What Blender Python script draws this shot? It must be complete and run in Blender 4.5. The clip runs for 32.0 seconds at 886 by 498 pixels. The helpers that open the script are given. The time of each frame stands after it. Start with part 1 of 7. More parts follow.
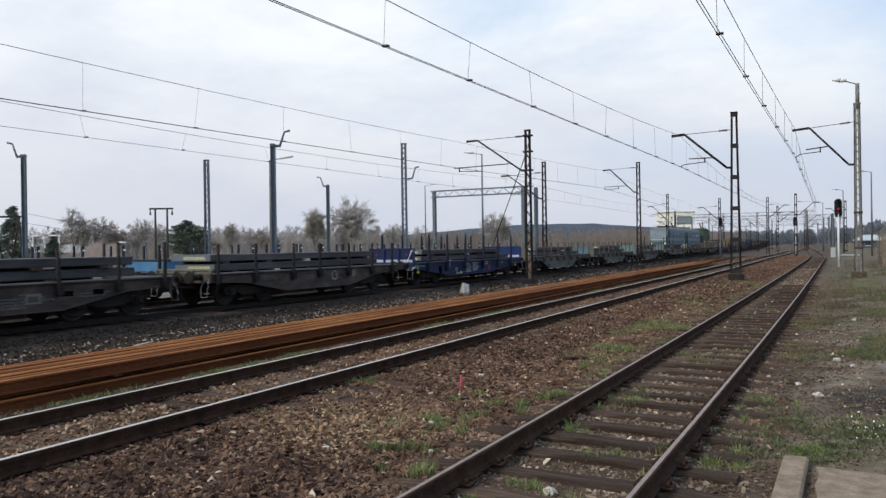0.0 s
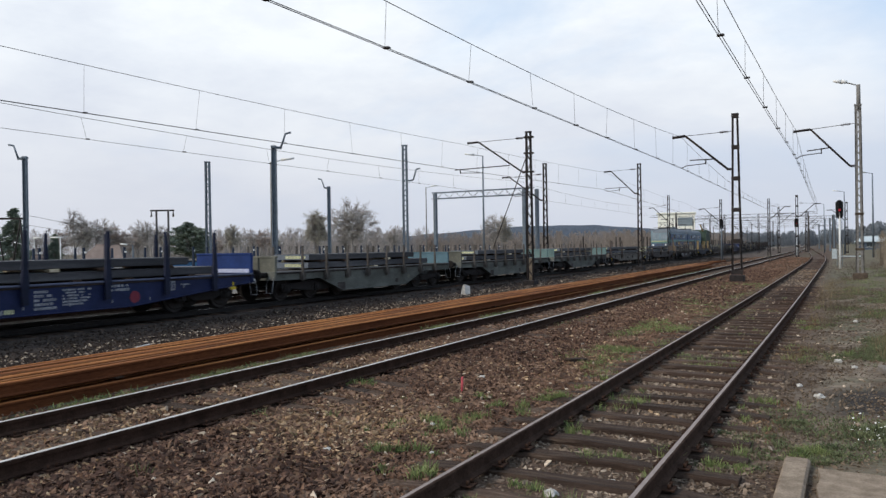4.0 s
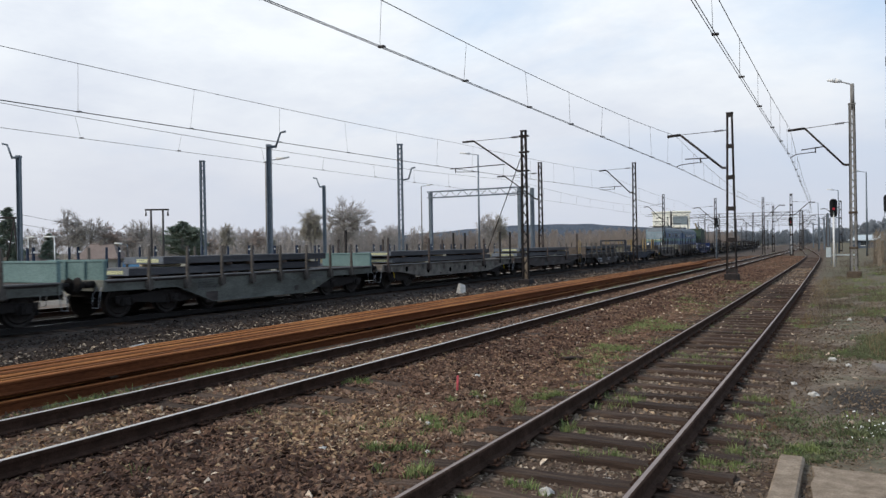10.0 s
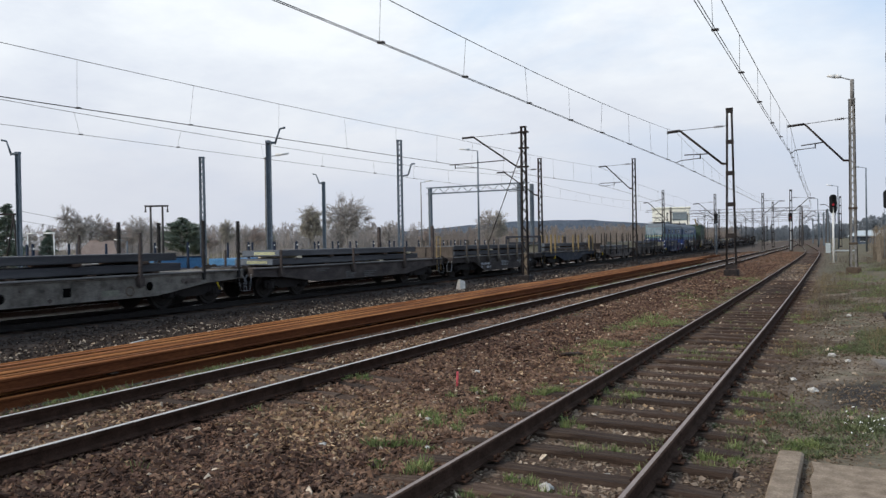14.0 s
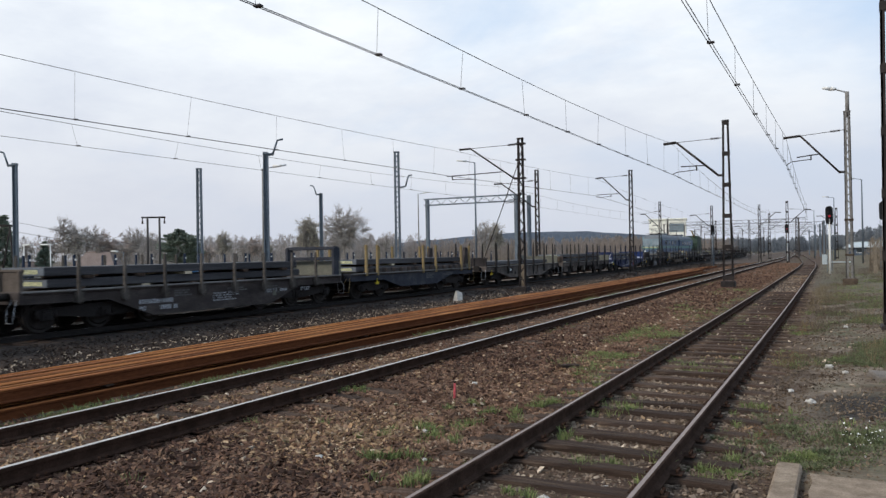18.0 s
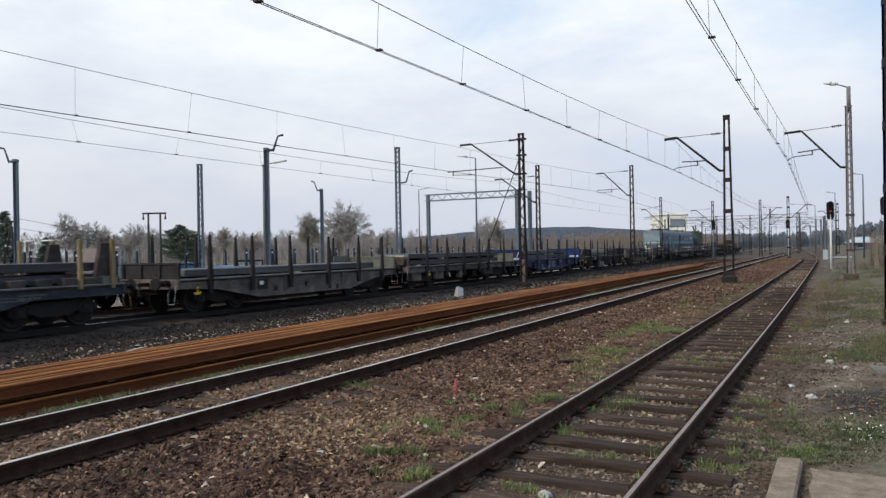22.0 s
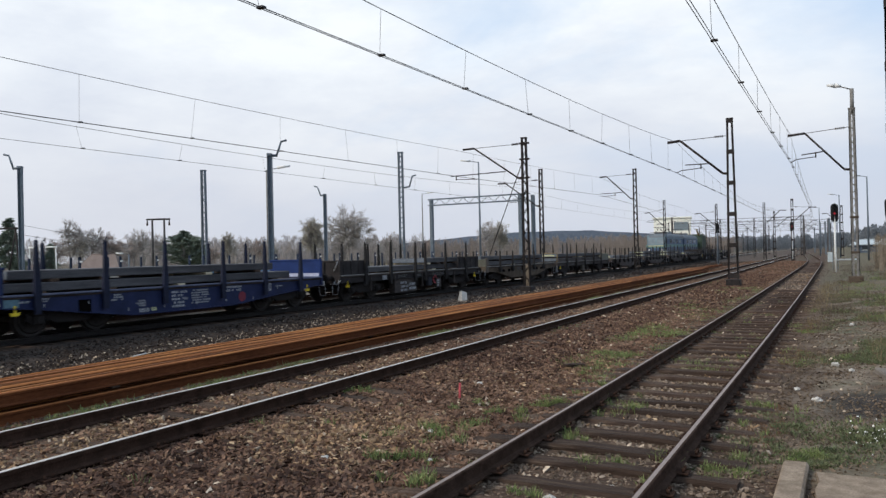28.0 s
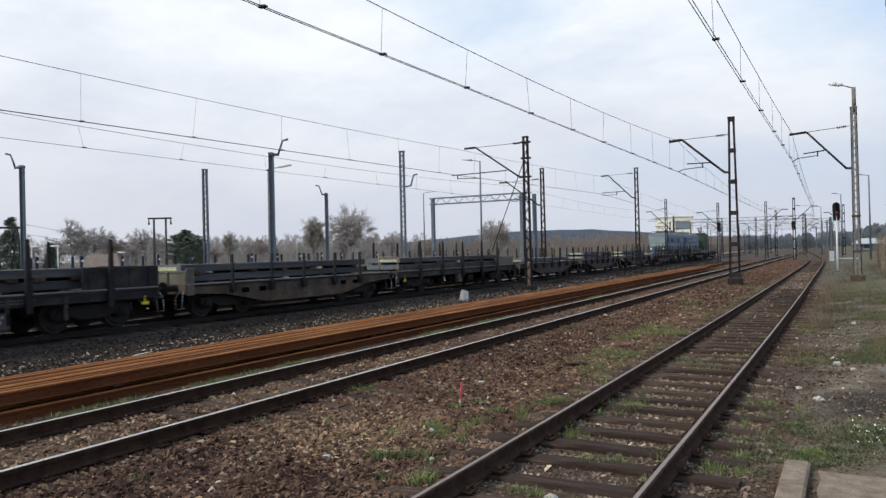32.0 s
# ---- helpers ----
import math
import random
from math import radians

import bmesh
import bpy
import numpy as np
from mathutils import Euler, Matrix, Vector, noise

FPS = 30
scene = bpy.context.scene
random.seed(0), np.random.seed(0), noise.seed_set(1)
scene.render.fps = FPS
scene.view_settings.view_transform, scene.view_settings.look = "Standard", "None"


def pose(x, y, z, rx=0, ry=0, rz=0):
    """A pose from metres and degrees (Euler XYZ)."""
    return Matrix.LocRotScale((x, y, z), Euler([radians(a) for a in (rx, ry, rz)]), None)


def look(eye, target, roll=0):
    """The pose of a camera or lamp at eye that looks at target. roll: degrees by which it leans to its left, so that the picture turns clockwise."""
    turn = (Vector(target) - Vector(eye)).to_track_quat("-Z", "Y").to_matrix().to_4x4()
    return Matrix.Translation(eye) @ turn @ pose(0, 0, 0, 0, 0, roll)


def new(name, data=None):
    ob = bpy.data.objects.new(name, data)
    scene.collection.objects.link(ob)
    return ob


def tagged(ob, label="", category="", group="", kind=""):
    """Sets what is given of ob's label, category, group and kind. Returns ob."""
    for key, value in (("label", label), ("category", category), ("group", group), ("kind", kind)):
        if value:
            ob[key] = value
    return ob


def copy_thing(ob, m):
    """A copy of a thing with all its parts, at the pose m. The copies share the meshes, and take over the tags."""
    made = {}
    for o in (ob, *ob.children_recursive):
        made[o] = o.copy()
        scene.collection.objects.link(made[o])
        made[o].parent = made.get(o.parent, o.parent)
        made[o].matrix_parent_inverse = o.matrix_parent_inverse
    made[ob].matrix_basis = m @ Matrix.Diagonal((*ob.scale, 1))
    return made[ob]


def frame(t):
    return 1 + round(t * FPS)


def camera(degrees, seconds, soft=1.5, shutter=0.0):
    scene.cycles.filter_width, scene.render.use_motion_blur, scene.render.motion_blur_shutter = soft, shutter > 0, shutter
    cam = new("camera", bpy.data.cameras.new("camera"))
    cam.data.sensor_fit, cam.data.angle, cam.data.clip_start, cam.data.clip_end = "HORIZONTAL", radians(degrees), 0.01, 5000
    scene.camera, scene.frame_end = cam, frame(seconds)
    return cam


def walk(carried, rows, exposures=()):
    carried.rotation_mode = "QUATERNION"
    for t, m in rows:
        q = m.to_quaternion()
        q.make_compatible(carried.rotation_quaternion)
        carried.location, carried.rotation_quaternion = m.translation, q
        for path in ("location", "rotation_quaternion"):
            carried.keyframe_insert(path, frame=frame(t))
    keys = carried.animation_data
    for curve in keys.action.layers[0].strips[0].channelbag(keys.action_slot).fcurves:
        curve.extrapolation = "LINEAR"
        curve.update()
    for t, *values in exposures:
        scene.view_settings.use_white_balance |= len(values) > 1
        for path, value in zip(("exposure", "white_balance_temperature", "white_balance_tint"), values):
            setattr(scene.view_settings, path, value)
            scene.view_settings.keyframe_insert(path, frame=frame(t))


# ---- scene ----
cam = camera(62.18, 32.0, soft=1.42, shutter=0.35)


def aim(yaw, pitch, roll):
    """Pose of the camera on its spot beside the siding: turn to the left of the line, tilt up and lean, in degrees."""
    return pose(0, 0, 1.77, 90 + pitch, 0, yaw) @ pose(0, 0, 0, 0, 0, roll)


walk(cam, [
    (0, aim(28.192, -0.214, -0.837)),
    (0.5, aim(28.174, -0.219, -0.828)),
    (1, aim(28.132, -0.168, -0.897)),
    (1.5, aim(28.111, -0.049, -0.899)),
    (2, aim(28.071, 0.008, -0.849)),
    (2.5, aim(28.126, 0.016, -0.896)),
    (3, aim(28.186, -0.032, -0.881)),
    (3.5, aim(28.254, -0.074, -0.857)),
    (5.5, aim(28.272, -0.089, -0.928)),
    (6, aim(28.215, -0.029, -1.009)),
    (6.5, aim(28.186, -0.053, -0.954)),
    (7, aim(28.166, -0.066, -0.864)),
    (7.5, aim(28.168, -0.120, -0.882)),
    (8, aim(28.180, -0.169, -0.926)),
    (8.5, aim(28.138, -0.224, -0.976)),
    (9, aim(28.069, -0.247, -0.948)),
    (9.5, aim(27.990, -0.229, -0.944)),
    (10, aim(27.907, -0.173, -0.928)),
    (10.5, aim(27.882, -0.134, -0.871)),
    (11, aim(27.890, -0.129, -0.841)),
    (11.5, aim(27.924, -0.158, -0.809)),
    (12, aim(27.925, -0.231, -0.822)),
    (12.5, aim(27.931, -0.369, -0.930)),
    (13, aim(27.916, -0.450, -0.929)),
    (13.5, aim(27.887, -0.477, -0.981)),
    (14, aim(27.887, -0.477, -0.981)),
    (14.5, aim(27.896, -0.398, -0.990)),
    (16.5, aim(27.638, 0.030, -1.060)),
    (17, aim(27.648, 0.160, -1.061)),
    (17.5, aim(27.651, 0.231, -1.028)),
    (18, aim(27.654, 0.407, -0.984)),
    (18.5, aim(27.650, 0.557, -1.053)),
    (19, aim(27.643, 0.627, -1.031)),
    (19.5, aim(27.584, 0.627, -1.035)),
    (20, aim(27.576, 0.535, -1.007)),
    (20.5, aim(27.573, 0.425, -1.047)),
    (21, aim(27.580, 0.298, -1.054)),
    (21.5, aim(27.646, 0.170, -1.059)),
    (22, aim(27.722, 0.067, -1.045)),
    (22.5, aim(27.780, -0.015, -1.003)),
    (23, aim(27.879, -0.042, -1.058)),
    (23.5, aim(27.966, -0.099, -1.045)),
    (24, aim(28.029, -0.109, -1.110)),
    (24.5, aim(28.048, -0.013, -1.159)),
    (25, aim(28.019, 0.113, -1.138)),
    (25.5, aim(27.987, 0.236, -1.118)),
    (27.5, aim(27.987, 0.393, -1.317)),
    (28, aim(27.988, 0.415, -1.340)),
    (28.5, aim(28.034, 0.423, -1.267)),
    (29, aim(28.051, 0.388, -1.234)),
    (29.5, aim(28.073, 0.354, -1.156)),
    (30, aim(28.088, 0.290, -1.282)),
    (30.5, aim(28.090, 0.265, -1.332)),
    (31, aim(28.072, 0.265, -1.360)),
    (31.5, aim(28.060, 0.285, -1.311)),
    (32, aim(28.100, 0.341, -1.350)),
])

# ---- light: thin bright overcast with blue gaps ----
SUN_EL, SUN_AZ = radians(38), radians(215)
world = bpy.data.worlds.new("sky")
scene.world = world
world.use_nodes = True
nt = world.node_tree
nt.nodes.clear()


def wnode(kind, **kw):
    n = nt.nodes.new(kind)
    for k, v in kw.items():
        n.inputs[k].default_value = v
    return n


sky = nt.nodes.new("ShaderNodeTexSky")
sky.sky_type, sky.sun_disc, sky.sun_elevation, sky.sun_rotation = "NISHITA", False, SUN_EL, SUN_AZ
coord = nt.nodes.new("ShaderNodeTexCoord")
flat = nt.nodes.new("ShaderNodeMapping")
flat.inputs["Scale"].default_value = (1.0, 1.0, 2.6)
big = wnode("ShaderNodeTexNoise", Scale=1.7, Detail=7.0, Roughness=0.55, Distortion=0.35)
ramp = nt.nodes.new("ShaderNodeValToRGB")
ramp.color_ramp.elements[0].position, ramp.color_ramp.elements[0].color = 0.50, (0, 0, 0, 1)
ramp.color_ramp.elements[1].position, ramp.color_ramp.elements[1].color = 0.71, (1, 1, 1, 1)
soft = wnode("ShaderNodeTexNoise", Scale=3.1, Detail=6.0, Roughness=0.6)
cloud = nt.nodes.new("ShaderNodeValToRGB")
cloud.color_ramp.elements[0].position, cloud.color_ramp.elements[0].color = 0.28, (0.72, 0.78, 0.89, 1)
cloud.color_ramp.elements[1].position, cloud.color_ramp.elements[1].color = 0.60, (0.965, 1.015, 1.06, 1)
blue = nt.nodes.new("ShaderNodeMix")
blue.data_type = "RGBA"
blue.inputs[0].default_value = 0.90
blue.inputs[7].default_value = (0.60, 0.77, 1.0, 1)
mixed = nt.nodes.new("ShaderNodeMix")
mixed.data_type = "RGBA"
gain = nt.nodes.new("ShaderNodeMix")
gain.data_type, gain.blend_type = "RGBA", "MULTIPLY"
gain.inputs[0].default_value = 1.0
gain.inputs[7].default_value = (0.10, 0.10, 0.10, 1)
back = wnode("ShaderNodeBackground", Strength=1.0)
out = nt.nodes.new("ShaderNodeOutputWorld")
link = nt.links.new
link(coord.outputs["Generated"], flat.inputs["Vector"])
link(flat.outputs[0], big.inputs["Vector"])
link(flat.outputs[0], soft.inputs["Vector"])
sepd = nt.nodes.new("ShaderNodeSeparateXYZ")
link(coord.outputs["Generated"], sepd.inputs[0])
thin = nt.nodes.new("ShaderNodeMath")
thin.operation = "MULTIPLY_ADD"
thin.inputs[1].default_value = -0.30
link(sepd.outputs["X"], thin.inputs[0])
link(big.outputs["Fac"], thin.inputs[2])
link(thin.outputs[0], ramp.inputs[0])
link(soft.outputs["Fac"], cloud.inputs[0])
link(sky.outputs[0], gain.inputs[6])
link(gain.outputs[2], blue.inputs[6])
link(blue.outputs[2], mixed.inputs[6])
link(cloud.outputs[0], mixed.inputs[7])
link(ramp.outputs[0], mixed.inputs[0])
haze = nt.nodes.new("ShaderNodeMix")
haze.data_type = "RGBA"
haze.inputs[7].default_value = (0.63, 0.657, 0.743, 1)
low = nt.nodes.new("ShaderNodeMapRange")
low.interpolation_type = "SMOOTHSTEP"
low.inputs[1].default_value, low.inputs[2].default_value, low.inputs[3].default_value, low.inputs[4].default_value = 0.0, 0.30, 0.85, 0.0
sepz = nt.nodes.new("ShaderNodeSeparateXYZ")
link(coord.outputs["Generated"], sepz.inputs[0])
link(sepz.outputs["Z"], low.inputs[0])
link(low.outputs[0], haze.inputs[0])
link(mixed.outputs[2], haze.inputs[6])
link(haze.outputs[2], back.inputs["Color"])
link(back.outputs[0], out.inputs[0])
lamp = bpy.data.lights.new("sun", "SUN")
lamp.energy, lamp.angle, lamp.color = 2.4, radians(10), (1.0, 0.91, 0.80)
sun = new("sun", lamp)
sun.matrix_world = look((math.sin(SUN_AZ) * math.cos(SUN_EL) * 100, math.cos(SUN_AZ) * math.cos(SUN_EL) * 100, math.sin(SUN_EL) * 100), (0, 0, 0))
scene.view_settings.exposure = 0.0


# ---- materials ----
def mat(name, colors, scale=4.0, fine=40.0, rough=0.8, metal=0.0, bump=0.3, vary=0.0, stretch=(1, 1, 1), kind="noise", spec=0.2, contrast=(0.3, 0.7), island=False):
    """A surface of two or three colours mixed by broad noise, broken by fine grain, with relief."""
    m = bpy.data.materials.new(name)
    m.use_nodes = True
    t = m.node_tree
    N, L = t.nodes.new, t.links.new
    b = t.nodes["Principled BSDF"]
    b.inputs["Metallic"].default_value = metal
    b.inputs["Specular IOR Level"].default_value = spec
    co = N("ShaderNodeTexCoord")
    mp = N("ShaderNodeMapping")
    mp.inputs["Scale"].default_value = stretch
    L(co.outputs["Object"], mp.inputs[0])
    n1 = N("ShaderNodeTexNoise")
    n1.inputs["Scale"].default_value, n1.inputs["Detail"].default_value, n1.inputs["Roughness"].default_value = scale, 6, 0.62
    L(mp.outputs[0], n1.inputs["Vector"])
    if kind == "stone":
        n2 = N("ShaderNodeTexVoronoi")
        n2.inputs["Scale"].default_value = fine
        f2 = n2.outputs["Distance"]
    else:
        n2 = N("ShaderNodeTexNoise")
        n2.inputs["Scale"].default_value, n2.inputs["Detail"].default_value = fine, 4
        f2 = n2.outputs["Fac"]
    L(mp.outputs[0], n2.inputs["Vector"])
    r = N("ShaderNodeValToRGB")
    el = r.color_ramp.elements
    el[0].position, el[1].position = contrast
    el[0].color, el[1].color = (*colors[0], 1), (*colors[-1], 1)
    if len(colors) == 3:
        e = el.new(sum(contrast) / 2)
        e.color = (*colors[1], 1)
    L(n1.outputs["Fac"], r.inputs[0])
    mul = N("ShaderNodeMix")
    mul.data_type, mul.blend_type = "RGBA", "MULTIPLY"
    mul.inputs[0].default_value = 1.0
    gr = N("ShaderNodeMapRange")
    gr.inputs[1].default_value, gr.inputs[2].default_value = (0.0, 0.6) if kind == "stone" else (0.25, 0.75)
    gr.inputs[3].default_value, gr.inputs[4].default_value = (1.25, 0.55) if kind == "stone" else (0.72, 1.25)
    L(f2, gr.inputs[0])
    L(r.outputs[0], mul.inputs[6])
    L(gr.outputs[0], mul.inputs[7])
    last = mul.outputs[2]
    if vary:
        if island:
            src = N("ShaderNodeNewGeometry").outputs["Random Per Island"]
        else:
            src = N("ShaderNodeObjectInfo").outputs["Random"]
        vr = N("ShaderNodeMapRange")
        vr.inputs[3].default_value, vr.inputs[4].default_value = 1 - vary, 1 + vary
        L(src, vr.inputs[0])
        m2 = N("ShaderNodeMix")
        m2.data_type, m2.blend_type = "RGBA", "MULTIPLY"
        m2.inputs[0].default_value = 1.0
        L(last, m2.inputs[6])
        L(vr.outputs[0], m2.inputs[7])
        last = m2.outputs[2]
    L(last, b.inputs["Base Color"])
    rr = N("ShaderNodeMapRange")
    rr.inputs[3].default_value, rr.inputs[4].default_value = max(0.05, rough - 0.12), min(1, rough + 0.12)
    L(n1.outputs["Fac"], rr.inputs[0])
    L(rr.outputs[0], b.inputs["Roughness"])
    if bump:
        bp = N("ShaderNodeBump")
        bp.inputs["Strength"].default_value, bp.inputs["Distance"].default_value = bump, 0.02
        if kind == "stone":
            bp.invert = True
        L(f2, bp.inputs["Height"])
        L(bp.outputs[0], b.inputs["Normal"])
    return m


def glow(name, color, strength):
    m = bpy.data.materials.new(name)
    m.use_nodes = True
    b = m.node_tree.nodes["Principled BSDF"]
    b.inputs["Base Color"].default_value = (*color, 1)
    b.inputs["Emission Color"].default_value = (*color, 1)
    b.inputs["Emission Strength"].default_value = strength
    return m


M_RAILSIDE = mat("rail_side_rust", [(0.024, 0.014, 0.010), (0.058, 0.034, 0.025)], 6, 60, 0.95, 0.0, 0.3, spec=0.03)
M_RAILBROWN = mat("brown_rail_side_rust", [(0.030, 0.018, 0.013), (0.070, 0.043, 0.032)], 6, 60, 0.95, 0.0, 0.3, spec=0.03)
M_RAILDULL = mat("dull_rail_head", [(0.15, 0.112, 0.095), (0.27, 0.215, 0.19)], 2, 90, 0.5, 0.0, 0.08, spec=0.4, stretch=(1, 0.1, 1))
M_RAILHEAD = mat("rail_head_steel", [(0.40, 0.375, 0.35), (0.58, 0.55, 0.52)], 2, 90, 0.42, 0.6, 0.04, stretch=(1, 0.1, 1))
M_RAILBRIGHT = mat("polished_rail_head", [(0.50, 0.48, 0.46), (0.64, 0.62, 0.60)], 2, 90, 0.22, 0.85, 0.02, stretch=(1, 0.1, 1))
# Two tones of one rust: lit head tops, and shade painted below them.
M_RUSTRAIL = mat("lit_orange_rust", [(0.14, 0.046, 0.014), (0.27, 0.098, 0.029), (0.43, 0.180, 0.056)], 3, 60, 0.9, 0.0, 0.3, 0.5, stretch=(1, 0.12, 1))
M_RUSTSHADE = mat("shaded_rust", [(0.062, 0.021, 0.010), (0.125, 0.044, 0.018)], 3, 50, 0.95, 0.0, 0.3, 0.3, spec=0.05, stretch=(1, 0.2, 1))
M_SLEEPER = mat("old_sleeper_wood", [(0.030, 0.018, 0.013), (0.066, 0.042, 0.030), (0.135, 0.096, 0.070)], 5, 50, 0.9, 0, 0.8, 0.4, stretch=(0.35, 4, 4))
M_CONCRETE = mat("weathered_concrete", [(0.095, 0.072, 0.050), (0.20, 0.165, 0.125)], 3, 45, 0.9, 0, 0.4, 0.08)
M_CONCDARK = mat("stained_concrete", [(0.10, 0.085, 0.072), (0.20, 0.175, 0.15)], 3, 45, 0.9, 0, 0.4, 0.1)
M_STONE = mat("ballast_stone", [(0.066, 0.036, 0.024), (0.140, 0.082, 0.054), (0.23, 0.148, 0.100)], 2.2, 30, 0.9, 0, 0.3, 0.45, island=True)
M_STONEDARK = mat("dark_ballast_stone", [(0.034, 0.018, 0.012), (0.068, 0.037, 0.026), (0.115, 0.068, 0.048)], 3, 30, 0.92, 0, 0.3, 0.5, island=True)
M_STONETAN = mat("tan_ballast_stone", [(0.13, 0.078, 0.043), (0.245, 0.160, 0.092), (0.45, 0.335, 0.215)], 5, 30, 0.92, 0, 0.3, 0.5, island=True)
M_STONEPALE = mat("pale_stone", [(0.26, 0.185, 0.12), (0.55, 0.46, 0.36)], 3, 30, 0.9, 0, 0.3, 0.4, island=True)
M_STONEGREY = mat("brown_grey_cinder_stone", [(0.024, 0.016, 0.012), (0.056, 0.040, 0.031), (0.16, 0.128, 0.10)], 2.5, 30, 0.9, 0, 0.3, 0.5, island=True, contrast=(0.3, 0.85))
M_GRASS = mat("young_grass", [(0.085, 0.125, 0.042), (0.24, 0.28, 0.11)], 6, 60, 0.8, 0, 0, 0.35, island=True)
M_DRYGRASS = mat("dry_stems", [(0.12, 0.09, 0.05), (0.24, 0.19, 0.11)], 6, 60, 0.9, 0, 0, 0.35, island=True)
M_MASTDARK = mat("dark_mast_steel", [(0.017, 0.0145, 0.0145), (0.046, 0.037, 0.034)], 3, 30, 0.8, 0.1, 0.2, 0.1)
M_MASTGREY = mat("galvanised_mast_steel", [(0.095, 0.118, 0.142), (0.17, 0.20, 0.23)], 3, 30, 0.6, 0.3, 0.1, 0.1)
M_MASTCON = mat("grey_mast_paint", [(0.115, 0.108, 0.10), (0.26, 0.25, 0.235)], 5, 30, 0.8, 0.05, 0.2, 0.05)
M_WIRE = mat("dark_copper_wire", [(0.06, 0.057, 0.060), (0.10, 0.094, 0.094)], 1, 10, 0.6, 0.3, 0)
M_INSUL = mat("brown_glazed_insulator", [(0.02, 0.012, 0.01), (0.05, 0.03, 0.025)], 5, 20, 0.35, 0, 0)
M_BLACK = mat("black_signal_paint", [(0.010, 0.010, 0.011), (0.022, 0.022, 0.023)], 4, 30, 0.6, 0, 0.1)
M_WHITE = mat("white_paint", [(0.60, 0.60, 0.58), (0.78, 0.78, 0.76)], 3, 30, 0.6, 0, 0.1)
M_RED = glow("red_signal_light", (0.60, 0.03, 0.05), 0.35)
M_REDPAINT = mat("red_peg_paint", [(0.36, 0.055, 0.065), (0.52, 0.10, 0.11)], 8, 40, 0.8, 0, 0.1)
# Slab steel again, lightened for the end that faces the sun.
M_SLABEND = mat("sunlit_cut_slab_end", [(0.10, 0.115, 0.135), (0.16, 0.18, 0.205)], 6, 40, 0.7, 0.1, 0.2)
M_SLABSTEEL = mat("mill_scale_slab", [(0.036, 0.035, 0.038), (0.060, 0.058, 0.062), (0.105, 0.101, 0.104)], 1.6, 40, 0.6, 0.2, 0.2, 0.2, stretch=(1, 0.25, 2))
M_TIMBER = mat("pale_bearer_timber", [(0.48, 0.39, 0.26), (0.70, 0.60, 0.44)], 4, 40, 0.9, 0, 0.3, 0.3)
M_YELLOWMARK = mat("yellow_marking_paint", [(0.38, 0.38, 0.20), (0.64, 0.63, 0.38)], 30, 90, 0.8, 0, 0.1, 0.2, contrast=(0.4, 0.6))
M_YELLOW = mat("yellow_bracket_paint", [(0.52, 0.38, 0.02), (0.70, 0.52, 0.04)], 6, 40, 0.7, 0, 0.1)
M_BROWNBLACK = mat("grimy_brown_wagon_paint", [(0.030, 0.022, 0.020), (0.066, 0.052, 0.047), (0.118, 0.095, 0.084)], 1.6, 26, 0.85, 0, 0.25, 0.12, contrast=(0.3, 0.75), stretch=(1, 0.6, 1.5))
M_CHARCOAL = mat("grimy_charcoal_wagon_paint", [(0.026, 0.021, 0.0195), (0.060, 0.049, 0.045), (0.115, 0.095, 0.085)], 1.6, 26, 0.85, 0, 0.25, 0.12, contrast=(0.3, 0.8), stretch=(1, 0.6, 1.5))
M_SOOT = mat("sooty_black_wagon_paint", [(0.014, 0.012, 0.012), (0.030, 0.026, 0.026), (0.062, 0.053, 0.050)], 1.8, 26, 0.85, 0, 0.25, 0.12, contrast=(0.3, 0.8))
M_DUSTBOARD = mat("dusty_brown_board_paint", [(0.085, 0.068, 0.056), (0.15, 0.125, 0.105)], 1.6, 24, 0.9, 0, 0.2, 0.1)
M_NAVYSTAKE = mat("dark_navy_stake_paint", [(0.007, 0.009, 0.020), (0.018, 0.022, 0.046)], 4, 30, 0.7, 0, 0.15, 0.1)
M_TEAL = mat("faded_teal_wagon_paint", [(0.064, 0.057, 0.047), (0.104, 0.106, 0.093), (0.158, 0.160, 0.140)], 1.4, 24, 0.85, 0, 0.2, 0.1, contrast=(0.3, 0.7), stretch=(1, 0.5, 1.4))
M_STAKEDARK = mat("black_grimy_stakes", [(0.012, 0.011, 0.011), (0.036, 0.031, 0.029)], 5, 30, 0.85, 0, 0.2, 0.2)
M_STAKE = mat("grimy_brown_grey_stakes", [(0.050, 0.043, 0.037), (0.12, 0.105, 0.092)], 5, 30, 0.9, 0, 0.2, 0.2)
M_TEALLIGHT = mat("pale_teal_board_paint", [(0.10, 0.16, 0.155), (0.155, 0.23, 0.22)], 1.4, 24, 0.75, 0, 0.15, 0.08)
M_TEALBLUE = mat("blue_teal_board_paint", [(0.075, 0.135, 0.165), (0.12, 0.20, 0.235)], 1.4, 24, 0.75, 0, 0.15, 0.08)
M_OLIVE = mat("grey_olive_board_paint", [(0.10, 0.10, 0.082), (0.18, 0.175, 0.14)], 1.6, 24, 0.85, 0, 0.2, 0.1)
M_BLUE = mat("navy_wagon_paint", [(0.007, 0.011, 0.036), (0.013, 0.020, 0.064), (0.030, 0.036, 0.085)], 1.5, 26, 0.6, 0, 0.1, 0.05, contrast=(0.3, 0.8))
M_BLUEBRIGHT = mat("bright_blue_board_paint", [(0.009, 0.024, 0.098), (0.015, 0.040, 0.155)], 1.5, 26, 0.55, 0, 0.1, 0.05)
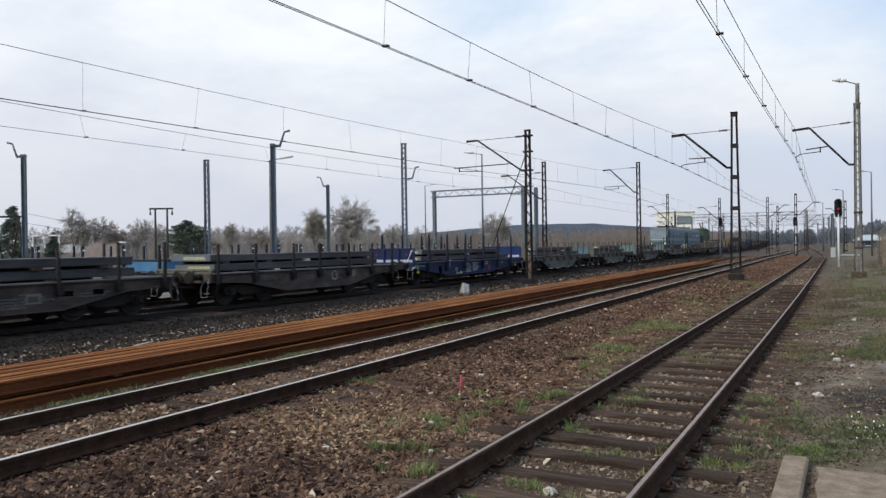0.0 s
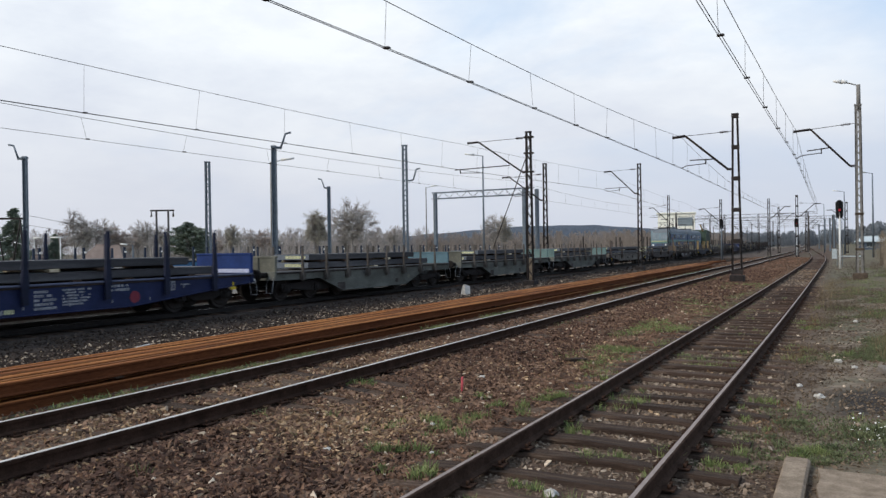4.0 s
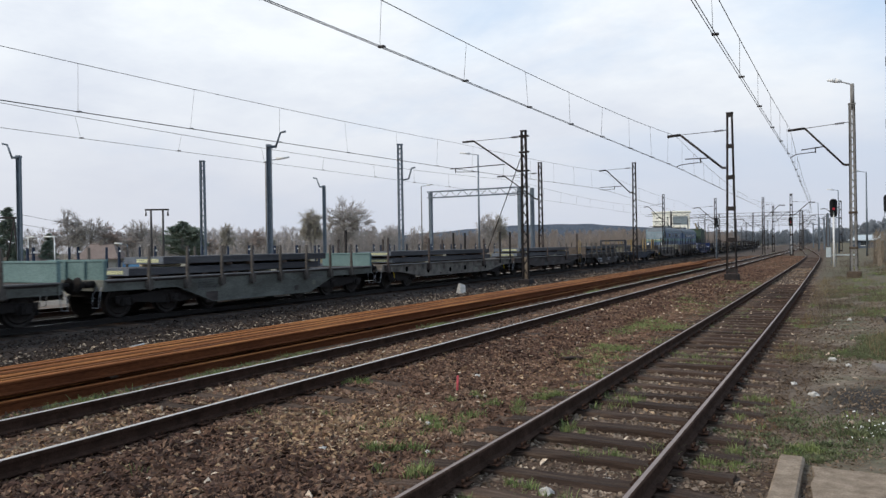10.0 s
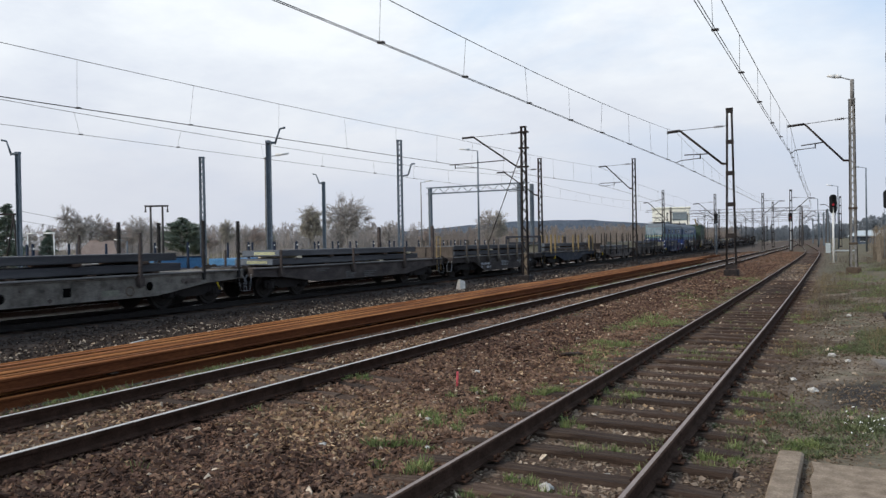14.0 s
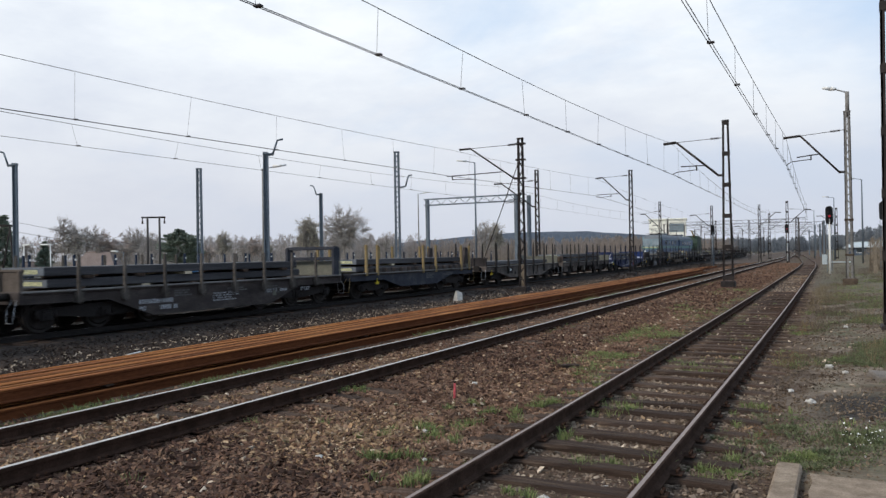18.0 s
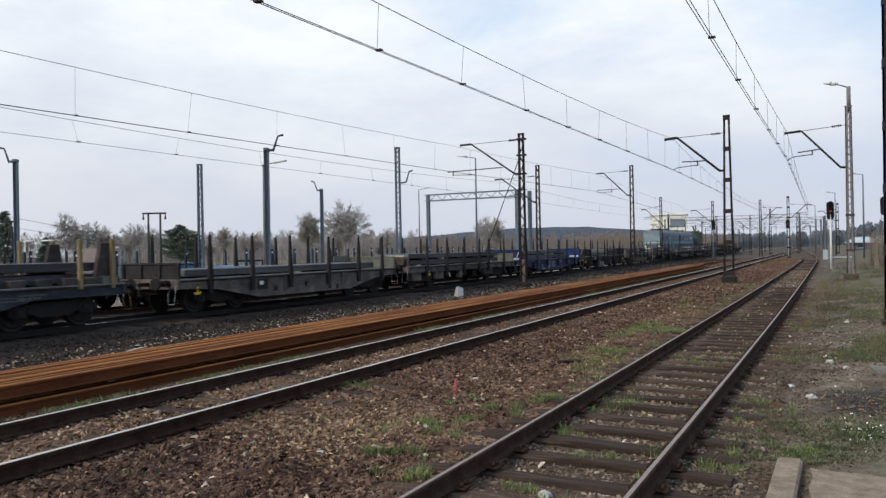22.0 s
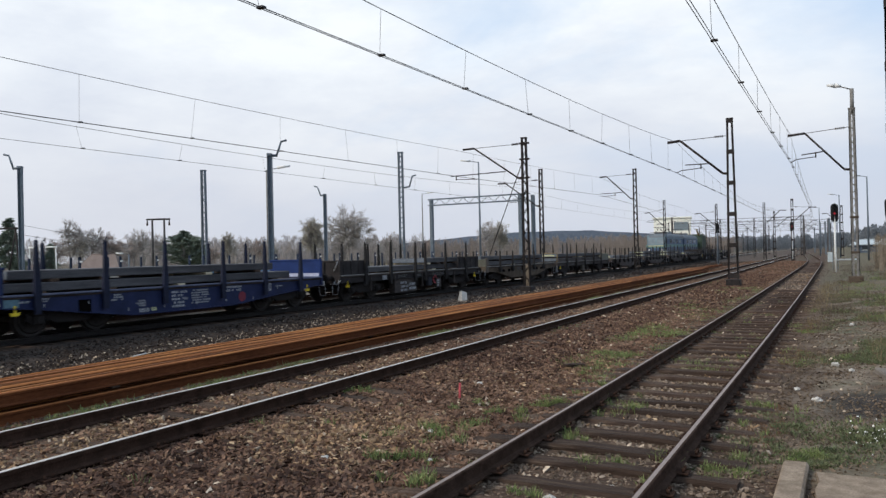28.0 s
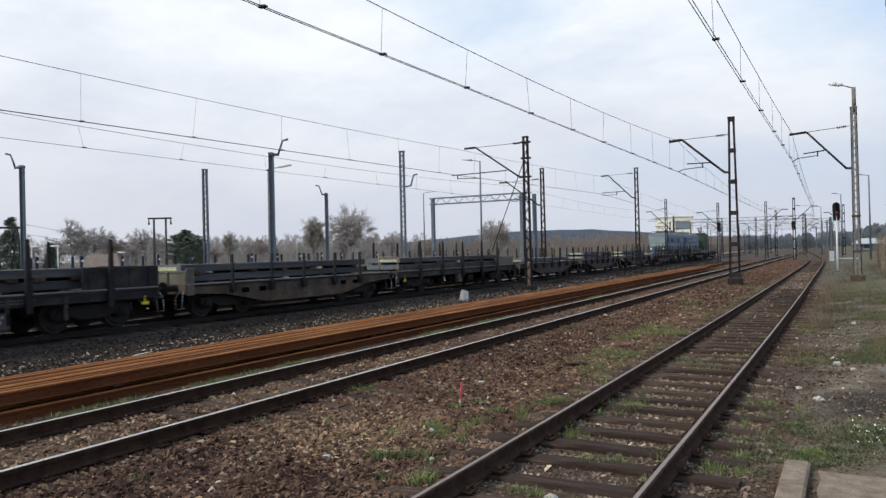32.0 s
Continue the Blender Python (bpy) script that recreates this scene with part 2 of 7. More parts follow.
M_GREYFLAT = mat("dusty_grey_wagon_paint", [(0.060, 0.052, 0.045), (0.135, 0.120, 0.104), (0.195, 0.176, 0.153)], 2.2, 26, 0.9, 0, 0.2, 0.08, contrast=(0.34, 0.62))
# Pale blue for deck edges: the highlight along the flange, as colour.
M_LITBLUEEDGE = mat("sky_lit_blue_edge", [(0.05, 0.058, 0.10), (0.11, 0.12, 0.17)], 3, 30, 0.6, 0, 0.1, 0.05)
M_DULLBLUE = mat("dull_navy_stake_paint", [(0.014, 0.022, 0.040), (0.032, 0.044, 0.070)], 3, 26, 0.8, 0, 0.1, 0.1)
M_PALEBLUE = mat("pale_lavender_stripe_paint", [(0.36, 0.39, 0.52), (0.50, 0.53, 0.66)], 8, 40, 0.7, 0, 0.05)
M_NAVYBOARD = mat("navy_board_paint", [(0.010, 0.017, 0.055), (0.018, 0.029, 0.090)], 1.5, 26, 0.6, 0, 0.1, 0.05)
M_NAVYGREY = mat("dull_blue_grey_wagon_paint", [(0.018, 0.019, 0.025), (0.034, 0.037, 0.048), (0.072, 0.068, 0.070)], 1.5, 26, 0.8, 0, 0.2, 0.08)
M_BOGIE = mat("oily_bogie_steel", [(0.009, 0.0072, 0.0068), (0.022, 0.018, 0.0165)], 4, 40, 0.75, 0.1, 0.3, 0.1, spec=0.25)
M_TREAD = mat("worn_wheel_steel", [(0.014, 0.012, 0.011), (0.040, 0.034, 0.031)], 4, 30, 0.6, 0.2, 0.1)
M_YSTAKE = mat("ochre_stake_paint", [(0.18, 0.128, 0.058), (0.30, 0.22, 0.11)], 3, 30, 0.8, 0, 0.2, 0.1)
M_DEADWEED = mat("dead_dark_weed_stems", [(0.055, 0.042, 0.034), (0.13, 0.10, 0.075)], 6, 60, 0.95, 0, 0, 0.4, island=True)
M_LEAF = mat("russet_dead_leaves", [(0.085, 0.048, 0.028), (0.20, 0.125, 0.075)], 6, 60, 0.95, 0, 0, 0.4, island=True)
M_WEED = mat("dull_green_weeds", [(0.058, 0.076, 0.036), (0.150, 0.165, 0.085)], 6, 60, 0.85, 0, 0, 0.4, island=True)
# Pale grey for deck edges that catch the sky, highlight as colour.
M_LITEDGE = mat("sky_lit_steel_edge", [(0.10, 0.092, 0.086), (0.20, 0.19, 0.18)], 3, 40, 0.6, 0.15, 0.2, 0.1, stretch=(1, 0.3, 1))
M_KERB = mat("worn_brown_kerb_concrete", [(0.145, 0.106, 0.074), (0.31, 0.245, 0.182)], 7, 60, 0.95, 0, 0.5)
M_PALEROCK = mat("pale_limestone", [(0.33, 0.31, 0.28), (0.55, 0.53, 0.49)], 20, 60, 0.9, 0, 0.3)
M_PALECONC = mat("pale_weathered_concrete", [(0.24, 0.232, 0.215), (0.42, 0.41, 0.385)], 6, 40, 0.9, 0, 0.4)
# Near-black for flush plates that paint the shade inside sill openings.
M_HOLESHADE = mat("opening_shade", [(0.003, 0.003, 0.003), (0.006, 0.005, 0.005)], 4, 30, 1.0, 0, 0, spec=0.0)
M_SIDINGSTONE = mat("earthy_grey_brown_stones", [(0.085, 0.060, 0.044), (0.165, 0.124, 0.092), (0.29, 0.232, 0.174)], 2.2, 30, 0.95, 0, 0.3, 0.5, island=True)
M_DUSTBROWN = mat("dusty_grey_brown_wagon_paint", [(0.044, 0.035, 0.031), (0.108, 0.089, 0.078), (0.182, 0.152, 0.133)], 1.8, 26, 0.88, 0, 0.25, 0.1)
M_RUSTBROWN = mat("rusty_brown_wagon_paint", [(0.038, 0.027, 0.020), (0.075, 0.055, 0.040), (0.125, 0.098, 0.072)], 1.8, 26, 0.88, 0, 0.25, 0.1)
M_PETAL = mat("white_petals", [(0.62, 0.62, 0.58), (0.8, 0.8, 0.77)], 6, 60, 0.9, 0, 0)
M_GRAVELFINE = mat("brown_earth_clods", [(0.055, 0.037, 0.025), (0.115, 0.084, 0.058), (0.20, 0.152, 0.11)], 2.0, 30, 0.95, 0, 0.2, 0.5, island=True)
M_LETTER = mat("faded_white_lettering", [(0.16, 0.165, 0.175), (0.36, 0.365, 0.38)], 25, 60, 0.8, 0, 0, 0.1, contrast=(0.4, 0.6))
M_FAINT = mat("almost_worn_off_lettering", [(0.055, 0.053, 0.052), (0.145, 0.142, 0.14)], 25, 60, 0.85, 0, 0, 0.1, contrast=(0.4, 0.65))
M_REDMARK = mat("faded_red_marking", [(0.12, 0.022, 0.034), (0.22, 0.040, 0.055)], 20, 60, 0.8, 0, 0, 0.1)


# ---- mesh building ----
class Geo:
    def __init__(self):
        self.v, self.f, self.mi, self.sm = [], [], [], []

    def add(self, vs, fs, mi=0, smooth=False):
        k = len(self.v)
        self.v += [tuple(p) for p in vs]
        self.f += [tuple(i + k for i in f) for f in fs]
        self.mi += [mi] * len(fs)
        self.sm += [smooth] * len(fs)
        return self

    def box(self, x0, y0, z0, x1, y1, z1, mi=0):
        v = [(x, y, z) for x in (x0, x1) for y in (y0, y1) for z in (z0, z1)]
        return self.add(v, [(0, 1, 3, 2), (4, 6, 7, 5), (0, 4, 5, 1), (2, 3, 7, 6), (0, 2, 6, 4), (1, 5, 7, 3)], mi)

    def cbox(self, x0, y0, z0, x1, y1, z1, c=0.01, mi=0):
        """A box with its edges cut off by c."""
        a, b = (x0, y0, z0), (x1, y1, z1)
        ids, vs = {}, []
        for sx in (0, 1):
            for sy in (0, 1):
                for sz in (0, 1):
                    s = (sx, sy, sz)
                    for ax in range(3):
                        p = [(b[i] - c if s[i] else a[i] + c) for i in range(3)]
                        p[ax] = b[ax] if s[ax] else a[ax]
                        ids[s, ax] = len(vs)
                        vs.append(p)
        fs = []
        for ax in range(3):
            u, w = (ax + 1) % 3, (ax + 2) % 3
            for s in (0, 1):
                q = []
                for du, dw in ((0, 0), (1, 0), (1, 1), (0, 1)):
                    k = [0, 0, 0]
                    k[ax], k[u], k[w] = s, du, dw
                    q.append(ids[tuple(k), ax])
                fs.append(tuple(q if s else q[::-1]))
            for du in (0, 1):
                for dw in (0, 1):
                    k0, k1 = [0, 0, 0], [0, 0, 0]
                    k0[ax], k1[ax] = 0, 1
                    k0[u] = k1[u] = du
                    k0[w] = k1[w] = dw
                    k0, k1 = tuple(k0), tuple(k1)
                    q = [ids[k0, u], ids[k1, u], ids[k1, w], ids[k0, w]]
                    fs.append(tuple(q[::-1] if du != dw else q))
        for s in ((i, j, k) for i in (0, 1) for j in (0, 1) for k in (0, 1)):
            q = [ids[s, 0], ids[s, 1], ids[s, 2]]
            fs.append(tuple(q if sum(s) % 2 else q[::-1]))
        return self.add(vs, fs, mi)

    def tube(self, p, q, r, r2=None, n=8, mi=0, caps=True):
        p, q = Vector(p), Vector(q)
        d = (q - p).normalized()
        u = d.cross(Vector((0, 0, 1)) if abs(d.z) < 0.9 else Vector((1, 0, 0))).normalized()
        w = d.cross(u)
        r2 = r if r2 is None else r2
        vs = [p + (u * math.cos(a) + w * math.sin(a)) * r for a in (2 * math.pi * i / n for i in range(n))]
        vs += [q + (u * math.cos(a) + w * math.sin(a)) * r2 for a in (2 * math.pi * i / n for i in range(n))]
        self.add(vs, [(i, (i + 1) % n, n + (i + 1) % n, n + i) for i in range(n)], mi, n > 5)
        if caps:
            k = len(self.v) - 2 * n
            self.f += [tuple(k + i for i in reversed(range(n))), tuple(k + n + i for i in range(n))]
            self.mi += [mi, mi]
            self.sm += [False, False]
        return self

    def prism(self, poly, axis, a, b, mi=0):
        """Push a closed outline (pairs) along an axis from a to b."""
        n = len(poly)

        def at(p, t):
            return {"x": (t, p[0], p[1]), "y": (p[0], t, p[1]), "z": (p[0], p[1], t)}[axis]
        vs = [at(p, a) for p in poly] + [at(p, b) for p in poly]
        fs = [(i, (i + 1) % n, n + (i + 1) % n, n + i) for i in range(n)]
        return self.add(vs, fs + [tuple(reversed(range(n))), tuple(range(n, 2 * n))], mi)

    def sweep(self, prof, path, mi=0, heads=()):
        """Carry a closed outline (across, up) along a path of (x, y, z)."""
        n, vs = len(prof), []
        for i, p in enumerate(path):
            a, b = path[max(0, i - 1)], path[min(len(path) - 1, i + 1)]
            d = Vector((b[0] - a[0], b[1] - a[1], 0)).normalized()
            rx = Vector((d.y, -d.x, 0))
            vs += [(p[0] + rx.x * c, p[1] + rx.y * c, p[2] + z) for c, z in prof]
        k = len(self.v)
        self.v += vs
        for i in range(len(path) - 1):
            for j in range(n):
                self.f.append((k + i * n + j, k + i * n + (j + 1) % n, k + (i + 1) * n + (j + 1) % n, k + (i + 1) * n + j))
                self.mi.append(1 if j in heads else mi)
                self.sm.append(False)
        self.f += [tuple(k + i for i in reversed(range(n))), tuple(k + (len(path) - 1) * n + i for i in range(n))]
        self.mi += [mi, mi]
        self.sm += [False, False]
        return self

    def mesh(self, name, *mats):
        me = bpy.data.meshes.new(name)
        me.from_pydata(self.v, [], self.f)
        for m in mats:
            me.materials.append(m)
        me.polygons.foreach_set("material_index", self.mi)
        me.polygons.foreach_set("use_smooth", self.sm)
        bm = bmesh.new()
        bm.from_mesh(me)
        bmesh.ops.recalc_face_normals(bm, faces=bm.faces)
        bm.to_mesh(me)
        bm.free()
        me.update()
        return me


def part(name, geo, material, parent, label="", at=None):
    """One mesh object under a thing or under a part."""
    mats = material if isinstance(material, (list, tuple)) else [material]
    ob = new(name, geo if isinstance(geo, bpy.types.Mesh) else geo.mesh(name, *mats))
    if parent is not None:
        ob.parent = parent
    if at is not None:
        ob.matrix_basis = at
    if label:
        ob["label"] = label
    return ob


def thing(name, label, category, at=None, group=""):
    ob = tagged(new(name), label, category, group)
    if at is not None:
        ob.matrix_basis = at
    return ob


def setting(name, geo, material, label, category):
    mats = material if isinstance(material, (list, tuple)) else [material]
    return tagged(new(name, geo.mesh(name, *mats)), label, category, kind="structure")


# ---- plan of the lines ----
def bend(y):
    """All lines swing gently to the left far ahead."""
    q = max(0.0, y - 120.0)
    return -q * q / 6000.0 if q < 150 else -150 * 150 / 6000.0 - (q - 150) * 300 / 6000.0


def line_a(y):
    q = max(0.0, y - 75.0)
    return -2.19 + 0.33 * (1 - math.exp(-max(y, -6) / 18.0)) - (q * q / 2400.0 if q < 50 else 2500 / 2400.0 + (q - 50) / 24.0)


def line_b(y):
    return -7.08 + bend(y)


def line_t(y):
    return -19.05 + bend(y)


def line_u(y):
    return -23.3 + bend(y)


Z_A, Z_B, Z_T = -0.08, 0.0, -0.12
KNOTS = [(-400, -1.6), (-120, -1.0), (-60, -0.75), (-30, -0.55), (-26, -0.40), (-21.6, -0.42), (-20.6, -0.33), (-17.5, -0.33), (-16.2, -0.52), (-14, -0.50), (-10.7, -0.42),
         (-10.2, -0.20), (-8.8, -0.18), (-8.3, -0.17), (-5.85, -0.20), (-5.2, -0.26), (-4.2, -0.285), (-3.5, -0.298), (-0.9, -0.294), (-0.2, -0.25), (1.0, -0.15), (3.0, 0.0), (8, 0.15), (20, 0.9), (45, 2.2), (120, 3.0), (400, 4.0)]


def ground_z(x, y):
    x = x - bend(y) * (1 if x < 3 else 0.5)
    for (x0, z0), (x1, z1) in zip(KNOTS, KNOTS[1:]):
        if x < x1:
            k = max(0.0, (x - x0) / (x1 - x0))
            return z0 + (z1 - z0) * k
    return KNOTS[-1][1]
# ---- ground ----
def make_ground():
    xs = sorted({k[0] for k in KNOTS} | {x * 0.5 for x in range(-44, 20)} | {-2000, -1000, -700, -250, 250, 700, 1500})
    ys = [-60, -30, -15, -8] + [y * 0.5 for y in range(-8, 60)] + list(range(30, 120, 3)) + list(range(120, 420, 12)) + [450, 520, 620, 800, 1100, 1600, 2400, 3600]
    vs = []
    for y in ys:
        for x in xs:
            z = ground_z(x, y)
            near = abs(x) < 30 and -10 < y < 60
            if near:
                z += 0.02 * noise.noise((x * 0.9, y * 0.9, 3)) + 0.012 * noise.noise((x * 2.9, y * 2.9, 8))
            vs.append((x, y, z))
    w = len(xs)
    fs = [(j * w + i, j * w + i + 1, (j + 1) * w + i + 1, (j + 1) * w + i) for j in range(len(ys) - 1) for i in range(w - 1)]
    m = mat("ground_cover", [(0.056, 0.034, 0.023), (0.108, 0.068, 0.046), (0.165, 0.115, 0.080)], 0.9, 22, 0.95, 0, 0.8, kind="stone")
    t = m.node_tree
    N, L = t.nodes.new, t.links.new
    b = t.nodes["Principled BSDF"]
    old = b.inputs["Base Color"].links[0].from_socket
    geo = N("ShaderNodeNewGeometry")
    sep = N("ShaderNodeSeparateXYZ")
    L(geo.outputs["Position"], sep.inputs[0])

    def band(src, a, c):
        r = N("ShaderNodeMapRange")
        r.inputs[1].default_value, r.inputs[2].default_value = a, c
        L(src, r.inputs[0])
        return r.outputs[0]

    def noisef(scale, a, c, detail=6):
        n = N("ShaderNodeTexNoise")
        n.inputs["Scale"].default_value, n.inputs["Detail"].default_value = scale, detail
        L(geo.outputs["Position"], n.inputs["Vector"])
        return band(n.outputs["Fac"], a, c)

    def mul(a, c):
        q = N("ShaderNodeMath")
        q.operation = "MULTIPLY"
        L(a, q.inputs[0])
        L(c, q.inputs[1])
        return q.outputs[0]

    def over(fac, base, col, col2=None, scale=8):
        q = N("ShaderNodeMix")
        q.data_type = "RGBA"
        L(fac, q.inputs[0])
        L(base, q.inputs[6])
        if col2:
            k = N("ShaderNodeMix")
            k.data_type = "RGBA"
            L(noisef(scale, 0.35, 0.65), k.inputs[0])
            k.inputs[6].default_value, k.inputs[7].default_value = (*col, 1), (*col2, 1)
            L(k.outputs[2], q.inputs[7])
        else:
            q.inputs[7].default_value = (*col, 1)
        return q.outputs[2]
    x, y = sep.outputs["X"], sep.outputs["Y"]
    # earth and thin grass to the right of the siding, meadow far off, dark cinders beside the goods line
    right = mul(band(x, -0.9, 0.0), noisef(1.5, 0.30, 0.55))
    c = over(right, old, (0.105, 0.080, 0.057), (0.225, 0.182, 0.138), 5)
    c = over(mul(band(x, -0.5, 0.3), noisef(0.9, 0.46, 0.62)), c, (0.055, 0.062, 0.036), (0.12, 0.114, 0.070), 14)
    c = over(mul(mul(band(y, 9.2, 9.9), band(y, 11.6, 11.0)), mul(band(x, -0.4, 0.1), noisef(2.0, 0.32, 0.46))), c, (0.020, 0.017, 0.015), (0.050, 0.042, 0.036), 18)
    c = over(band(x, -19.8, -20.8), c, (0.085, 0.062, 0.046), (0.16, 0.125, 0.098), 3)
    c = over(mul(band(x, -10.2, -11.4), band(x, -20.8, -19.8)), c, (0.024, 0.018, 0.015), (0.058, 0.044, 0.036), 3)
    c = over(mul(mul(band(x, -8.4, -9.6), band(x, -24, -20)), mul(band(y, 45, 75), noisef(0.6, 0.30, 0.55))), c, (0.050, 0.034, 0.026), (0.105, 0.080, 0.060), 2.5)
    c = over(mul(band(x, -24.0, -26.0), noisef(0.35, 0.40, 0.60)), c, (0.10, 0.088, 0.074), (0.21, 0.195, 0.17), 2)
    c = over(band(x, -36, -46), c, (0.10, 0.095, 0.05), (0.15, 0.125, 0.075), 0.3)
    strip = mul(mul(band(x, -9.3, -8.8), band(x, -8.1, -8.4)), noisef(2.2, 0.34, 0.52))
    c = over(strip, c, (0.062, 0.054, 0.036), (0.105, 0.098, 0.062), 12)
    mid = mul(mul(band(x, -5.6, -4.8), band(x, -3.0, -3.5)), mul(noisef(0.55, 0.46, 0.58), band(y, 8, 16)))
    c = over(mid, c, (0.070, 0.070, 0.040), (0.105, 0.090, 0.058), 12)
    c = over(mul(mul(band(x, -1.2, -0.2), band(y, 24, 44)), noisef(0.7, 0.28, 0.5)), c, (0.078, 0.068, 0.046), (0.135, 0.118, 0.076), 6)
    far = band(x, 4, 12)
    c = over(far, c, (0.075, 0.060, 0.040), (0.075, 0.076, 0.042), 0.4)
    L(c, b.inputs["Base Color"])
    g = Geo()
    g.add(vs, fs, 0, True)
    return setting("ground", g, m, "brown ballast and cinder ground with thin grass beside the rails", "ground")


ground = make_ground()

# ---- rails and sleepers ----
RAIL = [(-0.0625, -0.150), (0.0625, -0.150), (0.0625, -0.138), (0.012, -0.118), (0.010, -0.045), (0.034, -0.036), (0.035, -0.008), (0.028, 0.0), (0.016, 0.002), (-0.020, 0.002), (-0.028, 0.0), (-0.035, -0.008), (-0.034, -0.036), (-0.010, -0.045), (-0.012, -0.118), (-0.0625, -0.138)]
GAUGE = 0.7525


def steps_y(a, b):
    ys, y = [], a
    while y < b:
        ys.append(y)
        y += 4.0 if y < 60 else (8.0 if y < 160 else 20.0)
    return ys + [b]


def side_line(f, y, off):
    d = (f(y + 0.5) - f(y - 0.5))
    k = 1 / math.sqrt(1 + d * d)
    return f(y) + off * k, y - off * d * k


def make_track(name, f, z, label, y0=-12.0, y1=420.0, head=None, side=None, worn=(8,)):
    tr = tagged(thing(name, label, "railway track"), kind="structure")
    for s in (-1, 1):
        path = [(*side_line(f, y, s * GAUGE), z) for y in steps_y(y0, y1)]
        part("rail", Geo().sweep(RAIL, path, 0, heads=worn), [side or M_RAILSIDE, head or M_RAILHEAD], tr)
    return tr


siding = make_track("siding_track", line_a, Z_A, "worn siding rails on dark old timber sleepers", -4, head=M_RAILDULL, side=M_RAILBROWN, worn=(8,))
main_line = make_track("main_track", line_b, Z_B, "brown-sided running rails with bright heads on sleepers", worn=(7, 8, 9))
goods_line = make_track("goods_track", line_t, Z_T, "goods line rails in dark cinder ballast", -240, head=M_RAILBRIGHT, side=M_BOGIE, worn=(7, 8, 9))
make_track("loop_track", line_u, -0.15, "rear loop rails in dark cinder ballast", -40)


def sleeper_mesh(k, half=1.3, wide=0.12, high=0.14):
    """A worn timber balk: rounded top edges, uneven width and height along its length."""
    rnd = random.Random(k)
    g, rows = Geo(), 6
    prof = [(-wide, -high), (-wide, -0.035), (-wide * 0.78, -0.004), (wide * 0.78, -0.004), (wide, -0.035), (wide, -high)]
    vs = []
    for i in range(rows):
        x = -half + 2 * half * i / (rows - 1) + (rnd.uniform(-0.05, 0.05) if i in (0, rows - 1) else 0)
        w, dy, dz = rnd.uniform(0.80, 1.02), rnd.uniform(-0.014, 0.014), rnd.uniform(-0.016, 0.004) - (0.02 if i in (0, rows - 1) else 0)
        vs += [(x, y * w + dy + rnd.uniform(-0.01, 0.01), z + (dz + rnd.uniform(-0.008, 0.004) if z > -0.1 else 0)) for y, z in prof]
    n = len(prof)
    fs = [(i * n + j, i * n + (j + 1) % n, (i + 1) * n + (j + 1) % n, (i + 1) * n + j) for i in range(rows - 1) for j in range(n)]
    g.add(vs, fs + [tuple(range(n)), tuple(range((rows - 1) * n, rows * n))])
    return g.mesh("sleeper", M_SLEEPER)


SLEEPERS = [sleeper_mesh(k) for k in range(12)]
rnd = random.Random(5)


def lay_sleepers(parent, f, z, y0, y1, gap, tops=0.15):
    y = y0
    while y < y1:
        d = math.degrees(math.atan(f(y + 0.5) - f(y - 0.5)))
        part("sleeper", rnd.choice(SLEEPERS), None, parent,
             at=pose(f(y) + rnd.uniform(-0.05, 0.05), y + rnd.uniform(-0.03, 0.03), z - tops + rnd.uniform(-0.012, 0.004), rnd.uniform(-1.2, 1.2), rnd.uniform(-0.4, 0.4), -d + rnd.uniform(-1.4, 1.4)))
        y += gap


def chair_mesh():
    """Base plate with its screws, under the foot of the rail."""
    g = Geo()
    g.cbox(-0.16, -0.07, 0, 0.16, 0.07, 0.018, 0.004)
    for x in (-0.115, 0.115):
        for y in (-0.04, 0.04):
            g.tube((x, y, 0.018), (x, y, 0.055), 0.016, n=6)
    return g.mesh("rail_plate", M_RAILSIDE)


def bare_spot(x, y):
    """Where the stones thin out: over some sleepers of the running line, and over those of the siding."""
    if -8.6 < x < -5.5 and noise.noise((y * 0.55, x * 0.22, 4.1)) > 0.22:
        return (y - 0.4) % 0.62 < 0.15 or (y - 0.4) % 0.62 > 0.50
    if -3.6 < x < -0.7 and y < 40:
        k = (y - 2.3) % 0.64
        return k < 0.11 or k > 0.53
    return False


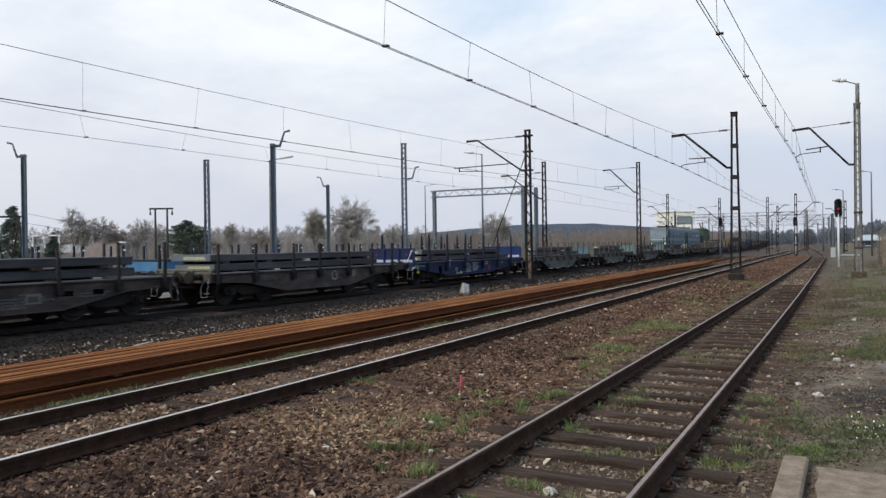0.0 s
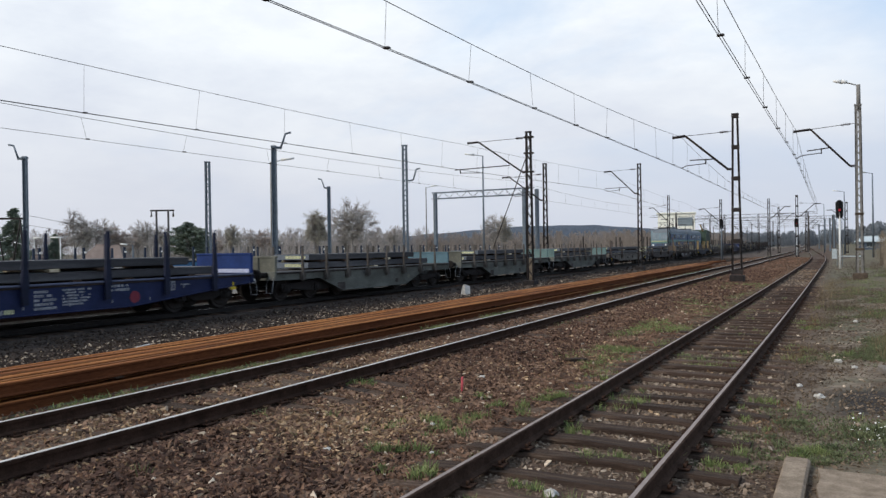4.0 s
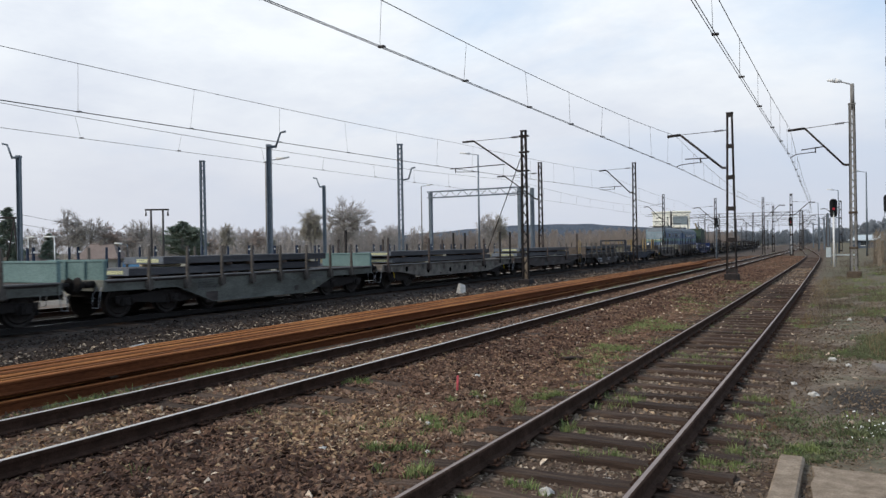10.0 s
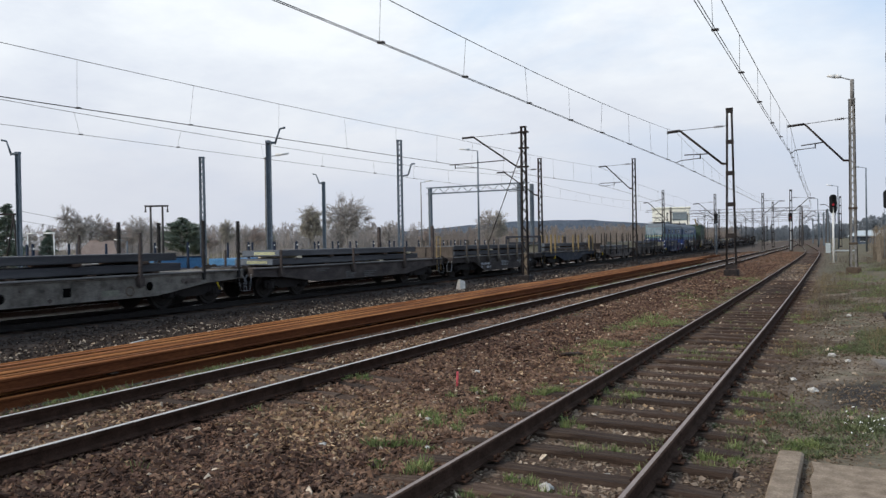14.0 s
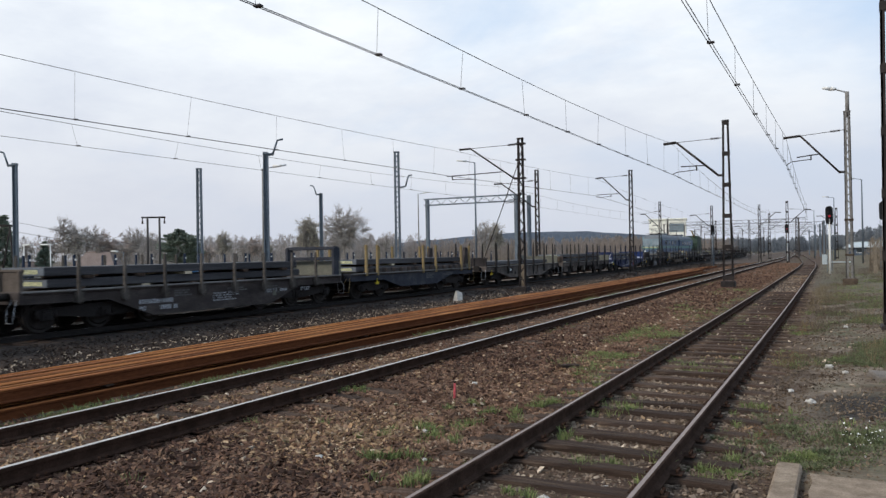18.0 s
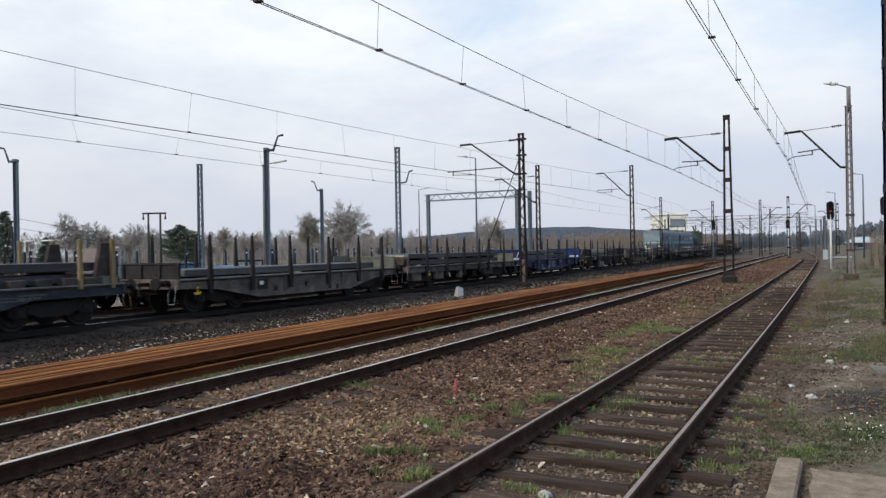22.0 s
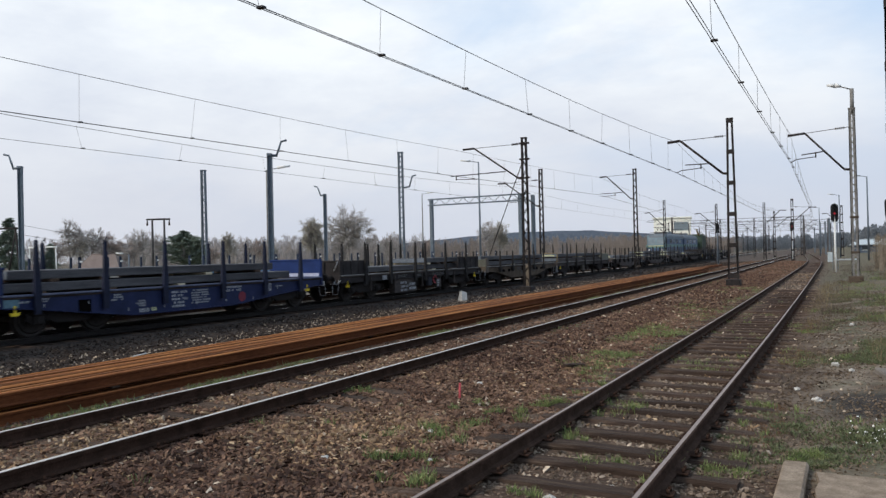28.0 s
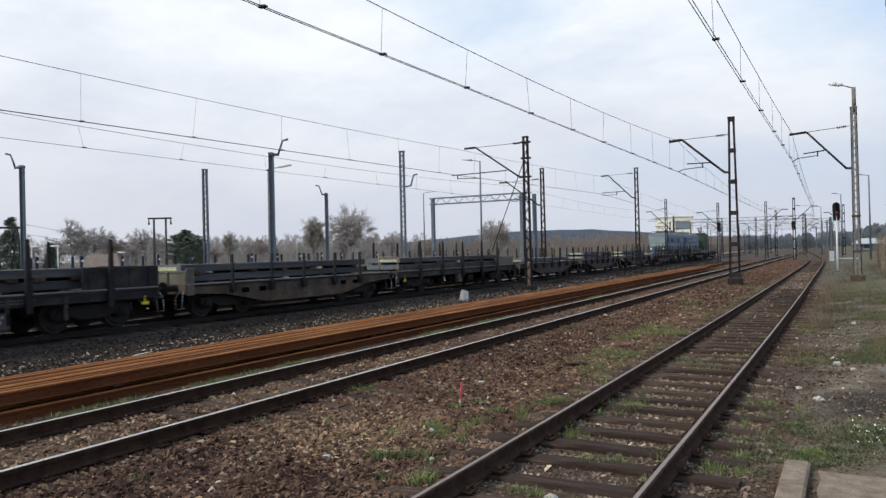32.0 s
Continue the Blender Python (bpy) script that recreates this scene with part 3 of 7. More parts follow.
def lay_stones(name, label, cells, material, seed, sink=0.3, patch=None):
    """Loose crushed stones, far too many to count, as one object."""
    r = np.random.RandomState(seed)
    corner = np.array([(x, y, z) for x in (-1, 1) for y in (-1, 1) for z in (-1, 1)]) * 0.62
    tri = np.array([(0, 1, 3), (0, 3, 2), (4, 6, 7), (4, 7, 5), (0, 4, 5), (0, 5, 1), (2, 3, 7), (2, 7, 6), (0, 2, 6), (0, 6, 4), (1, 5, 7), (1, 7, 3)])
    pts = []
    for (x0, x1, y0, y1, per, s0, s1) in cells:
        n = int((x1 - x0) * (y1 - y0) * per)
        px, py, sz = r.uniform(x0, x1, n) + r.normal(0, 0.08, n), r.uniform(y0, y1, n) + r.normal(0, 0.35, n), r.uniform(s0, s1, n)
        sz = s0 + (sz - s0) ** 2 / (s1 - s0) * 1.25
        pts += [(a, b, c) for a, b, c in zip(px, py, sz) if (patch is None or noise.noise((a * patch, b * patch, 7.3)) > 0.12 + r.uniform(-0.25, 0.25)) and not bare_spot(a, b)]
    k = len(pts)
    P = np.array(pts)
    V = (corner[None] + r.uniform(-0.45, 0.45, (k, 8, 3))) * np.stack([r.uniform(0.9, 1.7, k), r.uniform(0.6, 1.15, k), r.uniform(0.22, 0.62, k)], -1)[:, None, :]
    q = r.normal(0, 1, (k, 4)) * np.array([2.2, 0.62, 0.62, 2.2])
    q /= np.linalg.norm(q, axis=1)[:, None]
    w, i, j, l = q.T
    R = np.stack([1 - 2 * (j * j + l * l), 2 * (i * j - l * w), 2 * (i * l + j * w), 2 * (i * j + l * w), 1 - 2 * (i * i + l * l), 2 * (j * l - i * w), 2 * (i * l - j * w), 2 * (j * l + i * w), 1 - 2 * (i * i + j * j)], -1).reshape(k, 3, 3)
    V = np.einsum("kab,kvb->kva", R, V) * P[:, 2][:, None, None]
    Z = np.array([ground_z(a, b) for a, b, _ in pts]) + P[:, 2] * sink
    V += np.stack([P[:, 0], P[:, 1], Z], -1)[:, None, :]
    F = (tri[None] + (np.arange(k) * 8)[:, None, None]).reshape(-1, 3)
    me = bpy.data.meshes.new(name)
    me.vertices.add(k * 8)
    me.vertices.foreach_set("co", V.ravel())
    me.loops.add(len(F) * 3)
    me.loops.foreach_set("vertex_index", F.ravel())
    me.polygons.add(len(F))
    me.polygons.foreach_set("loop_start", np.arange(len(F)) * 3)
    me.polygons.foreach_set("loop_total", np.full(len(F), 3))
    me.polygons.foreach_set("use_smooth", np.zeros(len(F), dtype=bool))
    me.materials.append(material)
    me.update(calc_edges=True)
    return tagged(new(name, me), label, "gravel", kind="stuff")


# ---- stack of lifted rails, rusted orange ----
def rail_stack():
    st = thing("rail_stack", "bundle of lifted rails rusted bright orange beside the line", "rails")
    prof = [(-0.052, 0), (0.052, 0), (0.052, 0.014), (0.012, 0.032), (0.010, 0.118), (0.027, 0.128), (0.027, 0.154), (0.019, 0.168), (-0.019, 0.168), (-0.027, 0.154), (-0.027, 0.128), (-0.010, 0.118), (-0.012, 0.032), (-0.052, 0.014)]
    r = random.Random(8)
    for i in range(13):
        x = -9.05 - i * 0.106
        e = r.uniform(58, 78)
        dz, ph = (0 if i == 0 else r.uniform(-0.020, 0.006)), r.uniform(0, 6)
        path = [(x + bend(y) + 0.008 * math.sin(y * 0.11 + ph) - max(0, y - 44) * r.uniform(0, 0.004), y, 0.02 + dz + 0.006 * math.sin(y * 0.2 + ph)) for y in np.arange(-14, e, 3.0)]
        # Shade between the rails is in the colour: only the head tops are bright.
        part("rail", Geo().sweep(prof, path, 0, heads=(6, 7)), [M_RUSTSHADE, M_RUSTRAIL], st)
    for i in range(2):
        path = [(-10.52 - i * 0.18 + bend(y), y, -0.10 - 0.03 * i) for y in np.arange(-14, 62, 3.0)]
        part("rail", Geo().sweep(prof, path), M_RUSTSHADE, st)
    for i in range(6):
        x = -8.98 - i * 0.27
        path = [(x + bend(y) + 0.03 * math.sin(y * 0.09 + i * 2), y, -0.20) for y in np.arange(-14, 66, 3.0)]
        part("rail", Geo().sweep(prof, path, 0, heads=(6, 7)), [M_RUSTSHADE, M_RUSTRAIL], st)
    for y in np.arange(-6, 58, 6.5):
        part("bearer", Geo().cbox(-10.6, y - 0.07, -0.012, -9.0, y + 0.07, 0.014, 0.008), M_SLEEPER, st)
    return st


rail_stack()


# ---- goods wagons ----
def side_outline(L, kind, deep):
    """Outline (y, z) of the long side sill."""
    h, top = L / 2, 1.08
    if kind == "belly":
        return [(-h, top), (-h, 0.82), (-h + 1.6, 0.74), (-h + 3.6, deep), (h - 3.6, deep), (h - 1.6, 0.74), (h, 0.82), (h, top)]
    if kind == "long":
        return [(-h, top), (-h, 0.80), (-h + 0.6, 0.76), (-h + 3.8, deep), (h - 4.9, deep), (h - 0.6, 0.76), (h, 0.80), (h, top)]
    if kind == "hump":
        return [(-h, top), (-h, 0.80), (-h + 2.5, 0.80), (-h + 4.0, deep), (h - 4.3, deep), (h - 2.7, 0.80), (h, 0.80), (h, top)]
    return [(-h, top), (-h, 0.80), (h, 0.80), (h, top)]


def wheelset_mesh():
    g = Geo()
    for s in (-1, 1):
        g.tube((s * 0.69, 0, 0), (s * 0.82, 0, 0), 0.46, 0.445, n=20)
        g.tube((s * 0.675, 0, 0), (s * 0.70, 0, 0), 0.49, n=20)
        g.tube((s * 0.82, 0, 0), (s * 0.835, 0, 0), 0.37, 0.33, n=20)
    g.tube((-1.0, 0, 0), (1.0, 0, 0), 0.085, n=10)
    for a in range(4):
        q = a * math.pi / 2
        for s in (-1, 1):
            g.tube((s * 0.838, 0.22 * math.cos(q), 0.22 * math.sin(q)), (s * 0.845, 0.22 * math.cos(q), 0.22 * math.sin(q)), 0.05, n=8)
    return g.mesh("wheelset", M_TREAD)


WHEELSET = wheelset_mesh()
SPINNING = []


def bogie(parent, y, axles, label=""):
    half = 0.95 if axles == 2 else 1.75
    b = part("bogie", Geo().cbox(-0.9, -0.2, 0.46, 0.9, 0.2, 0.74, 0.02), M_BOGIE, parent, at=pose(0, y, 0))
    for s in (-1, 1):
        g = Geo()
        pts = [(-half - 0.28, 0.62), (-half - 0.28, 0.50), (-half - 0.16, 0.34), (-half + 0.16, 0.34), (-half + 0.34, 0.44), (-0.45, 0.34), (0.45, 0.34), (half - 0.34, 0.44), (half - 0.16, 0.34), (half + 0.16, 0.34), (half + 0.28, 0.50), (half + 0.28, 0.62), (0.5, 0.72), (-0.5, 0.72)]
        g.prism(pts, "x", s * 1.0, s * 1.09)
        for k in range(axles):
            yy = -half + 2 * half * k / (axles - 1)
            g.cbox(s * 1.02 - 0.07, yy - 0.15, 0.33, s * 1.02 + 0.14, yy + 0.15, 0.60, 0.03)
            g.tube((s * 1.15, yy, 0.46), (s * 1.20, yy, 0.46), 0.085, n=10)
            for q in (-0.24, 0.24):
                g.tube((s * 1.05, yy + q, 0.40), (s * 1.05, yy + q, 0.62), 0.065, n=8)
        part("side_frame", g, M_BOGIE, b)
    for k in range(axles):
        yy = -half + 2 * half * k / (axles - 1)
        w = part("wheelset", WHEELSET, None, b, at=pose(0, yy, 0.46))
        SPINNING.append((w, yy))
    for k in range(axles):
        yy = -half + 2 * half * k / (axles - 1)
        part("brake_shoe", Geo().cbox(0.71, yy + 0.48, 0.28, 0.81, yy + 0.54, 0.62, 0.01), M_BOGIE, b)
    return b


def wagon(L, body, label, sill="belly", deep=0.36, stakes=8, at=None, stake_h=1.05, stake_mat=None, ends=None, end_h=0.6, end_mat=None, end_mat2=None, axles=2, hooks=False):
    stake_mat, end_mat = stake_mat or body, end_mat or body
    w = thing("flat_wagon", label, "wagon", group="wagons of the goods train")
    h = L / 2
    part("deck", Geo().cbox(-1.28, -h, 1.02, 1.28, h, 1.10, 0.012), M_CHARCOAL if body is not M_GREYFLAT else M_GREYFLAT, w)
    for s in (-1, 1):
        g = Geo().prism(side_outline(L, sill, deep), "x", s * 1.22, s * 1.26)
        # Paler strip paints the line of light along the deck's top flange.
        part("deck_edge", Geo().cbox(s * 1.27 - 0.07, -h, 1.075, s * 1.27 + 0.07, h, 1.13, 0.014), M_LITEDGE if body not in (M_BLUE, M_DULLBLUE) else M_LITBLUEEDGE, w)
        o = side_outline(L, sill, deep)[1:-1]
        for (ya, za), (yb, zb) in zip(o, o[1:]):
            g.prism([(ya, za), (yb, zb), (yb, zb + 0.022), (ya, za + 0.022)], "x", s * 1.14, s * 1.32)
        part("side_sill", g, body, w)
        g = Geo()
        g.cbox(-1.30, s * h - 0.06, 0.80, 1.30, s * h + 0.06, 1.12, 0.015)
        part("headstock", g, body, w)
        for x in (-0.875, 0.875):
            g = Geo()
            y = s * (h + 0.06)
            g.tube((x, y, 1.0), (x, y + s * 0.30, 1.0), 0.10, n=12)
            g.tube((x, y + s * 0.26, 1.0), (x, y + s * 0.50, 1.0), 0.075, n=12)
            g.tube((x, y + s * 0.48, 1.0), (x, y + s * 0.53, 1.0), 0.22, 0.19, n=16)
            part("buffer", g, M_BOGIE, w)
        g = Geo()
        y = s * (h + 0.06)
        g.cbox(-0.05, min(y, y + s * 0.42), 0.90, 0.05, max(y, y + s * 0.42), 1.02, 0.02)
        for k in range(4):
            g.tube((-0.06, y + s * 0.36, 0.92 - k * 0.09), (0.06, y + s * 0.36, 0.86 - k * 0.09), 0.022, n=6)
        part("coupling", g, M_BOGIE, w)
        for x in (-1.15, 1.15):
            g = Geo()
            for a, b in (((-0.13, 0.16, 0.36), (0.13, 0.16, 0.36)), ((-0.13, 0.16, 0.36), (-0.15, 0.12, 0.70)), ((0.13, 0.16, 0.36), (0.15, 0.12, 0.70)), ((-0.15, 0.12, 0.70), (-0.08, 0.02, 0.92)), ((0.15, 0.12, 0.70), (0.08, 0.02, 0.92))):
                g.tube((x + a[0], y + s * a[1], a[2]), (x + b[0], y + s * b[1], b[2]), 0.012, n=6)
            part("shunter_step", g, M_YSTAKE if body is M_NAVYGREY else M_LETTER, w)
    # centre sill and brake gear between the bogies
    part("centre_sill", Geo().cbox(-0.35, -h + 0.1, 0.62, 0.35, h - 0.1, 1.02, 0.02), M_BOGIE, w)
    part("air_tank", Geo().tube((0.75, -0.9, 0.55), (0.75, 0.5, 0.55), 0.17, n=12), M_BOGIE, w)
    part("brake_cylinder", Geo().tube((0.55, -1.9, 0.50), (0.55, -1.2, 0.50), 0.15, n=12), M_BOGIE, w)
    part("brake_box", Geo().cbox(0.75, 0.9, 0.38, 1.10, 1.5, 0.72, 0.02), M_BOGIE, w)
    inset = 2.0 if axles == 2 else 2.55
    for s in (-1, 1):
        bogie(w, s * (h - inset), axles)
    # stakes in their pockets
    if stakes:
        g = Geo().cbox(-0.052, -0.05, 0.74, 0.052, 0.05, 1.13 + stake_h, 0.012)
        g.v = [(x * (0.72 if z > 1.5 else 1), y * (0.62 if z > 1.5 else 1), z) for x, y, z in g.v]
        if hooks:
            top = 1.13 + stake_h
            vs = [(sx * a, sy * b, z) for z, a, b in ((0.62, 0.04, 0.075), (1.16, 0.05, 0.095), (1.45, 0.045, 0.075), (top, 0.028, 0.038)) for sx, sy in ((-1, -1), (1, -1), (1, 1), (-1, 1))]
            g = Geo().add(vs, [(4 * i + j, 4 * i + (j + 1) % 4, 4 * i + 4 + (j + 1) % 4, 4 * i + 4 + j) for i in range(3) for j in range(4)] + [(3, 2, 1, 0), (12, 13, 14, 15)])
            for (a, b), (c, d) in zip(((0, 0), (0.01, 0.06), (0.05, 0.085)), ((0.01, 0.06), (0.05, 0.085), (0.085, 0.05))):
                g.tube((0, a, top + b), (0, c, top + d), 0.012, n=5)
        else:
            g.prism([(-0.09, 0.78), (0.09, 0.78), (0.09, 1.06), (-0.09, 1.06)], "y", -0.085, 0.085)
        me = g.mesh("stake", stake_mat)
        for s in (-1, 1):
            for y in at or [-h + 0.95 + (L - 1.9) * i / (stakes - 1) for i in range(stakes)]:
                part("stake", me, None, w, at=pose(s * 1.355, y, 0, rnd.uniform(-0.8, 0.8), rnd.uniform(-0.5, 0.5)))
    for k, s in enumerate((-1, 1)):
        if not ends or not ends[k]:
            continue
        y = s * (h - 0.05)
        g = Geo().cbox(-1.28, y - 0.025, 1.11, 1.28, y + 0.025, 1.12 + end_h, 0.008)
        g.cbox(-1.30, y - 0.05, 1.07 + end_h, 1.30, y + 0.05, 1.14 + end_h, 0.012)
        for x in (-1.24, -0.42, 0.42, 1.24):
            g.cbox(x - 0.05, min(y, y + s * 0.09), 1.11, x + 0.05, max(y, y + s * 0.09), 1.10 + end_h, 0.012)
        part("end_board", g, (end_mat2 or end_mat) if k else end_mat, w)
    return w
def lettering(w, L, seed, low=0.70, rows=4):
    """Unreadable faded markings on the side facing the line: plain bars."""
    r = random.Random(seed)
    x = 1.2625
    for k in range(r.randint(3, 5)):
        y, z, n = r.uniform(-L * 0.30, L * 0.30), r.uniform(low, 0.95), r.randint(2, rows)
        g = Geo()
        for i in range(n):
            a = y
            while a < y + r.uniform(0.5, 0.95):
                b = a + r.uniform(0.05, 0.13)
                g.box(x, a, z - i * 0.075, x + 0.003, b, z - i * 0.075 + 0.045)
                a = b + 0.03
        tagged(part("marking", g, M_FAINT, w), kind="stuff")


def anchor(w, y):
    g = Geo()
    g.cbox(1.24, y - 0.03, 0.62, 1.29, y + 0.03, 0.86, 0.01)
    g.prism([(y - 0.14, 0.70), (y - 0.10, 0.61), (y + 0.10, 0.61), (y + 0.14, 0.70), (y + 0.09, 0.69), (y - 0.09, 0.69)], "x", 1.245, 1.285)
    part("tow_hook", g, M_YELLOW, w, "yellow tow hook")


def crease_panel(w, y, z, a, b, m, name="plate"):
    part(name, Geo().box(1.262, y - a / 2, z - b / 2, 1.268, y + a / 2, z + b / 2), m, w)


def slab(L, width=1.75, thick=0.24, mark=True, lift=0.09, bearers=5, seed=0):
    """A cast steel slab on its timber bearers, origin under the bearers."""
    s = thing("steel_slab", "dark mill-scaled steel slab on pale timber bearers", "steel slab", group="slabs on the goods train")
    part("slab", Geo().cbox(-width / 2, -L / 2, lift, width / 2, L / 2, lift + thick, 0.02), M_SLABSTEEL, s)
    # Thin plate on the -y end only, with the sunlight in its colour.
    part("cut_end", Geo().cbox(-width / 2 + 0.015, -L / 2 - 0.004, lift + 0.015, width / 2 - 0.015, -L / 2 + 0.01, lift + thick - 0.015, 0.002), M_SLABEND, s, "cut end of the slab, painted paler as sunlit")
    r = random.Random(seed)
    for i in range(bearers):
        y = -L / 2 + L * (i + 0.5) / bearers + r.uniform(-0.3, 0.3)
        part("timber_bearer", Geo().cbox(-width / 2 - 0.05, y - 0.14, 0, width / 2 + 0.05, y + 0.14, lift, 0.008), M_TIMBER if (i * 3 + seed) % 4 == 0 else M_SLEEPER, s)
    if mark:
        g, x = Geo(), -width / 2 + 0.62
        while x < width / 2 - 0.25:
            b = x + r.uniform(0.05, 0.10)
            g.box(x, -L / 2 - 0.008, lift + 0.055, b, -L / 2 - 0.003, lift + thick - 0.07)
            x = b + 0.025
        part("end_marking", g, M_YELLOWMARK, s, "yellow paint marking, unreadable")
    return s


TRAIN = []


def couple(w, u, slabs=()):
    """Put a wagon at its place u in the train and load it; slabs: length, shift along, width, mark."""
    TRAIN.append((w, u, 0.0, 0.0))
    z = 1.10
    for k, (L, dy, width, mark) in enumerate(slabs):
        lift = 0.07 if k == 0 else 0.085
        s = slab(L, width, 0.235, mark, lift, 4 if L < 8 else 5, int(u * 10) + k)
        TRAIN.append((s, u + dy, z, 0.04 * ((k * 7 + int(u)) % 3 - 1)))
        z += lift + 0.235


def ring(w, y, z, r, m, name="ring_marking"):
    """Painted circle of short strokes."""
    g = Geo()
    for i in range(24):
        a, b = i * math.pi / 12, (i + 1) * math.pi / 12
        g.add([(1.266, y + q * math.cos(c), z + q * math.sin(c)) for q, c in ((r - 0.02, a), (r + 0.02, a), (r + 0.02, b), (r - 0.02, b))], [(0, 1, 2, 3)])
    part(name, g, m, w)


def data_board(w, y, z, a, b, seed):
    """Grey board with rows of unreadable white writing, drawn as bars."""
    r = random.Random(seed)
    bd = part("data_board", Geo().cbox(1.27, y - a / 2, z - b / 2, 1.30, y + a / 2, z + b / 2, 0.006), M_CHARCOAL, w)
    g = Geo()
    for k in range(3):
        q, zz = y - a / 2 + 0.08, z + b / 2 - 0.13 - k * b * 0.30
        while q < y + a / 2 - 0.2:
            e = q + r.uniform(0.05, 0.14)
            if r.random() < 0.8:
                g.box(1.301, q, zz, 1.304, e, zz + b * 0.17)
            q = e + 0.035
    tagged(part("marking", g, M_LETTER, bd), kind="stuff")


def brown_wagon(u0, u1, body=None, **kw):
    L = u1 - u0
    args = dict(stakes=8, stake_h=1.0, stake_mat=M_STAKEDARK, ends=(False, False))
    args.update(kw)
    w = wagon(L, body or M_BROWNBLACK, "grimy dark brown flat wagon with side stakes, loaded with slabs", **args)
    lettering(w, L, int(u0), *((0.93, 2) if args.get("sill") == "flat" else ()))
    return w, (u0 + u1) / 2


# the train, from the wagons that have nearly passed to its tail
w, u = brown_wagon(-14.6, -1.6)
couple(w, u, [(9, 0, 1.8, True), (9, 0.2, 1.8, True)])
w, u = brown_wagon(-0.4, 13.3, at=[-6.2, -4.6, -2.6, -0.7, 1.3, 3.15, 4.93, 6.5])
for y in (-4.35, -3.43, 3.43, 4.35):
    part("sill_slot", Geo().cbox(1.25, y - 0.17, 0.72, 1.266, y + 0.17, 0.86, 0.005), M_HOLESHADE, w)
part("card_frame", Geo().cbox(1.262, 2.29, 0.58, 1.275, 2.71, 0.83, 0.005), M_OLIVE, w, "olive card frame")
part("card", Geo().box(1.276, 2.35, 0.63, 1.279, 2.62, 0.78), M_BROWNBLACK, w)
couple(w, u, [(9.8, 0.95, 1.85, True), (9.8, 0.85, 1.85, True)])
w, u = brown_wagon(14.9, 26.1, at=[-5.4, -3.62, -1.65, -0.06, 1.86, 3.56, 5.2], stake_h=0.95, ends=(True, False), end_h=0.12, end_mat=M_OLIVE)
ring(w, 1.0, 0.80, 0.17, M_LETTER)
part("round_plate", Geo().tube((1.262, 2.3, 0.84), (1.268, 2.3, 0.84), 0.15, n=18), M_OLIVE, w, "worn olive round plate")
couple(w, u, [(9.7, -0.3, 1.85, True), (9.7, -0.4, 1.85, True)])


def text_block(w, y0, y1, z0, z1, rows, seed, m=None, fill=0.85):
    """Rows of unreadable small writing on the side sill, as bars."""
    r = random.Random(seed)
    g, h = Geo(), (z1 - z0) / rows
    for i in range(rows):
        a, end = y0, y0 + (y1 - y0) * r.uniform(0.7, 1.0)
        while a < end:
            b = a + r.uniform(0.03, 0.075)
            if r.random() < fill:
                g.box(1.2625, a, z0 + h * i + h * 0.18, 1.2655, b, z0 + h * i + h * 0.82)
            a = b + 0.018
    tagged(part("marking", g, m or M_LETTER, w), kind="stuff")


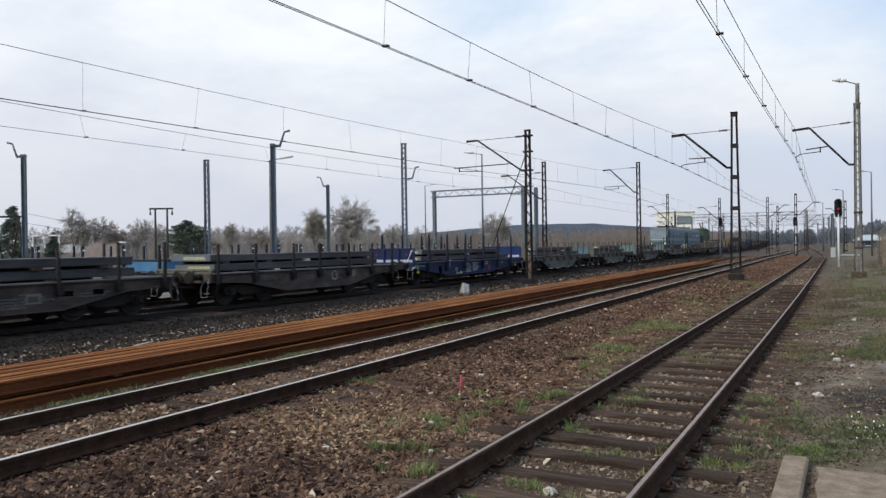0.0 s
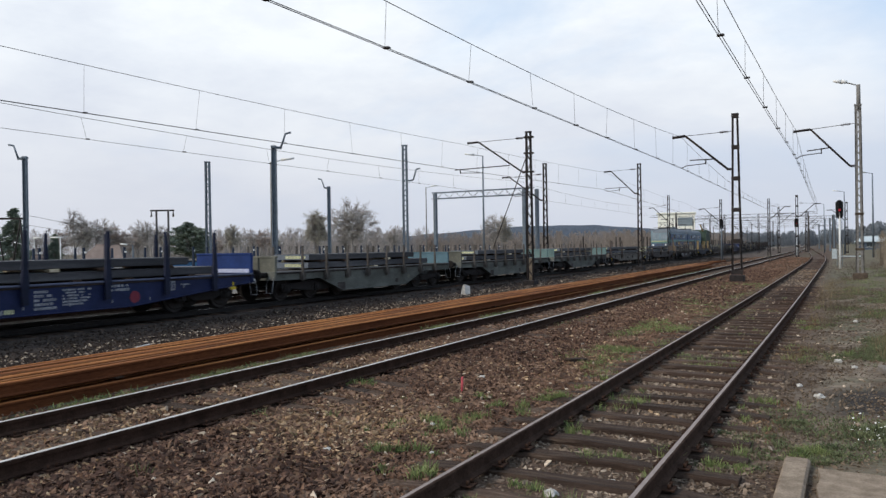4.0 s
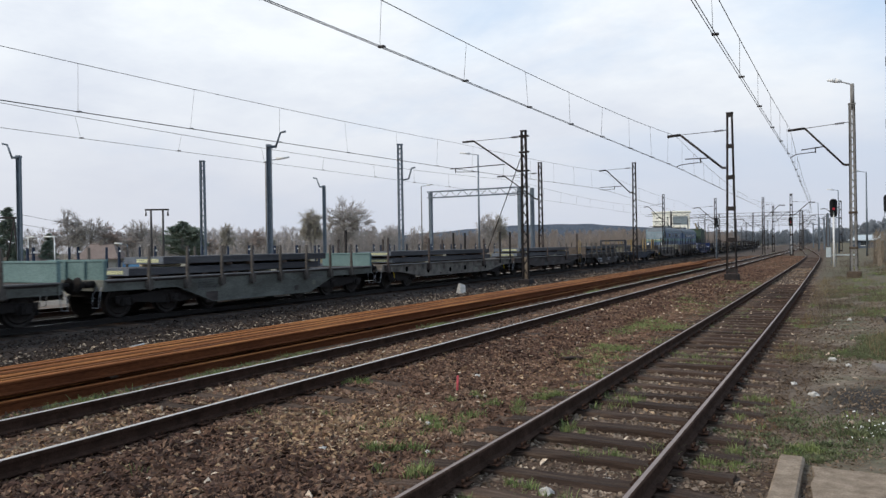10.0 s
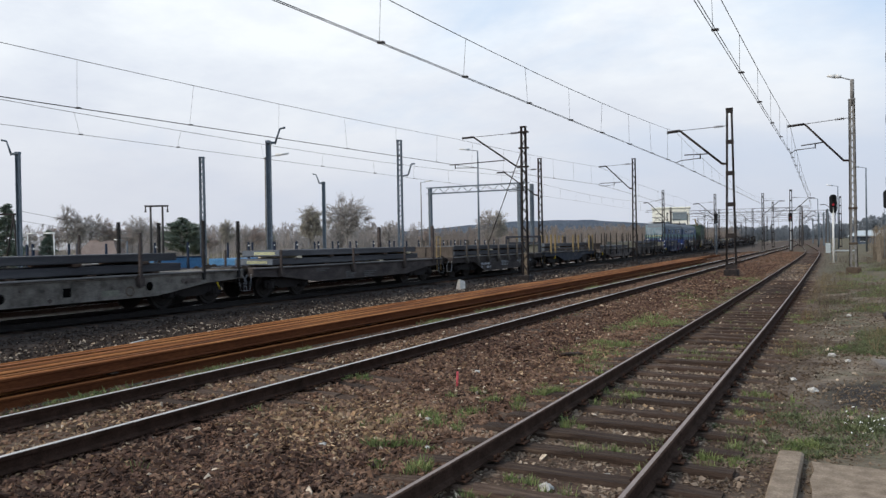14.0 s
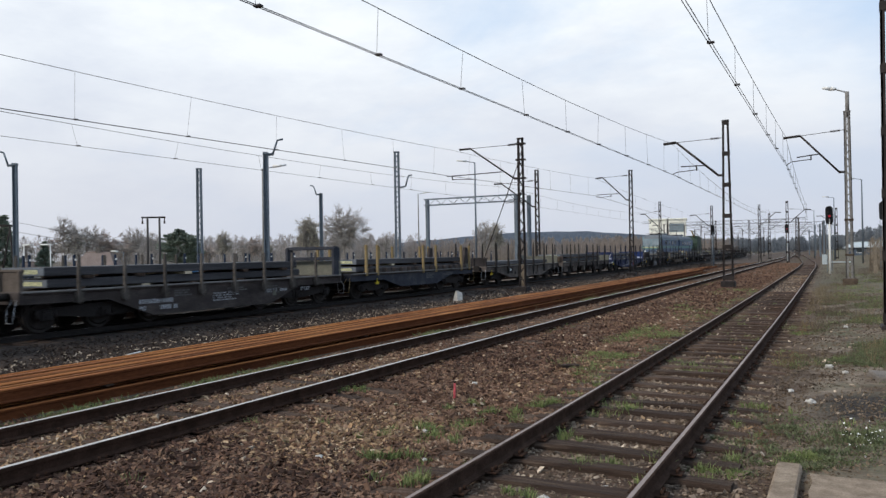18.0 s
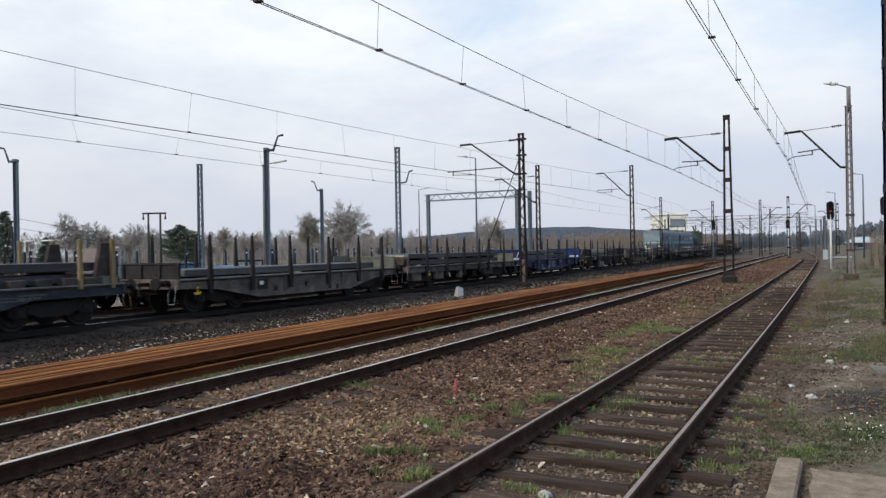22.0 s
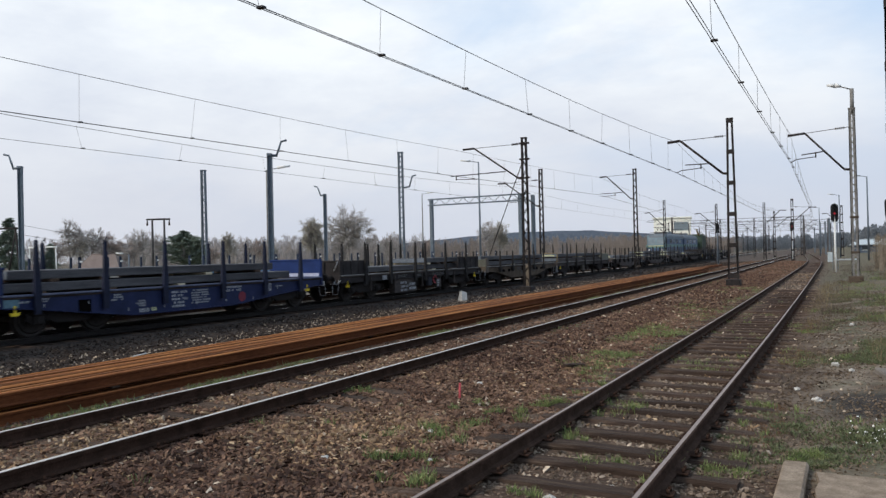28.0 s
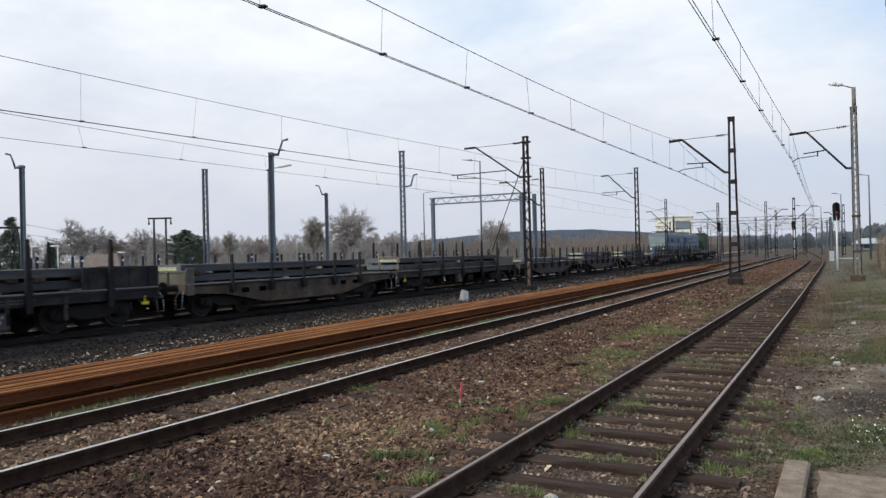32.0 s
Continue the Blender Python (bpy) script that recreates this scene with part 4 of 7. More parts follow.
def blue_wagon(u0, u1, seed):
    L = u1 - u0
    w = wagon(L, M_BLUE, "navy blue flat wagon with stakes and bright blue end boards", "long", 0.35, at=[-5.4, -3.45, -1.4, 0.95, 3.0, 4.9], stake_h=1.36, stake_mat=M_NAVYSTAKE, hooks=True, ends=(True, True), end_h=0.68, end_mat=M_NAVYBOARD, end_mat2=M_BLUEBRIGHT)
    for k, (y0, y1, z0, z1, rows) in enumerate(((-5.3, -5.02, 0.9, 1.02, 2), (-3.21, -2.87, 0.80, 1.0, 3), (-2.39, -2.06, 0.58, 0.78, 3), (-1.09, -0.51, 0.45, 0.98, 5), (-0.32, 0.57, 0.52, 0.98, 6), (1.02, 1.91, 0.80, 1.02, 2), (-6.2, -5.5, 0.9, 0.98, 1), (3.6, 4.1, 0.86, 0.92, 1))):
        text_block(w, y0, y1, z0, z1, rows, seed + k)
    text_block(w, -2.28, -1.9, 0.38, 0.56, 1, seed + 20, fill=1.0)
    text_block(w, -1.85, -1.65, 0.40, 0.56, 1, seed + 21, M_YELLOWMARK, 1.0)
    part("wheel_recess", Geo().cbox(1.25, -4.22, 0.53, 1.264, -3.84, 0.90, 0.004), M_HOLESHADE, w)
    part("red_disc", Geo().tube((1.262, 1.91, 0.62), (1.268, 1.91, 0.62), 0.17, n=18), M_REDMARK, w, "faded red disc")
    ring(w, 1.91, 0.62, 0.14, M_REDPAINT, "red_ring")
    for i in range(9):
        y = -5.2 + i * 1.27
        part("lashing_tick", Geo().box(1.262, y, 0.50 if abs(y) < 3 else 0.78, 1.266, y + 0.03, 0.58 if abs(y) < 3 else 0.86), M_LETTER, w)
    anchor(w, -L / 2 + 0.35)
    anchor(w, L / 2 - 0.9)
    crease_panel(w, 3.21, 0.87, 0.32, 0.28, M_LETTER, "label_plate")
    for i in range(5):
        part("plate_bar", Geo().box(1.268, 3.09 + i * 0.055, 0.75, 1.271, 3.115 + i * 0.055, 0.99), M_BLUE, w)
    for s in (-1, 1):
        y = s * (L / 2 + 0.05)
        part("hand_rail", Geo().tube((0.98, y, 1.30), (1.20, y, 1.74), 0.022, n=6).tube((0.92, y, 1.14), (0.98, y, 1.30), 0.022, n=6), M_WHITE, w, "white hand rail")
        part("foot_step", Geo().tube((0.95, y + s * 0.15, 0.78), (1.25, y + s * 0.15, 0.78), 0.02, n=6).tube((1.25, y + s * 0.15, 0.78), (1.32, y, 0.92), 0.02, n=6), M_WHITE, w, "white foot step")
        part("white_trim", Geo().box(-1.2, s * (L / 2 - 0.05) - 0.028, 1.14, 1.2, s * (L / 2 - 0.05) + 0.028, 1.27), M_PALEBLUE, w)
        for x in (-0.85, 0.85):
            part("reflector", Geo().tube((x, s * (L / 2 + 0.01), 1.5), (x, s * (L / 2 + 0.022), 1.5), 0.05, n=10), M_REDMARK, w, "red reflector")
    crease_panel(w, -L / 2 + 0.25, 0.95, 0.42, 0.26, M_TEALBLUE, "rating_panel")
    return w, (u0 + u1) / 2


w, u = blue_wagon(27.8, 41.2, 3)
couple(w, u, [(10.9, 0.0, 1.9, True), (9.6, -0.64, 1.9, True)])


def teal_wagon(u0, u1, board=None, ends=(True, True), body=None, board2=None):
    L = u1 - u0
    w = wagon(L, body or M_TEAL, "faded teal six-axle flat wagon with stakes and end boards", "hump", 0.24, at=[-5.2, -3.75, -2.3, -0.85, 0.62, 2.1, 3.6, 5.05], stake_h=0.92, stake_mat=M_STAKE, ends=ends, end_h=0.55, end_mat=board or M_TEALLIGHT, end_mat2=board2, axles=3)
    lettering(w, L, int(u0) + 7)
    crease_panel(w, L * 0.12, 0.45, 0.22, 0.18, M_CHARCOAL, "valve_cover")
    crease_panel(w, -L * 0.20, 0.40, 0.5, 0.34, M_CHARCOAL, "valve_box")
    crease_panel(w, L * 0.20, 0.60, 0.18, 0.18, M_OLIVE, "label_plate")
    return w, (u0 + u1) / 2


w, u = teal_wagon(42.4, 55.65, board=M_OLIVE, board2=M_TEALBLUE)
couple(w, u, [(9.4, 0.4, 1.8, True), (8.0, -0.3, 1.8, True)])
w, u = teal_wagon(57.15, 70.4, board=M_OLIVE, board2=M_TEALLIGHT)
couple(w, u, [(10.1, -0.1, 1.8, True), (7.0, -0.25, 1.8, True)])
w, u = teal_wagon(71.75, 85.0)
couple(w, u, [(9.0, -1.0, 1.8, True), (8.2, -0.17, 1.8, True)])
# bare flat with slabs, pierced sills
L = 100.8 - 85.96
w = wagon(L, M_GREYFLAT, "dusty grey flat wagon with pierced sills and few stakes", "belly", 0.46, at=[-7.1, -3.26, 3.2], stake_h=1.2, stake_mat=M_BROWNBLACK)
for y, z in ((-3.2, 0.74), (-0.82, 0.70), (3.61, 0.76), (-5.3, 0.86)):
    part("sill_opening", Geo().tube((1.258, y, z), (1.266, y, z), 0.13, n=14), M_HOLESHADE, w)
part("sill_opening", Geo().cbox(1.25, 0.84, 0.62, 1.266, 1.08, 0.86, 0.004), M_HOLESHADE, w)
for y, z, q in ((-1.89, 0.55, 0.07), (-1.52, 0.84, 0.06), (0.48, 0.56, 0.06), (-4.5, 0.84, 0.05), (-0.3, 0.86, 0.04), (5.0, 0.80, 0.05)):
    part("bolt_head", Geo().tube((1.262, y, z), (1.285, y, z), q, q * 0.8, n=10), M_BROWNBLACK, w)
part("emblem", Geo().box(1.263, 2.0, 0.56, 1.267, 2.55, 0.72), M_OLIVE, w, "plain worn emblem")
ring(w, 2.92, 0.65, 0.13, M_RUSTBROWN, "round_emblem")
crease_panel(w, -4.8, 0.90, 0.7, 0.16, M_DUSTBROWN, "rust_patch")
crease_panel(w, 5.2, 0.84, 0.8, 0.14, M_DUSTBROWN, "rust_patch")
for x, y in ((1.30, 5.70), (1.30, 7.25), (-1.30, 4.60), (-1.30, 6.20), (-1.30, -6.6)):
    part("tall_stake", Geo().cbox(x - 0.05, y - 0.05, 0.85, x + 0.05, y + 0.05, 2.74, 0.012), M_STAKEDARK, w, "tall grimy stake")
for y in (-6.5, 6.3):
    part("brake_handle", Geo().tube((1.25, y, 0.78), (1.25, y + 0.12, 0.50), 0.02, n=6), M_YELLOW, w, "yellow brake handle")
couple(w, (100.8 + 85.96) / 2, [(11.0, -0.34, 1.85, True), (11.1, -0.6, 1.85, True)])
L = 115.3 - 101.4
w = wagon(L, M_CHARCOAL, "grimy charcoal flat wagon with low stakes and slabs", "belly", 0.48, at=[-5.6, -1.0, 3.16], stake_h=0.62, stake_mat=M_BROWNBLACK)
lettering(w, L, 77)
part("end_ladder", Geo().tube((1.25, L / 2 - 0.45, 0.5), (1.25, L / 2 - 0.45, 2.2), 0.03).tube((1.25, L / 2 - 0.05, 0.5), (1.25, L / 2 - 0.05, 2.2), 0.03).tube((1.25, L / 2 - 0.45, 2.2), (1.25, L / 2 - 0.05, 2.2), 0.03).tube((1.25, L / 2 - 0.45, 1.2), (1.25, L / 2 - 0.05, 1.2), 0.03), M_YSTAKE, w, "dull yellow end ladder")
for y, x in ((4.92, -1.2), (6.0, 1.28)):
    part("tall_stake", Geo().cbox(x - 0.07, y - 0.07, 0.9, x + 0.07, y + 0.07, 2.75, 0.012), M_BROWNBLACK, w, "tall grimy stake")
couple(w, (115.3 + 101.4) / 2, [(10.7, -0.17, 1.85, True), (10.1, -0.12, 1.85, True)])
w, u = teal_wagon(116.6, 130.1, board=M_DUSTBOARD, board2=M_OLIVE, body=M_CHARCOAL)
for k, (y0, y1, z0, z1, rows) in enumerate(((-3.2, -1.6, 0.35, 0.75, 2), (-0.3, 0.9, 0.48, 0.78, 4), (2.3, 3.4, 0.62, 0.78, 1), (4.2, 4.9, 0.60, 0.76, 2))):
    text_block(w, y0, y1, z0, z1, rows, 300 + k)
tagged(w, "grimy charcoal six-axle flat wagon with stakes and end boards")
g = Geo()
for x in (-1.2, 1.2):
    g.cbox(x - 0.07, 6.35, 1.1, x + 0.07, 6.75, 2.25, 0.02)
for z in (1.72, 2.15):
    g.cbox(-1.25, 6.45, z, 1.25, 6.65, z + 0.14, 0.02)
part("end_frame", g, M_NAVYGREY, w, "dull blue end frame")
couple(w, u, [(10.4, -0.58, 1.85, True), (10.3, -0.74, 1.85, True)])
L = 142.7 - 130.9
w = wagon(L, M_NAVYGREY, "dull blue-grey flat wagon with ochre stakes", "hump", 0.42, stakes=0)
me = Geo().cbox(-0.055, -0.055, 1.0, 0.055, 0.055, 2.35, 0.012).mesh("stake", M_YSTAKE)
for s in (-1, 1):
    for y in (-4.8, -3.9, 0.26, 1.58, 4.51, 5.51):
        part("stake", me, None, w, "ochre stake", at=pose(s * 1.3, y, 0))
for i in range(14):
    part("load_cleat", Geo().cbox(1.02, -4.6 + i * 0.72, 1.10, 1.30, -4.2 + i * 0.72, 1.32, 0.02), M_CHARCOAL, w)
part("end_bracket", Geo().prism([(5.0, 1.10), (5.75, 1.10), (5.55, 2.25), (5.25, 2.25)], "x", 1.05, 1.18), M_CHARCOAL, w, "tall dark end bracket")
part("end_bracket", Geo().prism([(5.0, 1.10), (5.75, 1.10), (5.55, 2.25), (5.25, 2.25)], "x", -1.18, -1.05), M_CHARCOAL, w, "tall dark end bracket")
part("hand_rail", Geo().tube((1.2, 5.85, 1.05), (1.2, 5.85, 2.05), 0.02, n=6).tube((1.2, 5.85, 2.05), (0.6, 5.85, 2.05), 0.02, n=6).tube((0.6, 5.85, 2.05), (0.6, 5.85, 1.05), 0.02, n=6), M_LETTER, w, "pale hand rail")
part("end_box", Geo().cbox(0.2, 5.2, 1.10, 1.28, 5.7, 1.34, 0.02), M_OLIVE, w)
lettering(w, L, 91)
anchor(w, -L / 2 + 2.0)
couple(w, 136.8, [(10.3, 0.24, 1.7, True), (10.3, 0.2, 1.7, True)])
w, u = brown_wagon(144.7, 157.4, body=M_DUSTBROWN, stake_h=1.38, stake_mat=M_STAKEDARK, hooks=True, at=[-5.1, -3.16, -1.1, 1.23, 3.34, 5.21], ends=(True, True), end_h=0.50, end_mat=M_SOOT, end_mat2=M_OLIVE)
tagged(w, "grimy brown flat wagon with tall stakes and a single slab")
part("card_plate", Geo().cbox(1.262, -2.84, 0.62, 1.272, -2.28, 0.98, 0.004), M_SOOT, w)
part("card", Geo().box(1.273, -2.72, 0.78, 1.276, -2.53, 0.91), M_WHITE, w, "small white card")
text_block(w, -4.17, -3.6, 0.66, 0.96, 2, 410, M_FAINT)
text_block(w, -0.9, 0.7, 0.55, 0.85, 4, 411, M_FAINT)
text_block(w, 2.6, 4.2, 0.72, 0.86, 2, 412, M_FAINT)
for y, z in ((-1.86, 0.63), (1.4, 0.52), (1.9, 0.50), (-0.1, 0.70)):
    part("drain_boss", Geo().tube((1.262, y, z), (1.29, y, z), 0.10, 0.08, n=12), M_SOOT, w)
for y in (-1.4, 2.2):
    part("sill_rib", Geo().cbox(1.262, y - 0.04, 0.50, 1.31, y + 0.04, 1.05, 0.01), M_DUSTBROWN, w)
part("side_flap", Geo().cbox(-1.275, 5.1, 1.13, -1.225, 6.25, 1.70, 0.008), M_OLIVE, w)
anchor(w, -5.6)
couple(w, u, [(10.9, -0.35, 1.9, True)])
w, u = brown_wagon(158.7, 171.8, body=M_DUSTBROWN, stake_h=1.38, stake_mat=M_STAKEDARK, hooks=True, at=[-4.88, -2.70, -0.68, 1.3, 2.59, 4.85], ends=(True, True), end_h=0.45, end_mat=M_BROWNBLACK, end_mat2=M_OLIVE, sill="flat")
for y0, y1, m in ((-6.2, -5.3, M_DUSTBROWN), (-3.79, -2.91, M_DUSTBROWN), (-1.02, -0.72, M_GREYFLAT), (2.2, 3.4, M_CHARCOAL)):
    part("side_locker", Geo().cbox(1.0, y0, 0.40, 1.25, y1, 0.80, 0.02), m, w)
for y in (-4.4, -3.0, -1.6, 0.2, 2.0, 3.9):
    crease_panel(w, y, 0.92, 0.5, 0.15, M_BROWNBLACK, "worn_patch")
anchor(w, -4.55)
for x in (-0.9, -0.3, 0.3, 0.9):
    part("end_rib", Geo().cbox(x - 0.2, -6.72, 1.16, x + 0.2, -6.58, 1.52, 0.03), M_RUSTBROWN, w, "rusty pressed end rib")
couple(w, u, [(10.9, -0.45, 1.85, True), (10.9, -0.5, 1.85, True)])
w, u = blue_wagon(173.15, 185.75, 21)
couple(w, u, [(10.8, -0.67, 1.9, True), (9.8, -1.0, 1.9, True)])


def dark_low(u0, u1):
    """Low wagon with folding end flaps, hooked stakes and equipment hung below its thin sill."""
    L = u1 - u0
    f = L / 13.1
    w = wagon(L, M_SOOT, "grimy charcoal low wagon with end flaps and tall hooked stakes", "flat", 0.5, at=[y * f for y in (-4.8, -2.82, -0.6, 0.4, 2.56, 4.9)], stake_h=1.36, stake_mat=M_STAKEDARK, hooks=True, ends=(True, True), end_h=0.6, end_mat=M_SOOT)
    for s in (-1, 1):
        for (a, b) in ((-6.5, -4.5), (4.1, 6.45)):
            fl = part("side_flap", Geo().cbox(s * 1.25 - 0.025, a * f, 1.13, s * 1.25 + 0.025, b * f, 1.72, 0.008), M_SOOT, w)
            for k in range(4):
                y = (a + (b - a) * (k + 0.3) / 3.6) * f
                part("flap_rib", Geo().cbox(s * 1.27, y - 0.04, 1.14, s * 1.31, y + 0.04, 1.70, 0.01), M_SOOT, fl)
    for s in (-1, 1):
        y = s * (L / 2 + 0.05)
        part("hand_rail", Geo().tube((0.98, y, 1.30), (1.20, y, 1.70), 0.022, n=6), M_LETTER, w, "pale hand rail")
        part("foot_step", Geo().tube((0.9, y + s * 0.15, 0.78), (1.25, y + s * 0.15, 0.78), 0.02, n=6).tube((1.25, y + s * 0.15, 0.78), (1.32, y, 0.92), 0.02, n=6), M_LETTER, w, "pale foot step")
    for y in (-4.33, -2.35, 0.2, 2.05, 3.6):
        part("sill_bracket", Geo().cbox(1.20, y * f - 0.05, 0.36, 1.30, y * f + 0.05, 1.04, 0.015), M_CHARCOAL, w)
    part("side_locker", Geo().cbox(0.9, -2.30 * f, 0.16, 1.24, -0.42 * f, 0.80, 0.02), M_CHARCOAL, w)
    text_block(w, -1.84 * f, -1.10 * f, 0.18, 0.70, 3, int(u0))
    text_block(w, -1.05 * f, -0.42 * f, 0.22, 0.62, 2, int(u0) + 1)
    part("valve_case", Geo().cbox(1.05, 0.83 * f, 0.36, 1.26, 1.21 * f, 0.90, 0.02), M_NAVYGREY, w)
    ring(w, 1.5 * f, 0.65, 0.18, M_REDPAINT, "brake_wheel")
    ring(w, 1.5 * f, 0.65, 0.12, M_REDMARK, "brake_wheel")
    data_board(w, 1.83 * f, 0.48, 0.55, 0.42, int(u0))
    crease_panel(w, -3.2 * f, 0.92, 0.37, 0.24, M_LETTER, "label_plate")
    anchor(w, -6.05 * f)
    anchor(w, 6.1 * f)
    lettering(w, L * 0.7, int(u0), 0.93, 2)
    return w, (u0 + u1) / 2


w, u = dark_low(187.0, 200.1)
couple(w, u, [(8.7, 0.25, 1.9, False), (3.7, 2.78, 1.9, False)])
w, u = brown_wagon(201.2, 212.9, body=M_RUSTBROWN, ends=(True, False), end_h=0.4, end_mat=M_OLIVE, at=[-3.92, -2.03, -0.24, 1.7, 3.49], stake_h=0.9)
for y in (-3.24, -2.39, 2.39, 3.24):
    part("sill_slot", Geo().cbox(1.25, y - 0.18, 0.73, 1.266, y + 0.18, 0.89, 0.005), M_HOLESHADE, w)
for s in (-1, 1):
    part("corner_post", Geo().cbox(s * 1.28 - 0.05, -5.86, 0.76, s * 1.28 + 0.05, -5.55, 1.62, 0.015), M_DUSTBOARD, w)
couple(w, u, [(9.9, -0.44, 1.8, True), (10.2, -0.6, 1.8, True)])
w, u = brown_wagon(213.7, 227.3, body=M_CHARCOAL, sill="flat", stake_h=1.36, stake_mat=M_STAKEDARK, hooks=True, at=[-4.83, -2.57, -0.26, 2.17, 4.34], ends=(False, True), end_h=0.5, end_mat=M_OLIVE)
part("end_rail", Geo().tube((1.22, -6.72, 0.55), (1.22, -6.72, 1.78), 0.03, n=6).tube((1.22, -6.72, 1.78), (0.2, -6.72, 1.78), 0.03, n=6).tube((0.2, -6.72, 1.78), (0.2, -6.72, 1.1), 0.03, n=6), M_YSTAKE, w, "yellowish tubular hand rail")
part("foot_step", Geo().tube((1.22, -6.9, 0.45), (1.22, -6.6, 0.45), 0.03, n=6).tube((1.22, -6.9, 0.45), (1.22, -6.9, 0.85), 0.02, n=6), M_LETTER, w, "pale foot step")
for s in (-1, 1):
    part("side_board", Geo().cbox(s * 1.25 - 0.03, -6.4, 1.12, s * 1.25 + 0.03, 4.4, 1.36, 0.01), M_CHARCOAL, w)
    part("side_flap", Geo().cbox(s * 1.25 - 0.03, 4.45, 1.12, s * 1.25 + 0.03, 6.7, 1.62, 0.01), M_OLIVE, w, "grey olive side flap")
part("valve_case", Geo().cbox(1.05, -0.6, 0.36, 1.26, -0.15, 0.90, 0.02), M_GREYFLAT, w)
anchor(w, -6.2)
couple(w, u, [(11.2, -0.5, 1.85, False), (11.6, -0.3, 1.85, True)])
a = 228.6
for k, kind in enumerate("wwbwdwb"):
    b = a + 11.6
    if kind == "d":
        w, u = dark_low(a, b)
    elif kind == "w":
        w, u = brown_wagon(a, b, stakes=7)
    else:
        w, u = brown_wagon(a, b, stakes=5, stake_h=1.2)
    couple(w, u, [(8.4, 0.2, 1.8, True), (8.4, 0.1, 1.8, True)] if k % 3 else [(8.4, 0.2, 1.8, True)])
    a = b + 1.3


# ---- overhead line masts ----
def lattice(parent, H, w0, w1, d=0.16, m=None, zig=False, step=1.35, z0=0.0, flange=0.075):
    """Two channel uprights tied by plates, or laced by zigzag bars."""
    m = m or M_MASTDARK
    for s in (-1, 1):
        g = Geo()
        a, b = w0 / 2, w1 / 2
        for (x0, x1, y0, y1) in ((-0.02, 0.02, -d / 2, d / 2), (-flange, 0.02, -d / 2, -d / 2 + 0.018), (-flange, 0.02, d / 2 - 0.018, d / 2)):
            vs = []
            for z, h in ((z0, a), (H, b)):
                xa, xb = sorted((s * (h + x0), s * (h + x1)))
                vs += [(xa, y0, z), (xb, y0, z), (xb, y1, z), (xa, y1, z)]
            g.add(vs, [(3, 2, 1, 0), (4, 5, 6, 7), (0, 1, 5, 4), (1, 2, 6, 5), (2, 3, 7, 6), (3, 0, 4, 7)])
        part("upright", g, m, parent)
    n = max(2, int((H - z0) / step))
    for i in range(n + 1):
        z = z0 + 0.15 + (H - z0 - 0.25) * i / n
        k = (z - z0) / (H - z0)
        w = (w0 + (w1 - w0) * k) / 2
        if zig and i < n:
            z2 = z0 + 0.15 + (H - z0 - 0.25) * (i + 1) / n
            w2 = (w0 + (w1 - w0) * (z2 - z0) / (H - z0)) / 2
            sgn = 1 if i % 2 else -1
            g = Geo()
            for y in (-d / 2, d / 2):
                g.tube((-sgn * w, y, z), (sgn * w2, y, z2), 0.022, n=5)
            part("lacing_bar", g, m, parent)
        elif not zig:
            g = Geo()
            for y in (-d / 2 - 0.012, d / 2):
                g.box(-w - 0.03, y, z - 0.11, w + 0.03, y + 0.012, z + 0.11)
            part("batten_plate", g, m, parent)
    part("cap", Geo().cbox(-w1 / 2 - 0.04, -d / 2 - 0.02, H - 0.04, w1 / 2 + 0.04, d / 2 + 0.02, H + 0.04, 0.01), m, parent)


def cantilever(parent, xm, rake, elbow, end, tie, bar, arm, m=None, thick=0.05):
    """Bracket arm across the line, points as (across, up): raking tube from the mast to its elbow and end, the tie rod above with
    its insulator, the horizontal steady bar and the registration arm that hangs from it."""
    m = m or M_MASTDARK

    def p3(q):
        return Vector((q[0], 0, q[1]))
    s = 1 if elbow[0] > xm else -1
    foot, knee, tip = Vector((xm, 0, rake)), p3(elbow), p3(end)
    stub = foot + Vector((s * 0.26, 0, 0.02))
    g = Geo().tube(foot, stub, thick * 0.9)
    g.tube(stub, knee, thick).tube(knee, tip, thick * 1.25)
    g.tube(tip - Vector((s * 0.02, 0, 0)), tip + Vector((s * 0.05, 0, 0)), thick * 1.5)
    part("bracket_tube", g, m, parent)
    top = Vector((xm, 0, tie))
    part("tie_rod", Geo().tube(top, knee, 0.017, n=6), m, parent)
    d = (knee - top).normalized()
    g = Geo()
    for i in range(5):
        q = top + d * (0.22 + i * 0.09)
        g.tube(q, q + d * 0.055, 0.075, 0.035, n=10)
    for i in range(4):
        q = foot.lerp(stub, 0.2 + i * 0.25)
        g.tube(q, q + (stub - foot).normalized() * 0.035, 0.09, 0.05, n=10)
    part("insulator", g, M_INSUL, parent)
    if bar:
        a, b = p3(bar[0]), p3(bar[1])
        g = Geo().tube(a, b, 0.032, n=6)
        hang = a.lerp(b, 0.9 if abs(arm[0] - b.x) > abs(arm[0] - a.x) else 0.35)
        low = hang - Vector((0, 0, 0.26))
        g.tube(hang + Vector((0, 0, 0.04)), low, 0.035, n=6)
        part("steady_bar", g, m, parent)
        w = p3(arm)
        mid = low.lerp(w, 0.78)
        mid.z = low.z - 0.02
        part("steady_arm", Geo().tube(low + Vector((0, 0, 0.05)), mid, 0.024, n=6).tube(mid, w, 0.024, n=6), m, parent)


